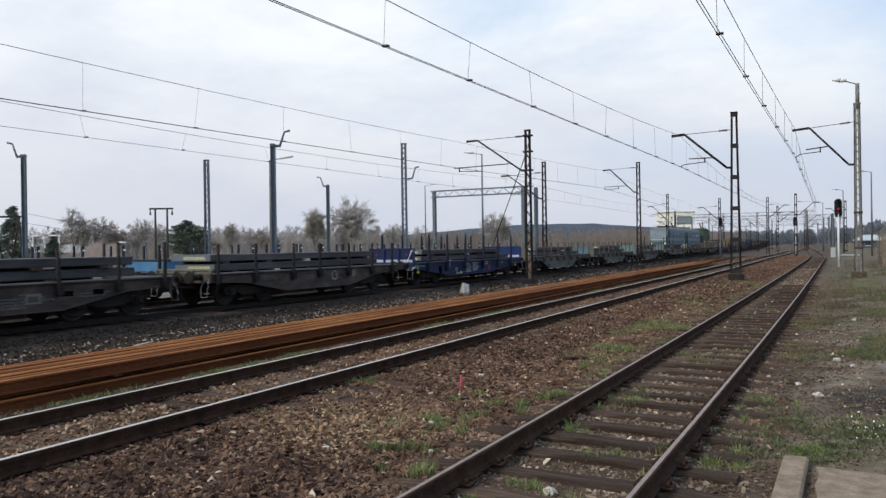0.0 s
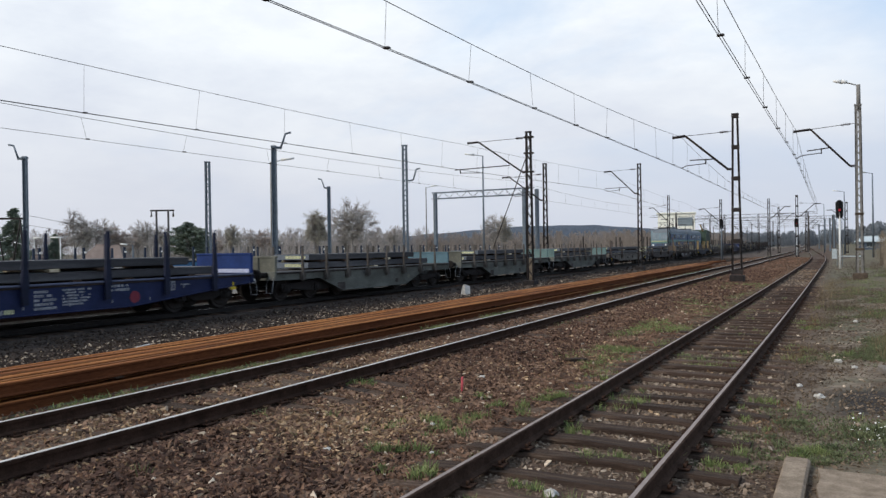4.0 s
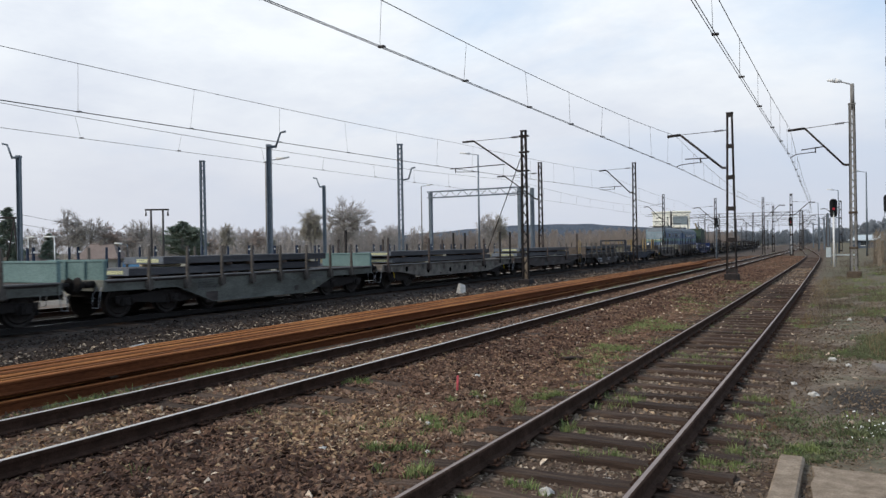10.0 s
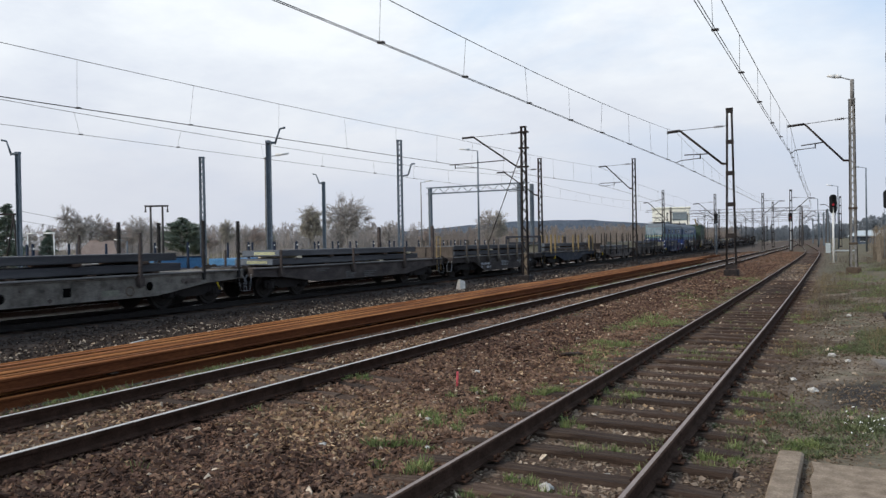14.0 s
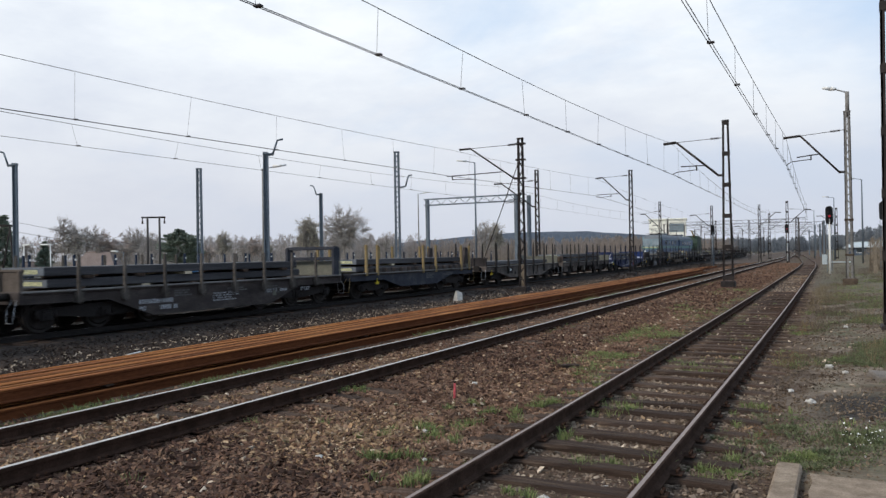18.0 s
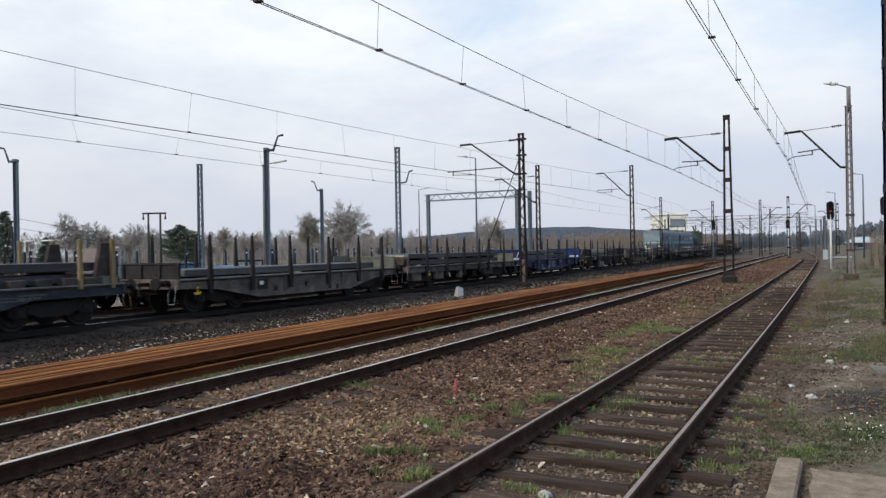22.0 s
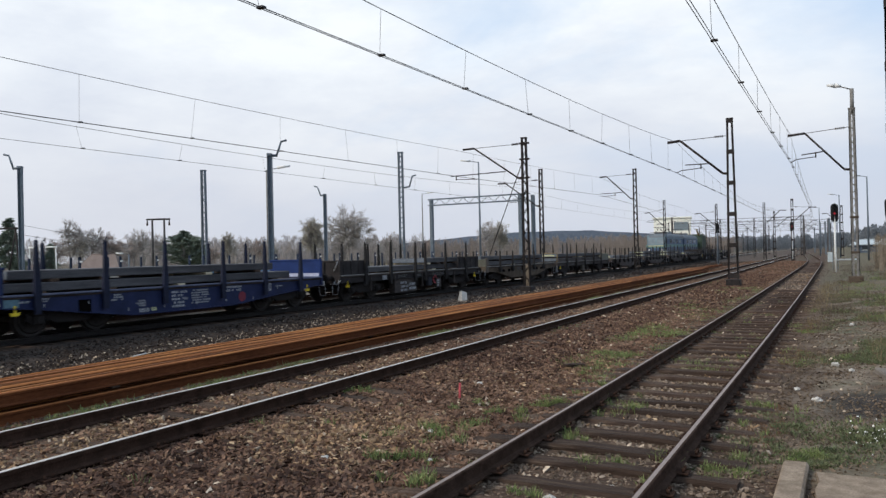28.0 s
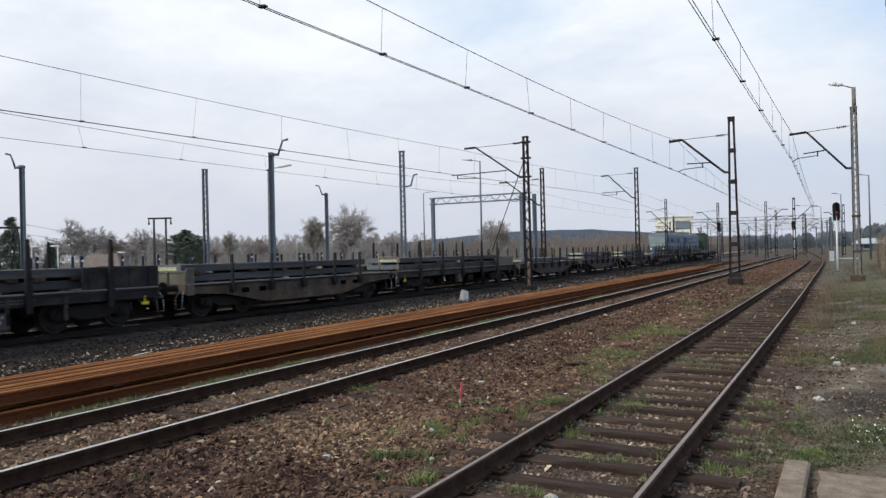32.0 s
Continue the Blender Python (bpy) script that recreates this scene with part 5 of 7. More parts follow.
def footing(parent, w=0.36, z=0.0, deep=0.7, m=None):
    part("footing", Geo().cbox(-w, -0.35, z - deep, w, 0.35, z, 0.03), m or M_CONCDARK, parent)


def mast(x, y, H, z, label, w0=0.46, w1=0.30, m=None, zig=False, step=1.35, arms=(), name="catenary_mast", flange=0.075, foot=0.36, foot_mat=None, thick=0.05):
    t = thing(name, label, "catenary mast", pose(x, y, z), "overhead line masts")
    lattice(t, H, w0, w1, m=m, zig=zig, step=step, flange=flange)
    footing(t, foot, 0.0, 0.7, foot_mat or (M_MASTDARK if m is None else M_CONCDARK))
    for arm in arms:
        cantilever(t, (1 if arm[1][0] > 0 else -1) * w1 / 2, *arm, None, thick)
    return t


# main group abreast of each other; arms: rake foot, elbow, end, tie, steady bar, wire end of the registration arm
mast(-4.76, 42.0, 8.60, 0.08, "dark rusty plated lattice mast with bracket arm", 0.52, 0.28, step=1.45,
     arms=[(5.67, (-2.57, 7.64), (-3.20, 7.60), 7.70, ((-1.07, 6.27), (-2.34, 6.29)), (-2.81, 5.89))], thick=0.06)
m1 = mast(-16.0, 40.6, 8.75, -0.22, "dark rusty laced lattice mast with bracket arms", 0.42, 0.30, zig=True, step=0.55,
          arms=[(6.39, (-3.26, 8.41), (-3.95, 8.40), 8.43, ((-1.21, 6.86), (-4.9, 6.81)), (-2.94, 6.52))])
for z in (6.40, 7.5, 8.44):
    part("bracket_lug", Geo().cbox(-0.28, -0.12, z - 0.05, 0.30, 0.12, z + 0.05, 0.01), M_MASTDARK, m1)
m3 = mast(0.98, 43.0, 8.55, 0.18, "grey-brown lattice mast with street lamp and bracket arm", 0.34, 0.26, M_MASTCON, True, 0.36, flange=0.115, foot=0.34, foot_mat=M_RUSTBROWN,
          arms=[(5.45, (-2.17, 7.49), (-2.93, 7.44), 7.63, ((-1.32, 6.47), (-2.35, 6.37)), (-2.87, 5.99))])
part("lamp_pole", Geo().tube((0.03, 0, 8.3), (0.03, 0, 9.57), 0.095, n=12), M_MASTCON, m3)
part("lamp_arm", Geo().tube((0.02, 0, 9.53), (-0.55, 0, 9.76), 0.03), M_MASTCON, m3)
head = Geo().tube((-0.45, 0, 9.76), (-0.72, 0, 9.82), 0.07, 0.12, n=10).tube((-0.72, 0, 9.82), (-1.10, 0, 9.88), 0.12, 0.05, n=10)
part("lamp_head", head, M_WHITE, m3, "pale lamp head")
for z in (1.2, 3.0):
    part("clamp_band", Geo().cbox(-0.205, -0.115, z - 0.06, 0.205, 0.115, z + 0.06, 0.015), M_RUSTBROWN, m3)
mast(1.42, 20.0, 9.0, -0.05, "dark rusty plated lattice mast close beside the siding", 0.55, 0.42)
mast(-16.0, 68.0, 9.40, -0.2, "dark rusty laced lattice mast with bracket arm", 0.42, 0.30, zig=True, step=0.6,
     arms=[(6.68, (-2.6, 8.89), (-3.2, 8.86), 8.96, ((-1.1, 7.32), (-3.2, 7.30)), (-3.25, 7.12))])
mast(-22.0, 59.5, 9.08, -0.25, "dark rusty laced lattice mast with bracket arm", 0.42, 0.30, zig=True, step=0.6,
     arms=[(5.96, (-3.25, 8.09), (-3.92, 8.11), 8.21, ((-1.2, 6.7), (-2.6, 6.68)), (-2.9, 6.38))])
mast(-21.9, 111.0, 9.2, -0.25, "dark laced lattice mast far down the line", 0.42, 0.30, zig=True, step=0.8,
     arms=[(5.7, (-2.2, 7.5), (-2.8, 7.45), 7.9, ((-0.8, 6.3), (-2.4, 6.3)), (-2.7, 6.1))])
post = thing("concrete_post", "short pale concrete post beside the goods line", "post", pose(-16.33, 41.6, -0.6))
part("shaft", Geo().cbox(-0.11, -0.09, 0, 0.11, 0.09, 1.62, 0.02), M_CONCRETE, post)
part("cap", Geo().cbox(-0.13, -0.11, 1.60, 0.13, 0.11, 1.68, 0.02), M_CONCDARK, post)

tagged(part("guy_wire", Geo().tube((-16.1, 40.7, 7.3), (-21.9, 46.5, -0.4), 0.03, n=6), M_MASTDARK, None), "steel guy rod bracing a lattice mast", "guy wire")


# ---- wires ----
def catenary(name, supports, sag, twin=True, drop=8.0):
    """Contact wire, sagging carrier and droppers; supports: along, across, contact height, carrier height."""
    t = thing(name, "dark overhead contact line with carrier wire and droppers", "overhead wires")
    carrier, contact, drops = [], [], []
    for i, (a, b) in enumerate(zip(supports, supports[1:])):
        span = b[0] - a[0]
        s = sag * (span / 66.0) ** 2

        def at(q):
            y = a[0] + span * q
            x = a[1] + (b[1] - a[1]) * q + (bend(y) - bend(a[0]) - (bend(b[0]) - bend(a[0])) * q)
            zc, zm = a[2] + (b[2] - a[2]) * q, a[3] + (b[3] - a[3]) * q
            return (x, y, zc), (x, y, zm - s * 4 * q * (1 - q))
        n = 16
        for k in range(n + (i == len(supports) - 2)):
            c, m = at(k / n)
            contact.append(c)
            carrier.append(m)
        nd = max(3, int(span / (drop if a[0] < 60 else 9)))
        drops += [at((k + 0.5) / nd) for k in range(nd)]

    def strand(nm, pts, r):
        pr = [(r * math.cos(a), r * math.sin(a)) for a in (0, 1.257, 2.513, 3.77, 5.027)]
        part(nm, Geo().sweep(pr, pts), M_WIRE, t)
    strand("carrier_wire", carrier, 0.010)
    strand("contact_wire", contact, 0.009)
    if twin:
        strand("contact_wire", [(x + 0.06, y, z) for x, y, z in contact], 0.009)
    for q, p in drops:
        lean = 0.22 * math.sin(q[1] * 7)
        part("dropper", Geo().tube(p, (q[0], q[1] + lean, q[2]), 0.0055, n=4, caps=False), M_WIRE, t)
        if q[1] < 60:
            part("clip", Geo().cbox(q[0] - 0.03, q[1] + lean - 0.05, q[2] - 0.015, q[0] + 0.12, q[1] + lean + 0.05, q[2] + 0.025, 0.008), M_WIRE, t)
    return t


catenary("siding_overhead_line", [(-25, -2.60, 6.15, 7.75), (43, -1.89, 6.17, 7.70), (110, -2.4, 6.0, 7.5), (172, -5.1, 5.9, 7.4), (240, -8.9, 5.8, 7.3), (310, -13, 5.7, 7.2)], 0.55, drop=4.6)
catenary("main_overhead_line", [(-66, -7.6, 5.96, 7.70), (-12, -8.92, 5.96, 7.70), (42, -7.57, 5.96, 7.70), (110, -7.1, 5.6, 7.1), (172, -10.2, 5.7, 7.2), (240, -14, 5.7, 7.2), (310, -18, 5.7, 7.2)], 1.10, drop=3.75)
catenary("goods_overhead_line", [(-25, -20.5, 5.40, 8.20), (40.6, -20.5, 6.57, 8.19), (68, -19.25, 7.0, 8.66), (112, -19.6, 6.2, 7.8), (172, -22, 6, 7.5), (240, -26, 5.9, 7.4), (310, -30, 5.8, 7.3)], 0.62, drop=4.4)
catenary("loop_overhead_line", [(-10, -23.9, 5.80, 7.5), (59.5, -24.5, 6.15, 7.5), (111, -24.6, 6.0, 7.4), (172, -27, 5.9, 7.4), (240, -31, 5.8, 7.3), (310, -35, 5.7, 7.2)], 0.75, False, drop=4.8)


# ---- ground cover close by ----
lay_stones("ballast_stones", "dark reddish brown crushed ballast stones between the tracks", [
    (-6.2, -3.0, -12, 1.0, 60, 0.025, 0.05), (-8.8, -6.0, -12, 1.0, 60, 0.025, 0.05), (-6.2, -3.0, 1.0, 12, 1050, 0.013, 0.034), (-6.2, -3.0, 12, 26, 480, 0.015, 0.036), (-6.2, -2.9, 26, 62, 90, 0.03, 0.050), (-6.2, -2.9, 62, 110, 18, 0.05, 0.09), (-11.5, -8.6, 60, 110, 10, 0.05, 0.09),
    (-8.8, -6.0, 1.0, 16, 520, 0.013, 0.032), (-8.8, -6.0, 16, 48, 130, 0.022, 0.045),
    ], M_STONE, 11, 0.15)
lay_stones("siding_stones", "earthy small stones between the siding sleepers", [(-3.4, -0.7, 2.5, 15, 620, 0.008, 0.027), (-3.4, -0.7, 15, 42, 110, 0.013, 0.032), (-3.1, -0.9, 42, 62, 34, 0.03, 0.05)], M_SIDINGSTONE, 19, 0.2)
lay_stones("tan_stones", "patches of tan ballast stones among the brown ones", [
    (-6.2, -3.0, 2.0, 14, 70, 0.012, 0.032), (-6.2, -1.0, 14, 40, 26, 0.016, 0.036), (-8.75, -6.0, 2, 30, 130, 0.013, 0.032), (-3.0, -0.8, 3, 16, 90, 0.009, 0.028), (-2.7, -1.3, 16, 45, 22, 0.016, 0.036), (-3.0, -1.0, 40, 60, 20, 0.03, 0.05)], M_STONETAN, 16, 0.3, 0.55)
lay_stones("tan_patch", "tan stones lying thicker between the two tracks", [(-5.9, -4.3, 6.0, 8.0, 420, 0.013, 0.034), (-5.2, -3.9, 5.6, 7.6, 240, 0.013, 0.034), (-4.6, -3.4, 9, 15, 60, 0.014, 0.032), (-8.0, -6.4, 3, 12, 120, 0.013, 0.032)], M_STONETAN, 18, 0.35)
lay_stones("dark_stones", "patch of dark broken chippings beside the running rail", [
    (-6.4, -3.8, 0.5, 5.7, 800, 0.014, 0.036), (-6.1, -4.2, 8.6, 14, 260, 0.014, 0.034), (-6.2, -4.4, 12, 26, 130, 0.018, 0.04), (-6.2, -3.4, 26, 60, 30, 0.03, 0.055)], M_STONEDARK, 17, 0.35)
lay_stones("pale_stones", "scattered pale limestone pieces among the ballast", [
    (-6.1, -2.6, 3.0, 14, 14, 0.012, 0.032), (-6.1, -1.0, 14, 40, 5, 0.018, 0.04), (-8.3, -6.0, 3, 26, 12, 0.013, 0.032), (-2.6, -0.9, 4, 16, 8, 0.012, 0.032), (-2.6, -1.3, 16, 45, 6, 0.02, 0.04), (-0.8, 2.0, 5, 22, 2.2, 0.012, 0.034)], M_STONEPALE, 12, 0.45)
lay_stones("cinder_stones", "dark grey cinder ballast beside the goods line", [
    (-17.4, -10.7, -12, 2.0, 14, 0.035, 0.06), (-17.4, -10.7, 2.0, 26, 190, 0.018, 0.042), (-17.4, -10.7, 26, 60, 28, 0.035, 0.06), (-17.4, -11.2, 60, 120, 9, 0.05, 0.09)], M_STONEGREY, 13, 0.3)
lay_stones("white_chips", "whitish stone chips lying on the dark cinders", [(-17.2, -10.7, 3.0, 60, 5, 0.014, 0.034), (-16.4, -12.2, 6.0, 30, 26, 0.012, 0.036), (-16.4, -12.2, 30, 60, 12, 0.014, 0.040)], M_STONEPALE, 14, 0.5)

lay_stones("earth_clods", "small brown earth clods and grit beside the siding", [(-1.05, 2.6, 4, 10, 700, 0.005, 0.016), (-0.95, 2.6, 10, 16, 420, 0.006, 0.020), (-0.95, 3.4, 16, 34, 110, 0.012, 0.026)], M_GRAVELFINE, 15, 0.3)


def lay_grass(name, label, zones, material, seed, h0, h1, wide=0.006, lean=0.5):
    """Tufts of thin blades."""
    r = random.Random(seed)
    vs, fs = [], []
    for (x0, x1, y0, y1, n, blades, spread) in zones:
        for _ in range(n):
            for _ in range(20):
                cx, cy = r.uniform(x0, x1), r.uniform(y0, y1)
                if noise.noise((cx * 0.8, cy * 0.45, 1.7)) > -0.02:
                    break
            z = ground_z(cx, cy)
            s = r.uniform(0.5, 1.3)
            for _ in range(int(blades * s)):
                a, q = r.uniform(0, 6.283), r.uniform(0, spread) * s
                px, py = cx + math.cos(a) * q, cy + math.sin(a) * q
                h = r.uniform(h0, h1) * s
                d = r.uniform(0, 6.283)
                lx, ly = math.cos(a) * h * r.uniform(0, lean), math.sin(a) * h * r.uniform(0, lean)
                wx, wy = math.cos(d) * wide, math.sin(d) * wide
                k = len(vs)
                vs += [(px - wx, py - wy, z - 0.01), (px + wx, py + wy, z - 0.01), (px + lx * 0.4 + wx * 0.7, py + ly * 0.4 + wy * 0.7, z + h * 0.6), (px + lx * 0.4 - wx * 0.7, py + ly * 0.4 - wy * 0.7, z + h * 0.6), (px + lx, py + ly, z + h)]
                fs += [(k, k + 1, k + 2, k + 3), (k + 3, k + 2, k + 4)]
    me = bpy.data.meshes.new(name)
    me.from_pydata(vs, [], fs)
    me.materials.append(material)
    return tagged(new(name, me), label, "grass", kind="stuff")


TUFTS = [(-3.36, 5.70), (-4.05, 6.20), (-3.85, 6.35), (-4.19, 7.67), (-4.05, 7.3), (-3.6, 7.2), (-6.2, 8.75), (-6.0, 8.9), (-2.75, 8.03), (-2.87, 7.62), (-2.55, 7.7), (-2.13, 6.89), (-1.82, 6.99), (-1.5, 6.5), (-3.33, 9.57), (-3.5, 9.3), (-4.3, 9.0), (-3.95, 8.6), (-2.2, 9.4), (-2.4, 5.9)]
lay_grass("grass_tufts", "separate bright green grass tufts among the stones", [(x - 0.12, x + 0.12, y - 0.12, y + 0.12, 3, 46, 0.09) for x, y in TUFTS], M_GRASS, 29, 0.04, 0.11, 0.0045, 0.9)
lay_grass("grass", "tufts of young green grass between stones and sleepers", [
    (-4.7, -3.3, 5.5, 10, 16, 45, 0.10), (-4.0, -3.0, 4, 12, 20, 45, 0.10), (-4.6, -2.95, 11, 22, 80, 34, 0.22), (-4.2, -3.4, 14, 16.5, 24, 40, 0.2), (-4.4, -3.2, 17.5, 21, 40, 40, 0.25), (-4.9, -2.95, 22, 40, 110, 34, 0.28), (-2.75, -1.35, 3.5, 9, 60, 24, 0.08), (-2.75, -1.35, 9, 16, 50, 20, 0.09), (-2.7, -1.35, 16, 30, 30, 20, 0.12),
    (-1.25, -0.7, 4.5, 12, 12, 26, 0.08), (-0.9, 0.4, 9, 26, 50, 22, 0.12), (0.2, 2.6, 20, 48, 120, 24, 0.2), (-6.2, -4.8, 4, 12, 6, 18, 0.1), (1.2, 6, 14, 60, 150, 22, 0.25)], M_GRASS, 21, 0.035, 0.10, 0.0045, 0.9)
lay_grass("rail_edge_grass", "thin grass between running rail and lifted rails", [(-8.72, -8.10, 1, 10, 190, 20, 0.16), (-8.75, -8.10, 10, 30, 300, 18, 0.2), (-8.75, -8.15, 30, 60, 160, 18, 0.2), (-6.2, -5.9, 16, 50, 40, 14, 0.2)], M_GRASS, 24, 0.02, 0.08, 0.005, 1.2)
lay_grass("low_weeds", "low broad-leaved weeds on bare earth beside the siding", [
    (-1.25, -0.55, 5.4, 8.6, 26, 60, 0.12), (-0.62, 0.05, 7.45, 8.3, 20, 80, 0.13), (-0.9, -0.15, 8.6, 9.8, 14, 60, 0.12), (-1.3, 0.2, 4.5, 9, 20, 20, 0.10), (-0.6, 1.4, 8.6, 20, 300, 30, 0.2), (0.0, 3.0, 12, 32, 520, 30, 0.3), (-0.15, 1.6, 7.3, 9.6, 110, 30, 0.14), (-0.05, 1.2, 10.8, 14, 160, 34, 0.16), (-2.75, -1.35, 4, 16, 60, 20, 0.10)], M_WEED, 22, 0.008, 0.035, 0.007, 2.0)
lay_grass("kerb_tuft", "bright green grass clump behind the kerb stone", [(-0.45, -0.15, 7.6, 7.95, 8, 80, 0.10), (-1.1, -0.75, 6.6, 7.2, 7, 60, 0.10), (-1.3, -0.9, 5.3, 6.0, 6, 50, 0.10)], M_GRASS, 32, 0.02, 0.07, 0.004, 1.0)
lay_grass("verge_grass", "short grey-green grass over the earth verge", [(-0.1, 3.0, 11.6, 18, 620, 26, 0.16), (-0.2, 4.0, 18, 34, 900, 26, 0.26), (0.3, 6.0, 34, 60, 700, 24, 0.45)], M_WEED, 30, 0.012, 0.05, 0.004, 1.2)
lay_grass("leaf_litter", "brown dead leaves and stalk bits strewn over the earth", [
    (-1.2, 1.6, 4.5, 12, 260, 14, 0.2), (-1.0, 3.0, 12, 34, 700, 16, 0.3), (-4.8, -3.0, 6, 30, 160, 10, 0.2), (0.0, 2.4, 4.2, 7.0, 120, 14, 0.2)], M_DEADWEED, 25, 0.004, 0.02, 0.010, 2.5)
lay_grass("fallen_leaves", "russet fallen leaves gathered along the sleeper ends", [(-0.98, -0.52, 8.2, 13, 120, 12, 0.13), (-0.95, -0.45, 13, 24, 200, 14, 0.16)], M_LEAF, 31, 0.006, 0.025, 0.011, 2.0)
lay_stones("flower_heads", "small white flowers above a low leafy clump", [(0.14, 0.44, 8.55, 8.95, 260, 0.006, 0.011), (0.05, 0.5, 8.45, 9.1, 40, 0.006, 0.010)], M_PETAL, 26, 3.0)
lay_grass("flower_leaves", "dark leaves under the white flowers", [(0.12, 0.46, 8.5, 9.0, 10, 50, 0.12)], M_WEED, 27, 0.01, 0.06, 0.008, 1.2)
lay_grass("dry_stems", "dry brown weed stems along the siding", [
    (-0.75, -0.2, 13, 42, 90, 12, 0.2), (-0.4, 0.9, 14, 45, 110, 14, 0.25), (0.6, 1.8, 8, 14, 20, 14, 0.15), (1.0, 5, 18, 60, 160, 14, 0.4), (-9.0, -8.5, 10, 45, 30, 8, 0.15)], M_DRYGRASS, 23, 0.08, 0.28, 0.003, 0.35)
lay_grass("dead_weeds", "tall dark dead weed stalks between siding and earth bank", [
    (-0.35, 0.35, 15, 26, 70, 8, 0.3), (-0.3, 0.6, 24, 42, 80, 9, 0.4), (1.2, 3.2, 20, 34, 50, 10, 0.4), (2, 6, 34, 70, 260, 16, 0.6), (-0.6, 2.5, 40, 80, 200, 14, 0.5)], M_DEADWEED, 28, 0.05, 0.42, 0.0025, 0.6)


def broken_paving():
    """Old cracked concrete paving at ground level, split into uneven pieces."""
    r = random.Random(6)
    pv = tagged(thing("broken_paving", "cracked brown concrete paving sunk in the earth", "paving"), kind="structure")
    for i, (x0, x1, y0, y1) in enumerate(((-0.16, 0.55, 6.05, 7.05), (0.58, 1.5, 6.0, 7.1), (-0.14, 0.7, 4.9, 6.01), (0.74, 1.6, 4.8, 5.95), (1.54, 2.6, 5.8, 7.0), (-0.12, 0.9, 3.2, 4.86))):
        z = ground_z((x0 + x1) / 2, (y0 + y1) / 2) + 0.035
        out = []
        for (a, b), (c, d) in zip(((x0, y0), (x1, y0), (x1, y1), (x0, y1)), ((x1, y0), (x1, y1), (x0, y1), (x0, y0))):
            out += [(a + (c - a) * k / 4 + r.uniform(-0.02, 0.02), b + (d - b) * k / 4 + r.uniform(-0.03, 0.03)) for k in range(4)]
        part("paving_piece", Geo().prism(out, "z", -0.07, 0.0), M_KERB, pv, at=pose(0, 0, z + r.uniform(-0.008, 0.008), r.uniform(-0.3, 0.3), r.uniform(-0.3, 0.3)))


broken_paving()
peg = tagged(part("marker_peg", Geo().tube((0, 0, -0.1), (0.015, 0, 0.22), 0.017, n=8), M_REDPAINT, None, at=pose(-4.70, 9.23, -0.27)), "small red painted marker peg standing in the ballast", "peg")
kerb = tagged(part("kerb_stone", Geo().cbox(-0.105, -2.0, -0.25, 0.105, 2.0, 0.07, 0.02), M_KERB, None, at=pose(-0.375, 5.40, -0.25, 0, 0, -0.8)), "worn concrete kerb stone lying flush in the earth", "kerb")
tagged(part("broken_plank", Geo().cbox(-0.22, -0.07, 0, 0.22, 0.07, 0.05, 0.012), M_SLEEPER, None, at=pose(-4.11, 12.58, -0.27, 0, 4, 62)), "short broken plank lying on the ballast", "plank")
tagged(part("flat_slab", Geo().cbox(-0.5, -0.35, -0.1, 0.5, 0.35, 0.04, 0.02), M_CONCDARK, None, at=pose(1.05, 12.6, -0.15, 0, 2, 8)), "dark broken paving slab in the earth", "slab")


def rock(x, y, s, seed, label="whitish stone lying between the rails"):
    bm = bmesh.new()
    bmesh.ops.create_icosphere(bm, subdivisions=2, radius=s)
    for v in bm.verts:
        v.co *= 0.8 + 0.5 * noise.noise(v.co * (1.6 / s) + Vector((seed, 0, 0)))
        v.co.z *= 0.7
    me = bpy.data.meshes.new("rock")
    bm.to_mesh(me)
    bm.free()
    me.materials.append(M_PALEROCK)
    tagged(new("rock", me), label, "stone", "loose white stones").matrix_basis = pose(x, y, ground_z(x, y) + s * 0.35, 0, 0, seed * 40)


for k, (x, y, s) in enumerate([(-2.11, 5.74, 0.07), (-1.75, 6.3, 0.04), (-4.89, 10.31, 0.055), (-0.23, 10.65, 0.07), (-0.02, 13.8, 0.075), (-4.15, 7.4, 0.045), (-0.5, 11.5, 0.05), (0.35, 20.5, 0.07), (-3.6, 6.4, 0.04), (-4.6, 6.0, 0.045), (0.2, 13.2, 0.05)]):
    rock(x, y, s, k + 1)
tagged(part("marker_stone", Geo().prism([(-0.30, -0.25), (0.24, -0.25), (0.20, 0.16), (0.16, 0.52), (-0.02, 0.50), (-0.16, 0.18)], "x", -0.16, 0.14), M_PALECONC, None, at=pose(-16.1, 32.2, -0.53, -20, 22, 50)), "pale concrete marker stone leaning beside the goods line", "marker stone")
tagged(part("loose_pipe", Geo().tube((0, 0, 0), (-0.03, 0.40, 0.02), 0.014, n=8), M_WHITE, None, at=pose(-14.6, 11.82, -0.46)), "short white plastic pipe lying on the cinders", "pipe")
path = Geo()
for i in range(22):
    path.cbox(-26.2 + bend(4 + i * 1.8), 4 + i * 1.8, -0.55, -25.4 + bend(4 + i * 1.8), 5.77 + i * 1.8, -0.33 - 0.01 * (i * 7 % 3), 0.02)
setting("pavement", path, M_PALEROCK, "pale concrete slab path beside the rear loop", "path")
pipe = Geo().tube((0, 0, 0), (0.9, 0.25, 0.02), 0.018, n=6).tube((0.9, 0.25, 0.02), (1.3, 0.2, 0.05), 0.018, n=6)
tagged(part("loose_cable", pipe, M_BLACK, None, at=pose(-1.25, 4.95, -0.23, 0, 0, 25)), "dark loose cable lying beside the siding rail", "cable")
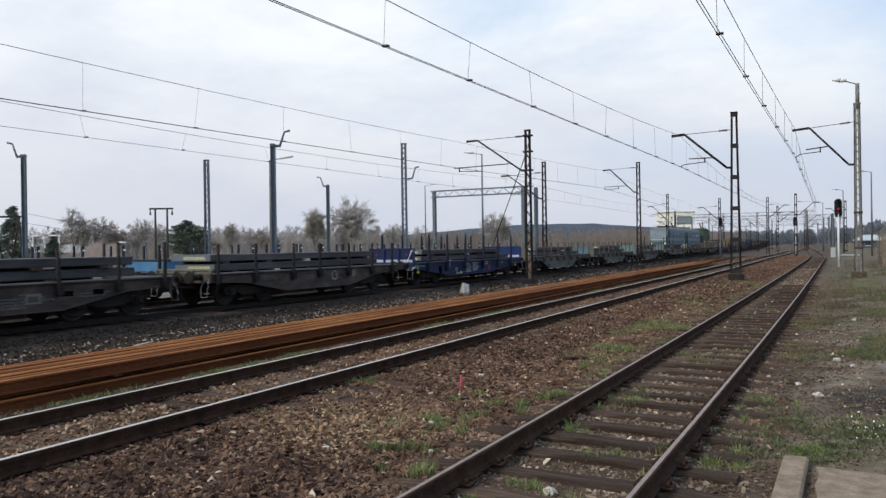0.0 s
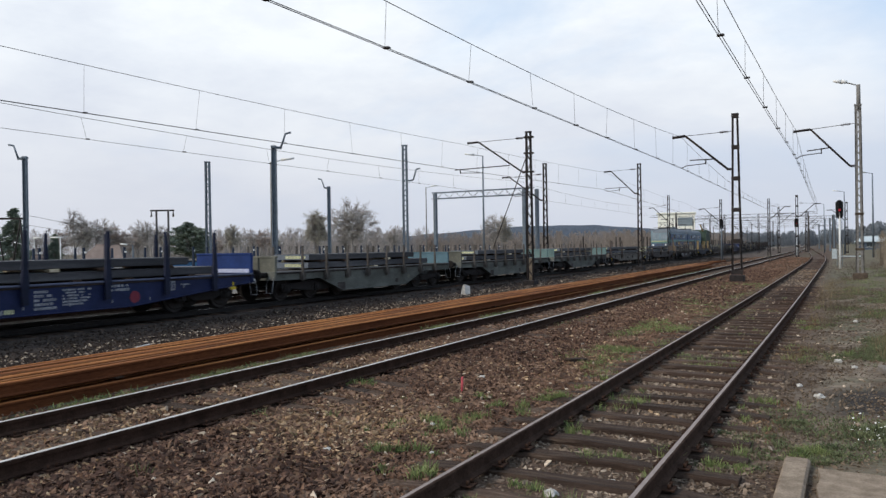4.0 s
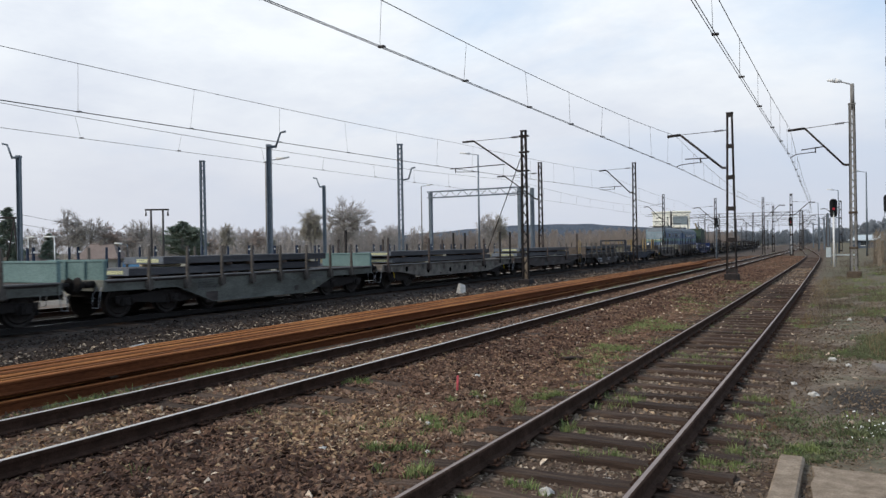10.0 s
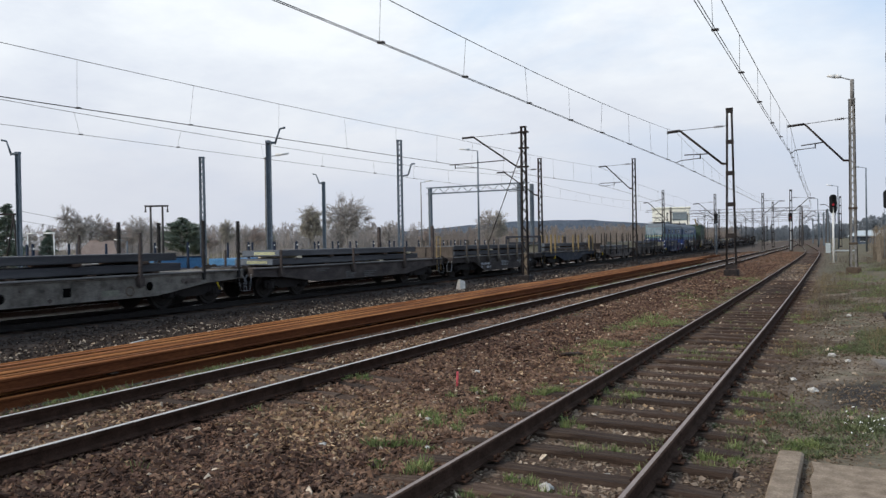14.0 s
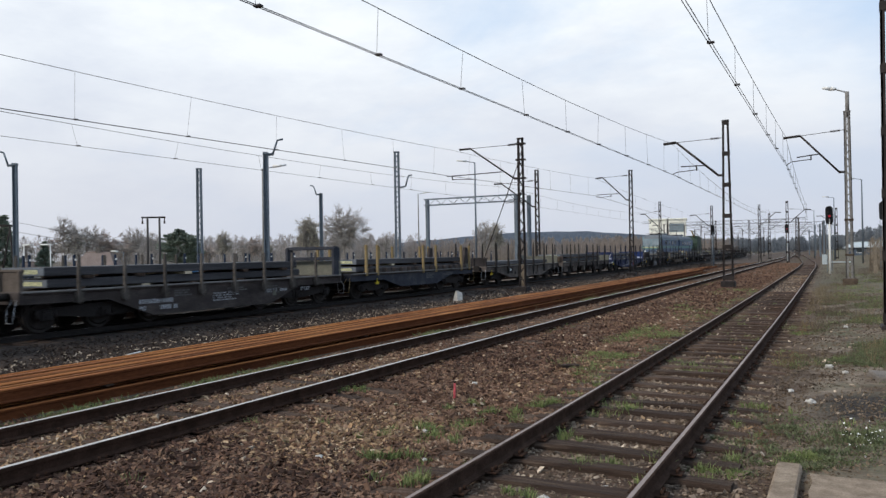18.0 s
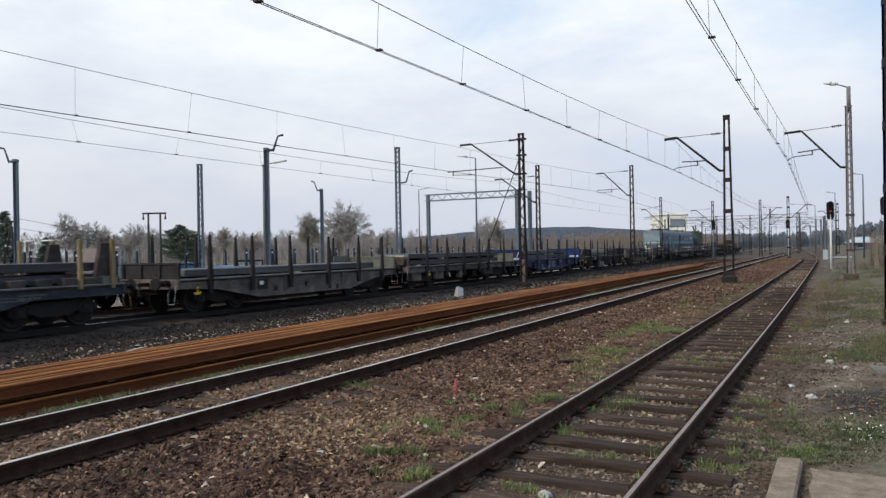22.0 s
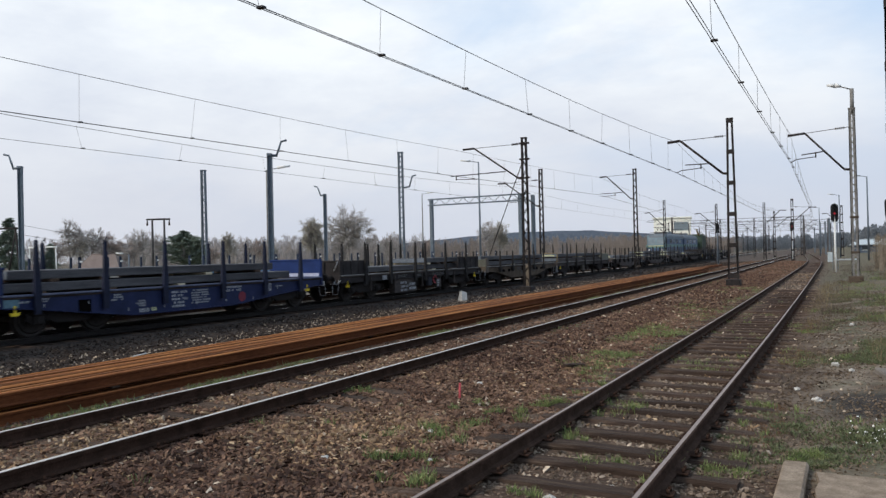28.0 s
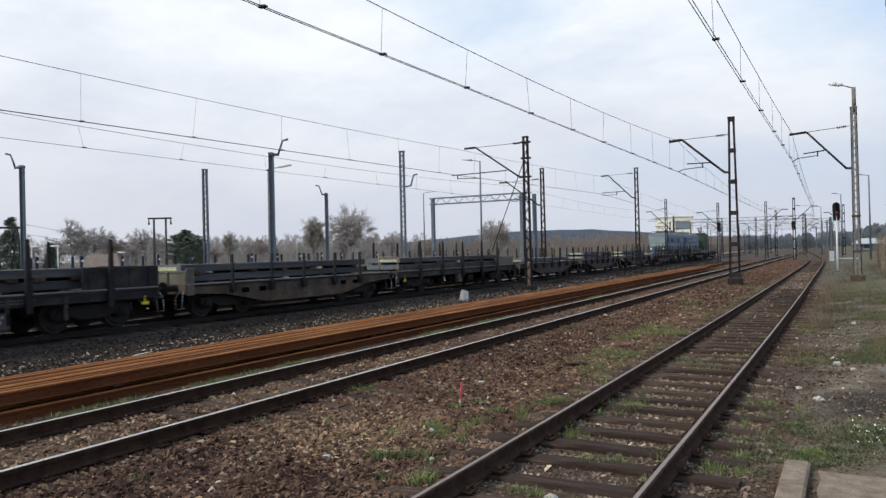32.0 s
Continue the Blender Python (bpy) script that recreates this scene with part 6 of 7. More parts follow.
M_MASTFAR = mat("dull_far_mast_steel", [(0.050, 0.046, 0.046), (0.095, 0.088, 0.086)], 3, 30, 0.8, 0.1, 0.1, 0.1)
# ---- yard beyond the goods line ----
M_LIGHTBLUE = mat("light_blue_paint", [(0.055, 0.16, 0.30), (0.09, 0.22, 0.38)], 2, 26, 0.6, 0, 0.1)
for k, (ya, yb) in enumerate(((8.6, 21.4), (22.8, 36.0), (37.4, 50.4))):
    w = wagon(yb - ya, M_DULLBLUE, "parked dull blue stake wagon on the rear loop", "flat", 0.5, stakes=8, stake_h=0.98, stake_mat=M_DULLBLUE)
    tagged(w, category="wagon", group="parked wagons")
    w.matrix_basis = pose(line_u((ya + yb) / 2), (ya + yb) / 2, -0.15)
    cap = Geo().cbox(-0.03, -0.03, 2.0, 0.03, 0.03, 2.06, 0.01).mesh("stake_mark", M_WHITE)
    for i in range(8):
        part("stake_mark", cap, None, w, "pale mark on a stake", at=pose(1.40, -(yb - ya) / 2 + 0.95 + (yb - ya - 1.9) * i / 7, -0.08))
crate = thing("blue_crate", "light blue sheet-metal box standing on a parked wagon", "box", pose(-23.3, 20.4, 0.95))
part("body", Geo().cbox(-1.1, -1.0, 0, 1.1, 1.0, 0.42, 0.02), M_LIGHTBLUE, crate)
part("lid", Geo().cbox(-1.14, -1.04, 0.42, 1.14, 1.04, 0.47, 0.01), M_DULLBLUE, crate)
crate2 = thing("pump_unit", "light blue machine with a dark frame on a parked wagon", "machine", pose(-23.3, 24.6, 0.95))
part("base", Geo().cbox(-0.9, -0.9, 0, 0.9, 0.9, 0.3, 0.02), M_LIGHTBLUE, crate2)
part("frame", Geo().tube((0.8, -0.8, 0.3), (0.8, -0.8, 0.5), 0.04).tube((0.8, 0.8, 0.3), (0.8, 0.8, 0.5), 0.04).tube((0.8, -0.8, 0.5), (0.8, 0.8, 0.5), 0.04), M_BLACK, crate2)


def gooseneck(parent, H, side, m):
    g = Geo()
    g.cbox(-0.16, -0.16, H - 0.05, 0.16, 0.16, H + 0.12, 0.02)
    pts = [(0, H), (side * 0.45, H + 0.0), (side * 0.75, H + 0.85), (side * 1.1, H + 0.95)]
    for (a, b), (c, d) in zip(pts, pts[1:]):
        g.tube((a, 0, b), (c, 0, d), 0.06, n=8)
        g.tube((a, 0, b - 0.12 if b == H else b), (c, 0, d - 0.05), 0.04, n=6)
    part("top_bracket", g, m, parent)


def steel_post(x, y, H, side=0, width=0.30, twin=False, label="galvanised steel line post without wires"):
    t = thing("steel_mast", label, "mast", pose(x, y, ground_z(x, y), 0, 0, 28), "new steel masts")
    if twin:
        lattice(t, H, 0.36, 0.32, 0.30, M_MASTGREY, True, 0.34, flange=0.115)
    for dx in (() if twin else (0,)):
        g = Geo()
        w = width / 2
        for xx in (-w, w):
            g.cbox(xx - 0.022, -w, 0, xx + 0.022, w, H, 0.005)
        g.cbox(-w, 0.01, 0, w, 0.04, H, 0.005)
        part("post", g, M_MASTGREY, t)
    part("footing", Geo().cbox(-0.5, -0.5, -0.6, 0.5, 0.5, 0.2, 0.04), M_CONCRETE, t)
    if side:
        gooseneck(t, H, side, M_MASTGREY)
    return t


steel_post(-48.8, 30.7, 9.0, -1, 0.24)
steel_post(-31.6, 36.2, 8.9, 1, 0.26)
steel_post(-24.9, 41.2, 8.9, 0, 0.28, True, "galvanised laced steel line post without wires")
g = Geo().tube((0.2, 0, 6.6), (0.55, 0, 6.65), 0.05).tube((0.55, 0, 6.65), (0.75, 0, 7.35), 0.05).tube((0.75, 0, 7.35), (1.0, 0, 7.4), 0.05)
part("side_bracket", g, M_MASTGREY, bpy.data.objects["steel_mast.002"])
steel_post(-46.7, 61.9, 8.9, -1, 0.3)
t = thing("lattice_mast", "galvanised laced lattice mast without wires", "mast", pose(-39.9, 38.6, -0.6, 0, 0, 28))
lattice(t, 8.8, 0.38, 0.30, 0.3, M_MASTGREY, True, 0.45)
footing(t, 0.5, 0.2, 0.8, M_CONCRETE)

# portal over the loop lines
t = thing("portal_gantry", "galvanised steel portal gantry spanning the loop lines", "gantry")
for (x, y) in ((-41.8, 76.0), (-30.4, 75.6), (-29.6, 77.4)):
    part("post", Geo().cbox(x - 0.19, y - 0.19, -0.8, x + 0.19, y + 0.19, 8.2, 0.02), M_MASTGREY, t)
for z in (7.55, 8.25):
    for y in (75.5, 76.2):
        part("beam_chord", Geo().cbox(-42.0, y - 0.05, z - 0.05, -29.4, y + 0.05, z + 0.05, 0.01), M_MASTGREY, t)
for i in range(16):
    x0 = -42 + 12.4 * i / 16
    part("beam_lacing", Geo().tube((x0, 75.5, 7.55 if i % 2 else 8.25), (x0 + 12.4 / 16, 75.5, 8.25 if i % 2 else 7.55), 0.035, n=5), M_MASTGREY, t)


def street_lamp(x, y, H, side, label="tall thin grey lamp post with a single pale head", arm=0.9):
    t = thing("street_lamp", label, "street lamp", pose(x, y, ground_z(x, y), 0, 0, 20), "lamp posts")
    part("pole", Geo().tube((0, 0, 0), (0, 0, H), 0.11, 0.06, n=10), M_MASTCON if side > 0 else M_MASTGREY, t)
    part("arm", Geo().tube((0, 0, H - 0.03), (side * arm, 0, H + 0.12), 0.03, n=6), M_MASTGREY, t)
    part("head", Geo().tube((side * arm * 0.8, 0, H + 0.12), (side * (arm + 0.7), 0, H + 0.2), 0.10, 0.06, n=8), M_WHITE, t)


street_lamp(-27.5, 58.8, 10.3, -1)
street_lamp(-48.6, 85.8, 10.6, 1)
street_lamp(3.4, 92.9, 9.2, -1)
street_lamp(0.9, 124.7, 9.4, -1)
street_lamp(-2.3, 160, 9.4, -1)
street_lamp(-33, 37.5, 8.2, 1)
street_lamp(-72, 58, 3.4, -1)

t = thing("garden_frame", "white tubular frame standing in the gardens", "frame", pose(-78.8, 52.0, -0.8, 0, 0, 2))
for x in (-2.3, 2.3):
    part("leg", Geo().tube((x, 0, 0), (x * 0.97, 0, 4.42), 0.06, n=8), M_WHITE, t)
part("crossbar", Geo().tube((-2.4, 0, 4.42), (-1.0, 0, 4.44), 0.08, n=8), M_WHITE, t)
part("crossbar", Geo().tube((0.6, 0, 4.42), (2.4, 0, 4.40), 0.08, n=8), M_WHITE, t)

# twin wooden pole with a cross bar
t = thing("twin_pole", "weathered twin wooden pole with a cross bar and insulators", "utility pole", pose(-66, 57.1, -0.8, 0, 0, 30))
for x in (-0.65, 0.65):
    part("pole", Geo().tube((x, 0, 0), (x, 0, 7.2), 0.15, 0.11, n=8), M_MASTFAR, t)
part("cross_bar", Geo().cbox(-1.3, -0.08, 7.1, 1.3, 0.08, 7.28, 0.01), M_MASTDARK, t)
for x in (-1.2, 1.2):
    part("insulator", Geo().tube((x, 0, 7.1), (x, 0, 6.5), 0.04, 0.12, n=8), M_INSUL, t)
t = thing("frame_pole", "dark A-frame pole carrying lines", "utility pole", pose(-72, 43.5, -0.8, 0, 0, 34))
for x in (-1.1, 1.1):
    part("leg", Geo().tube((x * 1.5, 0, 0), (x, 0, 6.1), 0.12, 0.09, n=8), M_MASTDARK, t)
    part("brace", Geo().tube((x * 1.05, 0, 6.0), (x * 0.2, 0, 0.5), 0.07, n=6), M_MASTDARK, t)
part("cross_bar", Geo().cbox(-1.9, -0.08, 6.0, 1.9, 0.08, 6.2, 0.01), M_MASTDARK, t)
for z in (6.0, 5.0):
    tagged(part("power_line", Geo().tube((-72, 43.5, z), (-96, 82, z - 2.4), 0.02, n=5), M_WIRE, None), "thin dark power line running to the trees", "cable")


# ---- signals and far line equipment ----
def signal(x, y, H, lit, white=True, back=False):
    z = ground_z(x, y)
    t = thing("rail_signal", "black colour-light signal showing red on a pale post" if lit else "dark colour-light signal seen from behind on a post", "signal", pose(x, y, z, 0, 0, 8), "line signals")
    part("post", Geo().tube((0, 0, -0.3), (0, 0, H - 1.0), 0.07, n=10), M_WHITE if white else M_MASTGREY, t)
    g = Geo()
    out = [(0.25 * math.cos(a) * 1.0, (0.42 if math.sin(a) > 0 else -0.42) + 0.25 * math.sin(a) + H - 0.75) for a in (math.pi * 2 * i / 20 for i in range(20))]
    g.prism(out, "y", -0.06, 0.06)
    part("head", g, M_BLACK, t)
    part("case", Geo().cbox(-0.13, 0.06, H - 1.3, 0.13, 0.25, H - 0.2, 0.02), M_BLACK, t)
    for i in range(4):
        zz = H - 0.25 - i * 0.28
        part("hood", Geo().tube((0, -0.06, zz), (0, -0.2, zz), 0.095, 0.10, n=10, caps=False), M_BLACK, t)
        if lit and i == 2:
            part("lamp", Geo().tube((0, -0.064, zz), (0, -0.075, zz), 0.085, n=12), M_RED, t, "lit red lens")
    g = Geo()
    for i in range(int((H - 1.4) / 0.3)):
        g.tube((-0.18, 0.1, 0.4 + i * 0.3), (0.18, 0.1, 0.4 + i * 0.3), 0.012, n=5)
    for x in (-0.18, 0.18):
        g.tube((x, 0.1, 0.2), (x, 0.1, H - 1.2), 0.016, n=5)
    part("ladder", g, M_MASTGREY, t)
    part("footing", Geo().cbox(-0.3, -0.3, -0.4, 0.3, 0.3, 0.06, 0.03), M_CONCRETE, t)


signal(0.12, 60.5, 5.1, True)
signal(3.50, 60.5, 5.05, False)
signal(-5.2, 116, 5.6, True)
signal(-13.8, 105, 5.7, False, False)


M_CABINET = mat("pale_blue_grey_cabinet_paint", [(0.34, 0.39, 0.41), (0.47, 0.52, 0.54)], 3, 30, 0.6, 0, 0.1)


def arm_of(side, zc=5.7):
    return (zc - 0.1, (side * 2.2, zc + 1.6), (side * 2.9, zc + 1.55), zc + 1.75, ((side * 0.9, zc + 0.55), (side * 2.2, zc + 0.5)), (side * 2.6, zc + 0.2))


for (x, y, side, zig) in ((-14.6, 110.5, -1, True), (-4.9, 111.5, 1, False), (-9.0, 119, 1, True), (-5.4, 172, 1, False), (-14.6, 172, -1, True), (-21.5, 172, -1, True), (1.4, 140, -1, False),
                          (-5.2, 205, 1, False), (-14.4, 205, -1, True), (-21.6, 215, -1, True), (-28, 150, -1, True), (-28, 200, -1, True), (-5.2, 240, 1, False), (-14.6, 240, -1, False), (2, 205, -1, True),
                          (-21.6, 260, -1, False), (-5.0, 310, 1, False), (-14.6, 310, -1, False), (-30, 260, -1, False), (1.5, 270, -1, False), (-34, 180, -1, False), (-26, 320, -1, False), (-9.5, 150, 1, False)):
    xx = x + bend(y)
    mast(xx, y, 8.5, ground_z(xx, y), "dark lattice mast with a bracket arm far down the line", 0.42, 0.28, zig=zig, step=0.9 if zig else 1.4, arms=[arm_of(side)])
for (y, xa, xb, z) in ((160, -30, -4.6, 7.0), (190, -31, 0, 7.2), (226, -33, 1.5, 7.2), (285, -36, 3, 7.3)):
    t = thing("cross_beam", "dark lattice cross beam spanning the far lines on two posts", "gantry", pose(bend(y), y, 0))
    for zz in (z, z + 0.6):
        part("beam_chord", Geo().cbox(xa, -0.06, zz - 0.035, xb, 0.06, zz + 0.035, 0.01), M_MASTFAR, t)
    n = int((xb - xa) / 1.1)
    g = Geo()
    for i in range(n):
        a = xa + (xb - xa) * i / n
        b = xa + (xb - xa) * (i + 1) / n
        g.tube((a, 0, z + (0.6 if i % 2 else 0)), (b, 0, z + (0 if i % 2 else 0.6)), 0.02, n=4)
    tagged(part("beam_lacing", g, M_MASTFAR, t), kind="stuff")
    for x in (xa + 0.2, xb - 0.2):
        part("post", Geo().cbox(x - 0.11, -0.11, -1.2, x + 0.11, 0.11, z + 0.7, 0.02), M_MASTFAR, t)
# pale poles along the right of the far line, white cabinets
for (x, y, H) in ((-0.6, 150, 7), (-1.4, 170, 7), (-2.6, 190, 7.4), (-4.5, 225, 7)):
    t = thing("grey_post", "plain grey steel post beside the far siding", "post", pose(x, y, ground_z(x, y)), "grey posts")
    part("post", Geo().cbox(-0.16, -0.16, 0, 0.16, 0.16, H, 0.03), M_MASTGREY, t)
    part("footing", Geo().cbox(-0.4, -0.4, -0.5, 0.4, 0.4, 0.15, 0.03), M_CONCRETE, t)
for (x, y, a, b, h) in ((-0.35, 96, 0.28, 0.3, 1.25), (1.2, 99, 1.2, 0.4, 0.3)):
    t = thing("trackside_cabinet", "pale trackside equipment cabinet on a concrete foot", "cabinet", pose(x, y, ground_z(x, y)), "cabinets")
    part("body", Geo().cbox(-a, -b, 0.1, a, b, h, 0.02), M_CABINET, t)
    part("roof", Geo().cbox(-a - 0.05, -b - 0.05, h, a + 0.05, b + 0.05, h + 0.06, 0.02), M_CONCRETE, t)
    part("foot", Geo().cbox(-a, -b, -0.3, a, b, 0.1, 0.02), M_CONCDARK, t)


# ---- parked locomotive, crane, signal building ----
M_LOCO_BLUE = mat("locomotive_blue_paint", [(0.050, 0.078, 0.135), (0.080, 0.115, 0.185)], 1, 20, 0.5, 0, 0.05)
M_LOCO_TEAL = mat("locomotive_teal_band", [(0.10, 0.19, 0.17), (0.15, 0.25, 0.22)], 1, 20, 0.5, 0, 0.05)
M_LOCO_PALE = mat("locomotive_pale_green_cab", [(0.10, 0.155, 0.185), (0.17, 0.225, 0.245)], 1, 20, 0.5, 0, 0.05)
M_LOCO_ROOF = mat("locomotive_roof_grey", [(0.10, 0.115, 0.13), (0.17, 0.185, 0.20)], 1, 20, 0.7, 0, 0.1)
M_GLASS = mat("dark_window_glass", [(0.02, 0.025, 0.03), (0.04, 0.05, 0.055)], 1, 8, 0.1, 0, 0, spec=0.8)
# Window glass with the sky's reflection painted into its pale base colour.
M_SKYGLASS = mat("sky_reflecting_pale_glass", [(0.13, 0.165, 0.18), (0.20, 0.24, 0.26)], 1, 8, 0.1, 0, 0, spec=0.8)
M_CREAM = mat("cream_render", [(0.78, 0.77, 0.67), (0.87, 0.86, 0.77)], 0.5, 12, 0.9, 0, 0.1)
M_GREEN = mat("dark_green_machine_paint", [(0.018, 0.032, 0.023), (0.040, 0.062, 0.042)], 1, 16, 0.6, 0, 0.1)


def loco(y):
    t = thing("electric_locomotive", "parked blue and teal two-section electric locomotive", "locomotive", pose(line_u(y) - 0.45, y, -0.1, 0, 0, 0) @ Matrix.Diagonal((1, 1, 1.1, 1)))
    for k in (0, 1):
        a, b = (0, 14.2) if k == 0 else (14.7, 28.9)
        part("body", Geo().prism([(-1.5, 1.1), (1.5, 1.1), (1.5, 3.25), (-1.5, 3.25)], "y", a + 0.9, b), M_LOCO_BLUE, t)
        part("eave_strip", Geo().cbox(1.49, a + 0.9, 3.16, 1.53, b, 3.26, 0.01), M_LOCO_PALE, t)
        for q in (0.9, b - a - 0.2):
            part("roof_rail", Geo().tube((-1.0, a + q, 4.05), (1.0, a + q, 4.05), 0.03, n=6), M_MASTDARK, t)
        for q in (5.5, 10.2):
            part("roof_insulator", Geo().tube((0.2, a + q, 3.95), (0.2, a + q, 4.35), 0.09, 0.05, n=8), M_INSUL, t)
        part("roof", Geo().prism([(1.5, 3.25), (1.44, 3.48), (1.28, 3.68), (1.0, 3.84), (0.6, 3.93), (-0.6, 3.93), (-1.0, 3.84), (-1.28, 3.68), (-1.44, 3.48), (-1.5, 3.25)], "y", a + (1.15 if k == 0 else 0.3), b), M_LOCO_ROOF, t)
        part("band", Geo().cbox(-1.515, a + 0.3, 2.0, 1.515, b - 0.1, 2.35, 0.01), M_LOCO_TEAL, t)
        part("underframe", Geo().cbox(-1.4, a + 0.2, 0.6, 1.4, b, 1.1, 0.03), M_BOGIE, t)
        for q in (a + 3.2, b - 3.2):
            g = Geo().cbox(-1.15, q - 1.9, 0.35, 1.15, q + 1.9, 0.85, 0.05)
            bg = part("bogie", g, M_BOGIE, t)
            for w in (-1.5, 1.5):
                part("wheelset", Geo().tube((-0.82, q + w, 0.6), (0.82, q + w, 0.6), 0.6, n=16), M_TREAD, bg)
        for i in range(4):
            part("side_window", Geo().cbox(1.495, a + 3.0 + i * 2.6, 2.55, 1.52, a + 4.5 + i * 2.6, 3.08, 0.01), M_SKYGLASS if i % 2 else M_GLASS, t)
        g = Geo()
        c = a + 3.4
        for s in (-0.6, 0.6):
            g.tube((s, c - 0.9, 4.05), (s * 0.8, c + 0.7, 4.5), 0.03, n=6).tube((s * 0.8, c + 0.7, 4.5), (s, c - 0.4, 4.75), 0.025, n=6)
        g.tube((-0.9, c - 0.4, 4.77), (0.9, c - 0.4, 4.77), 0.04, n=6)
        g.cbox(-0.7, c - 1.0, 3.95, 0.7, c + 0.9, 4.06, 0.02)
        part("pantograph", g, M_MASTDARK, t)
        part("roof_box", Geo().cbox(-0.6, a + 7, 3.95, 0.6, a + 9.5, 4.2, 0.04), M_LOCO_ROOF, t)
    # cab front, raked above the waist, with a pale lower half and dark brow
    prof = [(0.0, 1.1), (0.0, 2.25), (0.35, 3.3), (0.6, 3.62), (1.2, 3.66), (1.2, 1.1)]
    g = Geo()
    vs = [(s * (1.16 + 0.32 * min(1.0, yy / 0.55 + (0.0 if z < 3 else -0.2))), yy, z) for s in (-1, 1) for yy, z in prof]
    g.add(vs, [(i, (i + 1) % 6, 6 + (i + 1) % 6, 6 + i) for i in range(6)] + [tuple(range(6)), tuple(range(6, 12))])
    part("cab_front", g, M_LOCO_PALE, t)
    part("front_stripe", Geo().cbox(-1.17, -0.035, 2.12, 1.17, 0.06, 2.22, 0.01), M_YELLOWMARK, t, "yellow-green stripe")
    part("brow", Geo().prism([(0.34, 3.28), (0.52, 3.56), (0.85, 3.78), (1.3, 3.90), (2.0, 3.90), (2.0, 3.62), (0.62, 3.55)], "x", -1.12, 1.12), M_LOCO_ROOF, t)
    part("front_band", Geo().cbox(-1.18, -0.02, 1.9, 1.18, 0.1, 2.12, 0.02), M_LOCO_TEAL, t)
    part("front_skirt", Geo().cbox(-1.18, -0.03, 1.12, 1.18, 0.1, 1.88, 0.02), M_LOCO_BLUE, t)
    part("side_window", Geo().cbox(1.46, 0.55, 2.5, 1.49, 1.5, 3.2, 0.01), M_GLASS, t)
    for x in (-0.68, 0.68):
        part("windscreen", Geo().add([(x - 0.52, 0.02, 2.45), (x + 0.52, 0.02, 2.45), (x + 0.52, 0.27, 3.15), (x - 0.52, 0.27, 3.15), (x - 0.52, 0.10, 2.45), (x + 0.52, 0.10, 2.45), (x + 0.52, 0.35, 3.15), (x - 0.52, 0.35, 3.15)], [(0, 1, 2, 3), (4, 7, 6, 5), (0, 4, 5, 1), (1, 5, 6, 2), (2, 6, 7, 3), (3, 7, 4, 0)]), M_SKYGLASS, t)
        part("headlight", Geo().tube((x * 1.4, -0.10, 1.65), (x * 1.4, 0.05, 1.65), 0.15, n=12), M_WHITE, t)
    part("buffer_beam", Geo().cbox(-1.45, -0.15, 0.75, 1.45, 0.1, 1.15, 0.03), M_BOGIE, t)


loco(113.4)
t = thing("rail_crane", "dark green rail crane with yellow cab behind the locomotive", "crane", pose(line_u(147) + 0.3, 147, -0.15))
part("chassis", Geo().cbox(-1.4, -4, 0.7, 1.4, 5, 1.2, 0.05), M_GREEN, t)
part("housing", Geo().prism([(-2, 1.2), (3.2, 1.2), (3.2, 3.0), (2.2, 4.3), (-1.0, 4.6), (-2, 3.2)], "x", -1.3, 1.3), M_GREEN, t)
part("cab", Geo().cbox(-1.2, -3.4, 1.2, 0.4, -2.0, 3.4, 0.05), M_CREAM, t)
part("boom", Geo().tube((0.6, 3.0, 2.6), (0.6, -3.5, 5.4), 0.22, 0.14, n=6), M_YSTAKE, t)
part("wheels", Geo().tube((-0.8, -2.5, 0.5), (0.8, -2.5, 0.5), 0.5, n=14).tube((-0.8, 3.5, 0.5), (0.8, 3.5, 0.5), 0.5, n=14), M_BOGIE, t)


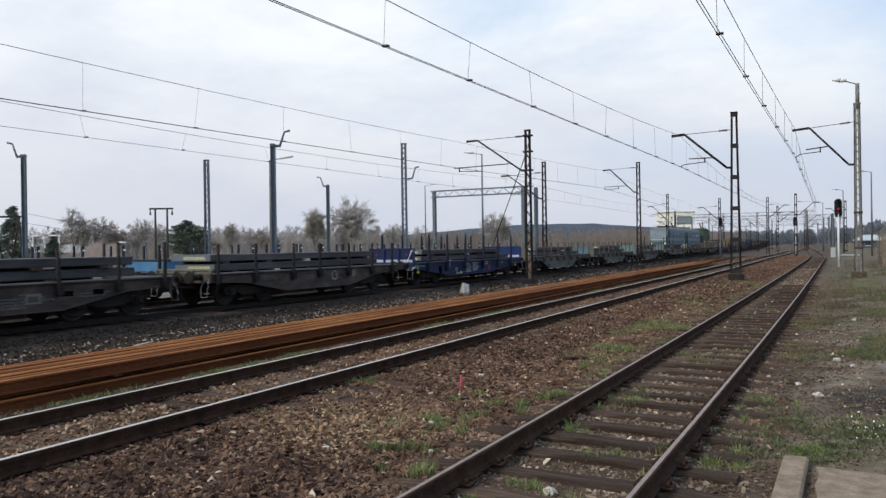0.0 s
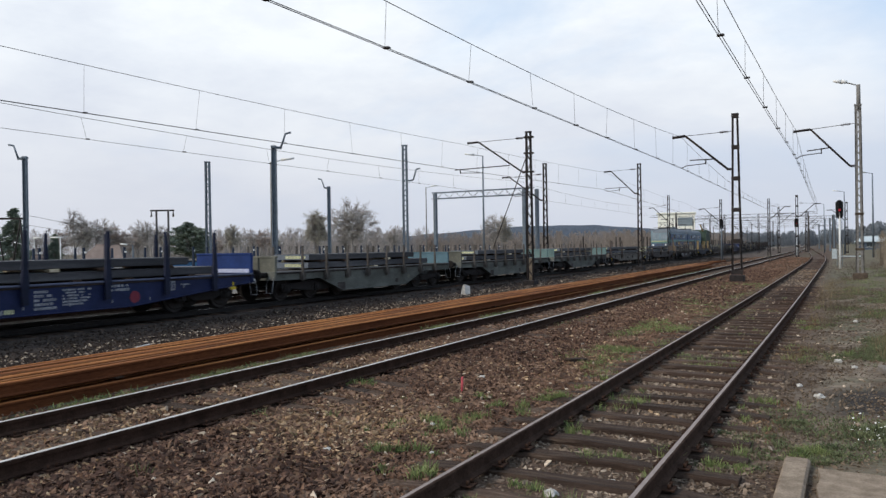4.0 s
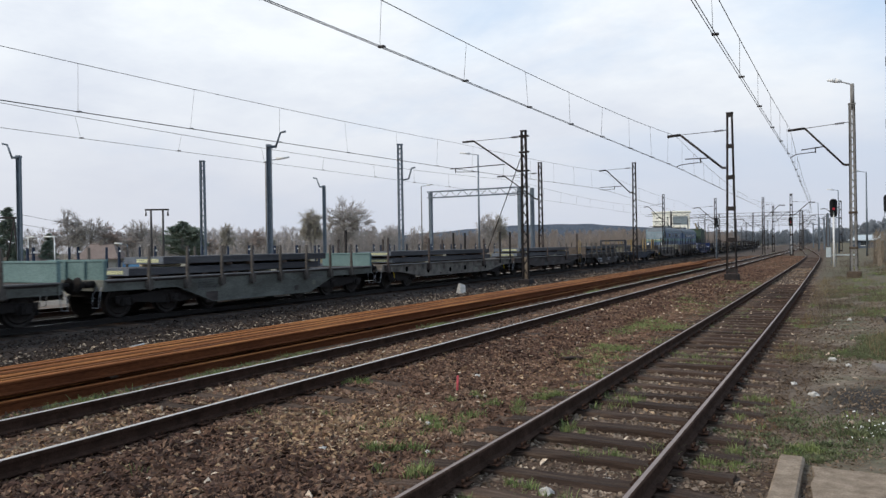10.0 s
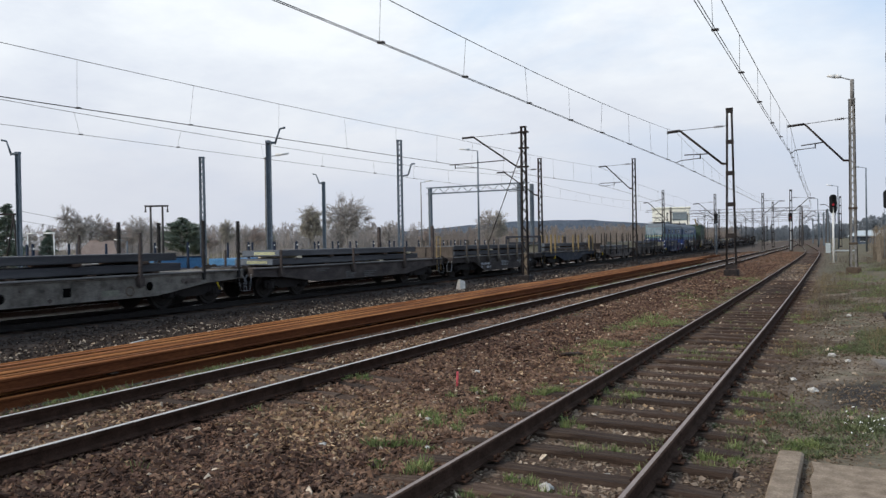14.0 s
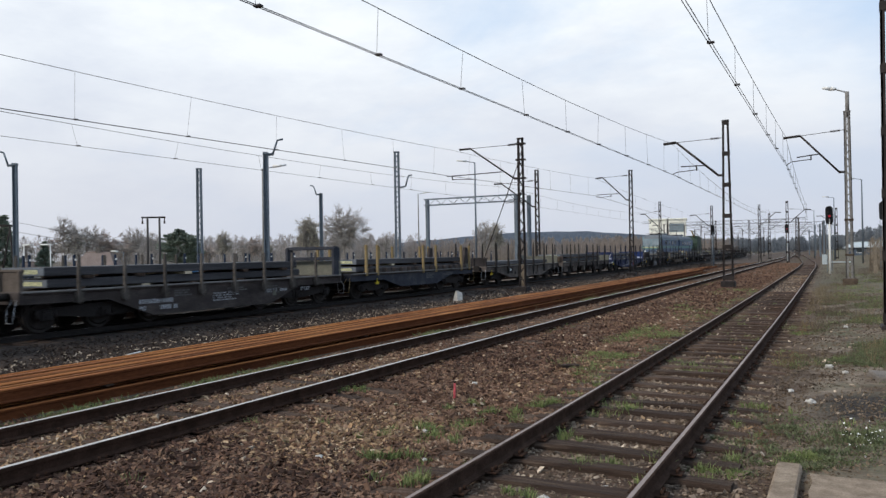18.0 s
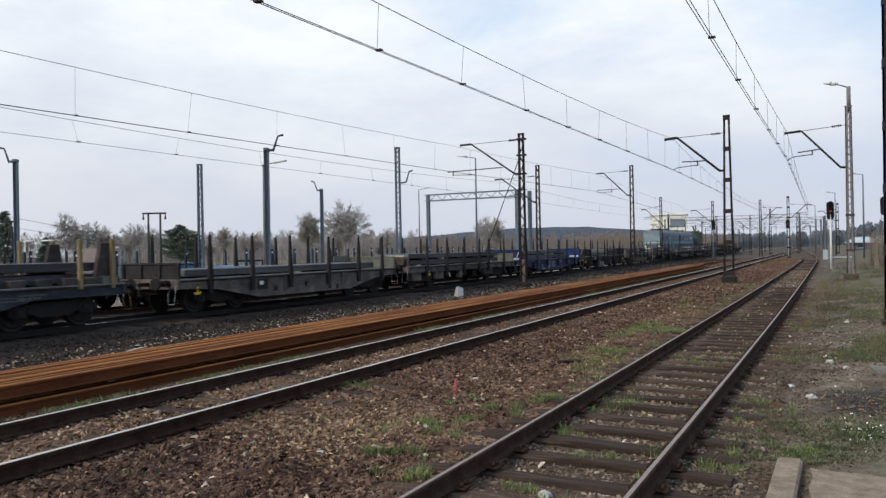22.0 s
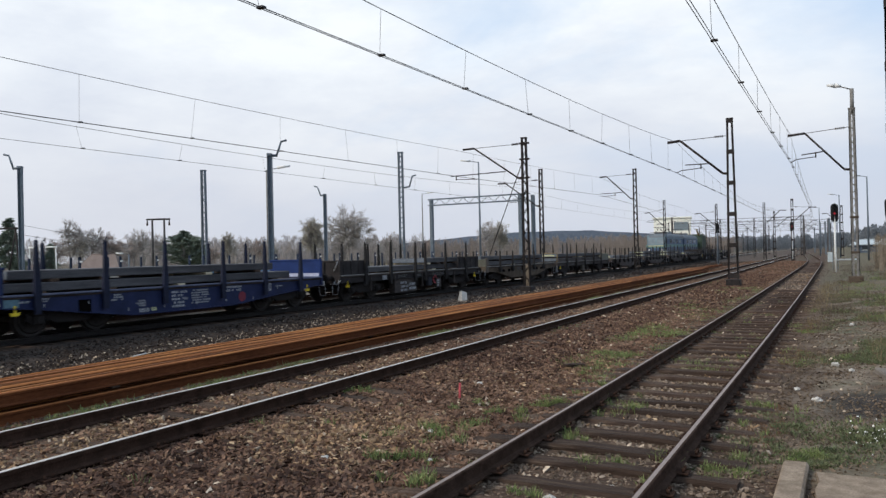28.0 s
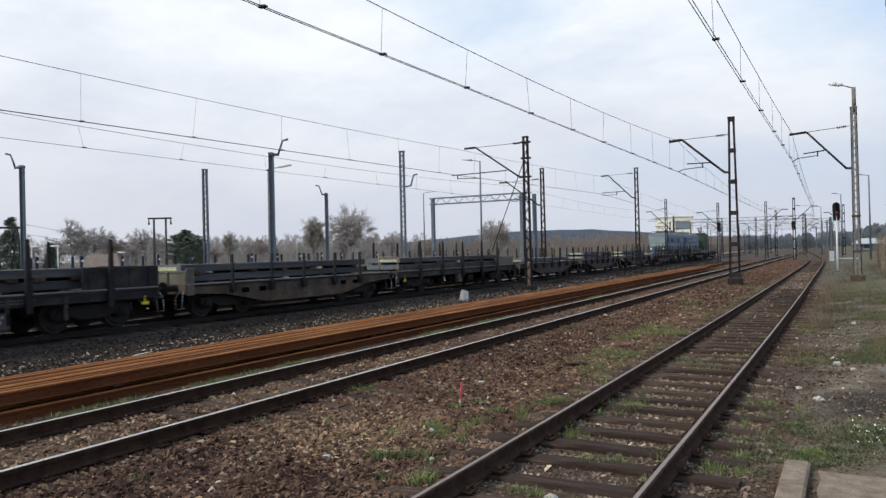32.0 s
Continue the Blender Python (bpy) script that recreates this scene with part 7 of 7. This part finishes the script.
def house(x, y, w, d, h, ridge, turn, label, wall, roof, windows=3, flatroof=False):
    t = thing("house", label, "house", pose(x, y, ground_z(x, y) - 0.3, 0, 0, turn))
    part("wall", Geo().cbox(-w / 2, -d / 2, 0, w / 2, d / 2, h, 0.02), wall, t)
    if flatroof:
        part("roof", Geo().cbox(-w / 2 - 0.3, -d / 2 - 0.3, h, w / 2 + 0.3, d / 2 + 0.3, h + 0.35, 0.05), M_CREAM, t)
    else:
        ex, ey, rx = w / 2 + 0.45, d / 2 + 0.5, max(0.4, w / 2 - d * 0.16)
        eave = [(-ex, -ey), (ex, -ey), (ex, ey), (-ex, ey)]
        vs = [(a, b, h - 0.22) for a, b in eave] + [(a, b, h - 0.04) for a, b in eave] + [(-rx, 0, ridge + 0.3), (rx, 0, ridge + 0.3)]
        part("roof", Geo().add(vs, [(3, 2, 1, 0), (0, 1, 5, 4), (1, 2, 6, 5), (2, 3, 7, 6), (3, 0, 4, 7), (4, 5, 9, 8), (6, 7, 8, 9), (5, 6, 9), (7, 4, 8)]), roof, t)
        part("ridge_cap", Geo().tube((-rx, 0, ridge + 0.31), (rx, 0, ridge + 0.31), 0.09, n=8), roof, t)
        part("chimney", Geo().cbox(-0.3, -0.3, ridge - 0.6, 0.3, 0.3, ridge + 0.9, 0.02), M_CONCDARK, t)
    for i in range(windows):
        xx = -w / 2 + w * (i + 0.5) / windows
        win = part("window", Geo().cbox(xx - 0.55, -d / 2 - 0.03, h * 0.4, xx + 0.55, -d / 2 + 0.05, h * 0.8, 0.01), M_GLASS, t)
        part("sill", Geo().cbox(xx - 0.65, -d / 2 - 0.12, h * 0.4 - 0.08, xx + 0.65, -d / 2, h * 0.4, 0.01), M_WHITE, win)
    return t


M_SHEDBLUE = mat("dull_blue_grey_shed_wall", [(0.06, 0.08, 0.11), (0.10, 0.125, 0.16)], 1, 20, 0.9, 0, 0.1)
M_TILES = mat("faded_brown_roof_tiles", [(0.155, 0.118, 0.102), (0.22, 0.172, 0.150)], 1, 12, 0.9, 0, 0.3)
M_PLASTER = mat("greyish_plaster", [(0.30, 0.28, 0.25), (0.42, 0.39, 0.35)], 1, 20, 0.9, 0, 0.1)
house(-97.2, 73.8, 5.2, 6, 2.1, 3.9, 38, "low house with a faded brown tiled roof", M_PLASTER, M_TILES, 1)
house(-111, 52, 22, 9, 2.6, 4.4, 36, "long low shed with a faded brown roof", M_PLASTER, M_TILES, 5)
house(-91, 58, 7, 4, 1.9, 2.5, 34, "small pale outbuilding beside the yard", M_PLASTER, M_TILES, 2)
b = house(-37.6, 201, 9.2, 9, 10.6, 0, 9, "cream flat-roofed signal building with a dark window band", M_CREAM, M_CREAM, 0, True)
part("window", Geo().cbox(0.4, -4.56, 7.4, 4.3, -4.4, 9.6, 0.02), M_SKYGLASS, b, "dark window band")
for x in (4.2,):
    part("mullion", Geo().cbox(x - 0.1, -4.62, 7.1, x + 0.1, -4.5, 9.6, 0.02), M_CREAM, b)
part("side_window", Geo().cbox(4.55, -3.5, 7.2, 4.65, 3.5, 9.5, 0.02), M_GLASS, b)
house(8, 176, 9, 6, 2.0, 2.6, 0, "low shed with a whitish roof", M_SHEDBLUE, M_CABINET, 2)
house(16, 182, 12, 6, 2.2, 2.9, 4, "low shed with a whitish roof", M_SHEDBLUE, M_CABINET, 2)


# ---- trees ----
# Bark and bare twigs are lightened in colour for the haze before them.
M_BARK = mat("grey_brown_bark", [(0.16, 0.145, 0.132), (0.25, 0.228, 0.21)], 3, 30, 0.95, 0, 0.4, 0.15)
M_TWIG = mat("bare_twigs", [(0.329, 0.299, 0.275), (0.488, 0.445, 0.415)], 0.6, 8, 0.95, 0, 0, 0.25, island=True)
M_TWIGRED = mat("reddish_bare_twigs", [(0.28, 0.215, 0.185), (0.40, 0.315, 0.275)], 0.6, 8, 0.95, 0, 0, 0.25, island=True)
M_TWIGPALE = mat("budding_birch_twigs", [(0.293, 0.262, 0.213), (0.439, 0.403, 0.329)], 0.6, 8, 0.95, 0, 0, 0.25, island=True)
# Left belt of woods: twig colour lightened to stand for haze.
M_HAZEWOODS = mat("haze_paled_twigs", [(0.27, 0.242, 0.225), (0.38, 0.345, 0.325)], 0.3, 8, 0.95, 0, 0, 0.25, island=True)
# Far pines: the haze of distance is put into this blue-grey colour.
M_FARPINE = mat("haze_painted_far_pines", [(0.14, 0.158, 0.178), (0.21, 0.232, 0.255)], 0.3, 8, 0.95, 0, 0, 0.25, island=True)
M_SHRUB = mat("brown_scrub_twigs", [(0.15, 0.122, 0.09), (0.26, 0.215, 0.165)], 0.5, 8, 0.95, 0, 0, 0.3, island=True)
M_WOODS = mat("far_bare_woods", [(0.175, 0.145, 0.125), (0.275, 0.235, 0.205)], 0.3, 8, 0.95, 0, 0, 0.25, island=True)
# Needle green raised above its own tone, with air haze mixed in.
M_NEEDLE = mat("haze_lifted_conifer_needles", [(0.120, 0.150, 0.118), (0.205, 0.240, 0.185)], 2, 20, 0.9, 0, 0, 0.35, island=True)


def bare_tree(seed, H, spread, twigs=25, material=None, name="bare_tree", label="leafless grey-brown tree with a fine twig crown", limbs=11, fan=0.40):
    """Trunk, limbs reaching into an egg-shaped crown, forks and fine twigs on their ends; spread: the crown's width by its height."""
    r = random.Random(seed)
    t = thing(name, label, "tree", group="leafless trees")
    g = Geo()
    vs, fs = [], []
    low, mid = H * 0.24, H * 0.62
    half, wide = H * 0.38, H * 0.38 * spread

    def inside(k):
        a, c = r.uniform(0, 6.283), r.uniform(-0.75, 1.0)
        q = math.sqrt(1 - c * c) * k
        return Vector((math.cos(a) * q * wide, math.sin(a) * q * wide, mid + c * k * half))

    def bough(p, q, rad, n):
        """A limb from p to q in two bent lengths; gives points along it."""
        m = p.lerp(q, 0.5) + Vector((r.uniform(-1, 1), r.uniform(-1, 1), r.uniform(0.0, 1.2))) * (q - p).length * 0.10
        g.tube(p, m, rad, rad * 0.75, n=n, caps=False).tube(m, q, rad * 0.75, rad * 0.45, n=n, caps=False)
        return m
    top = Vector((r.uniform(-0.3, 0.3), r.uniform(-0.3, 0.3), mid + half * 0.75))
    root = Vector((0, 0, -0.2))
    g.tube(root, (0, 0, low), H * 0.020, H * 0.016, n=6, caps=False)
    bough(Vector((0, 0, low)), top, H * 0.013, 5)
    for _ in range(limbs):
        a = Vector((0, 0, low)).lerp(top, r.uniform(0.0, 0.75))
        b = inside(r.uniform(0.45, 0.75))
        m = bough(a, b, H * 0.008, 4)
        for _ in range(7):
            c0 = m.lerp(b, r.uniform(0.0, 1.0))
            c = c0.lerp(inside(1.0), fan) + (c0 - Vector((0, 0, mid))).normalized() * wide * r.uniform(0.0, 0.30)
            m2 = bough(c0, c, H * 0.0042, 3)
            for _ in range(5):
                d0 = m2.lerp(c, r.uniform(0.1, 1.0))
                out = ((c - c0).normalized() + Vector((r.uniform(-0.9, 0.9), r.uniform(-0.9, 0.9), r.uniform(-0.4, 0.9)))).normalized()
                d = d0 + out * H * r.uniform(0.05, 0.11)
                g.tube(d0, d, H * 0.0022, H * 0.001, n=3, caps=False)
                for _ in range(twigs):
                    p = d0.lerp(d, r.uniform(0.1, 1.0))
                    w = (out + Vector((r.uniform(-1, 1), r.uniform(-1, 1), r.uniform(-0.6, 0.9)))).normalized()
                    sd = w.cross(Vector((r.uniform(-1, 1), r.uniform(-1, 1), r.uniform(-1, 1)))).normalized() * 0.00085 * H
                    k = len(vs)
                    vs += [p - sd, p + sd, p + w * H * r.uniform(0.02, 0.07)]
                    fs.append((k, k + 1, k + 2))
    part("trunk", g, M_BARK, t)
    me = bpy.data.meshes.new("crown")
    me.from_pydata([tuple(v) for v in vs], [], fs)
    me.materials.append(material or M_TWIG)
    part("crown", me, None, t)
    return t


def spruce(seed, H, wide, name="conifer", label="dark green conifer beside the yard", pine=False):
    """Trunk, drooping or level boughs, and needle sprays along them."""
    r = random.Random(seed)
    t = thing(name, label, "tree", group="conifers")
    g = Geo().tube((0, 0, -0.2), (0, 0, H * 0.97), H * 0.02, 0.02, n=7)
    vs, fs = [], []
    for i in range(150):
        q = (i + r.random()) / 150
        z = H * (0.10 + 0.88 * q) if not pine else H * (0.28 + 0.68 * q)
        reach = wide * ((1 - q) ** 0.85 if not pine else math.sqrt(max(0.02, 1 - (2 * q - 0.75) ** 2)) * 0.9) * r.uniform(0.7, 1.08) + 0.08
        a = r.uniform(0, 6.283)
        tip = Vector((math.cos(a) * reach, math.sin(a) * reach, z + (reach * 0.25 if pine else -reach * 0.30)))
        root = Vector((0, 0, z))
        g.tube(root, tip, 0.03, 0.008, n=3, caps=False)
        for _ in range(90):
            k = math.sqrt(r.uniform(0.02, 1))
            p = root.lerp(tip, k) + Vector((r.gauss(0, 0.13), r.gauss(0, 0.13), r.gauss(0, 0.07)))
            d = Vector((math.cos(a + r.uniform(-1, 1)), math.sin(a + r.uniform(-1, 1)), r.uniform(-0.5, 0.4))) * r.uniform(0.18, 0.42)
            w = d.cross(Vector((r.uniform(-1, 1), r.uniform(-1, 1), r.uniform(-1, 1)))).normalized() * r.uniform(0.05, 0.10)
            n = len(vs)
            vs += [p - w, p + w, p + d]
            fs.append((n, n + 1, n + 2))
    part("trunk", g, M_BARK, t)
    me = bpy.data.meshes.new("crown")
    me.from_pydata([tuple(v) for v in vs], [], fs)
    me.materials.append(M_NEEDLE)
    part("crown", me, None, t)
    return t


KINDS = [bare_tree(31, 9.5, 0.85, 22), bare_tree(32, 8.0, 1.0, 22), bare_tree(33, 10.5, 0.62, 26, M_TWIGPALE, label="leafless birch with pale budding twigs", limbs=15, fan=0.55), bare_tree(34, 7.0, 0.95, 34, M_TWIGRED, label="leafless tree with a dense reddish brown twig crown"), bare_tree(38, 9.4, 1.12, 30, M_TWIG, label="broad leafless tree with a round dense twig crown", limbs=22, fan=0.65)]
spots = [(-130.7, 92.0, 0, 1.24), (-127.3, 94.0, 1, 1.3), (-127.8, 98.0, 3, 1.37), (-147.1, 100.0, 3, 1.28), (-144.2, 104.0, 2, 0.94), (-131.6, 104.0, 1, 1.0), (-110.3, 92.0, 1, 1.16), (-122.7, 100.0, 3, 1.13),
         (-113.6, 98.0, 0, 0.87), (-154.9, 100.0, 1, 1.01), (-107.7, 110.0, 2, 0.8), (-101.7, 112.0, 3, 1.08), (-111.4, 120.0, 1, 0.89), (-104.3, 120.0, 2, 0.58), (-78.3, 100.0, 2, 0.92), (-81.1, 104.0, 2, 0.9),
         (-70.7, 100.0, 4, 1.15), (-75.0, 104.0, 1, 0.8), (-78.6, 125.0, 0, 0.75), (-72.4, 130.0, 3, 0.84), (-58.1, 128.0, 0, 0.97), (-57.7, 132.0, 2, 0.85), (-110.7, 105.0, 0, 0.64), (-114.0, 112.0, 3, 0.86)]
rt = random.Random(3)
used = set()
for (x, y, k, s) in spots:
    m = pose(x, y, ground_z(x, y), 0, 0, rt.uniform(0, 360)) @ Matrix.Scale(s, 4)
    if k in used:
        o = copy_thing(KINDS[k], m)
        o.scale = (s, s, s)
    else:
        KINDS[k].matrix_basis = m
        used.add(k)
con = spruce(41, 8.6, 2.6)
con.matrix_basis = pose(-90, 55, -1)
for (x, y, s) in ((-88, 59, 0.62), (-99, 52, 1.05)):
    o = copy_thing(con, pose(x, y, -1))
    o.scale = (s, s, s)
fir = spruce(43, 7.4, 3.4, label="broad dark green pine behind the yard", pine=True)
fir.matrix_basis = pose(-87, 80, -1)
o = copy_thing(fir, pose(-90.2, 85, -1, 0, 0, 80))
o.scale = (0.8, 0.8, 0.75)


def far_woods(name, label, rows, material, seed, needle=False):
    r = np.random.RandomState(seed)
    vs, fs = [], []
    for (x0, y0, x1, y1, n, depth, h0, h1) in rows:
        for _ in range(n):
            q, d = r.uniform(), r.uniform(0, depth)
            cx, cy = x0 + (x1 - x0) * q + r.uniform(-2, 2), y0 + (y1 - y0) * q + d
            z, h = ground_z(cx, cy), r.uniform(h0, h1)
            k = len(vs)
            vs += [(cx - 0.12, cy, z), (cx + 0.12, cy, z), (cx, cy, z + h)]
            fs.append((k, k + 1, k + 2))
            w = h * r.uniform(0.22, 0.36)
            for _ in range(170):
                a, u = r.uniform(0, 6.283), r.uniform(0.12, 1.0)
                rad = w * math.sqrt(r.uniform()) * math.sin(min(1.0, (1.05 - u) * 1.6) * math.pi / 2)
                px, py, pz = cx + math.cos(a) * rad, cy + math.sin(a) * rad, z + h * u * 0.97
                L, s = h * r.uniform(0.05, 0.12), h * (0.022 if needle else 0.007)
                b = r.uniform(0, 6.283)
                k = len(vs)
                vs += [(px - s * math.cos(b), py - s * math.sin(b), pz), (px + s * math.cos(b), py + s * math.sin(b), pz), (px + r.uniform(-0.5, 0.5) * L, py + r.uniform(-0.5, 0.5) * L, pz + L)]
                fs.append((k, k + 1, k + 2))
    me = bpy.data.meshes.new(name)
    me.from_pydata(vs, [], fs)
    me.materials.append(material)
    return tagged(new(name, me), label, "woods", kind="stuff")


far_woods("bare_woods", "far belt of leafless brown woods", [(-110, 145, -45, 210, 300, 30, 4.5, 7), (-62, 205, -38, 330, 190, 25, 4.5, 7.5), (-130, 265, -45, 330, 170, 40, 6, 9)], M_WOODS, 51)
far_woods("budding_woods", "belt of leafless woods behind the yard, painted pale with haze", [(-165, 110, -95, 150, 420, 25, 5.5, 8.5), (-190, 60, -135, 112, 90, 20, 5, 8.5)], M_HAZEWOODS, 54)
far_woods("pine_woods", "far belt of pine woods, painted blue-grey with haze", [(9, 300, 75, 270, 380, 30, 6, 8.5), (-60, 400, 12, 440, 330, 30, 5, 8.5)], M_FARPINE, 52, True)
far_woods("bank_shrubs", "leafless brown scrub on the grassy bank", [(4.2, 56, 9, 110, 130, 6, 1.0, 2.8), (8, 60, 26, 120, 200, 12, 2.0, 4.6), (7, 40, 14, 80, 60, 6, 0.8, 2.2)], M_SHRUB, 53)


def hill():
    # Blue-grey base colour carries the haze over the distant woods.
    m = mat("haze_tinted_wooded_hill", [(0.058, 0.072, 0.095), (0.090, 0.106, 0.13)], 0.01, 0.12, 1.0, 0, 0)
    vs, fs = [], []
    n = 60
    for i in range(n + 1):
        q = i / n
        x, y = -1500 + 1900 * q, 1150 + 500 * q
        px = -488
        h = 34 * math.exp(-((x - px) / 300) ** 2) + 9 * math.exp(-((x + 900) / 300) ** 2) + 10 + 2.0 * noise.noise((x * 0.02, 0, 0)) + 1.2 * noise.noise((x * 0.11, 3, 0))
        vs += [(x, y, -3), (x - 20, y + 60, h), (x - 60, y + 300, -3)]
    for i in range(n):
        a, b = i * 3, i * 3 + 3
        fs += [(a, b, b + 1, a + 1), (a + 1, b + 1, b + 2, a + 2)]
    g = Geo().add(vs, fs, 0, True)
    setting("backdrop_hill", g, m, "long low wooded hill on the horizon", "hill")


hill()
# ---- sleepers, last ----
lay_sleepers(siding, line_a, Z_A, 2.3 - 0.64 * 9, 38, 0.64)
lay_sleepers(siding, line_a, Z_A, 38.5, 100, 0.64, 0.185)
lay_sleepers(main_line, line_b, Z_B, 0.4 - 0.62 * 19, 70, 0.62, 0.165)
lay_sleepers(goods_line, line_t, Z_T, -12, 60, 0.65, 0.172)
plate = chair_mesh()
for (par, f, z, a, b, gap, drop) in ((siding, line_a, Z_A, 2.3, 30, 0.64, 0.15), (main_line, line_b, Z_B, 0.4, 30, 0.62, 0.165)):
    y = a
    while y < b:
        for s in (-1, 1):
            x, yy = side_line(f, y, s * GAUGE)
            part("rail_plate", plate, None, par, at=pose(x, yy, z - drop + 0.002))
        y += gap
# ---- movement ----
def train_y(u, t):
    return u - 5.853 * t + 0.00952 * (t - 16) ** 2


def motions():
    for ob, u, z, dx in TRAIN:
        rows = []
        for t in range(33):
            y = train_y(u, t)
            d = (line_t(y + 3) - line_t(y - 3)) / 6
            rows.append((float(t), pose(line_t(y) + dx, y, Z_T + z, 0, 0, -math.degrees(math.atan(d)))))
        walk(ob, rows)
    for ob, start in SPINNING:
        top = ob.parent.parent
        u = next((q[1] for q in TRAIN if q[0] is top), None)
        if u is None or not -16 < u < 215:
            continue
        rows = []
        for i in range(321):
            t = i / 10
            turn = math.degrees((train_y(u, 0) - train_y(u, t)) / 0.46)
            rows.append((t, pose(0, start, 0.46, turn)))
        walk(ob, rows)


motions()
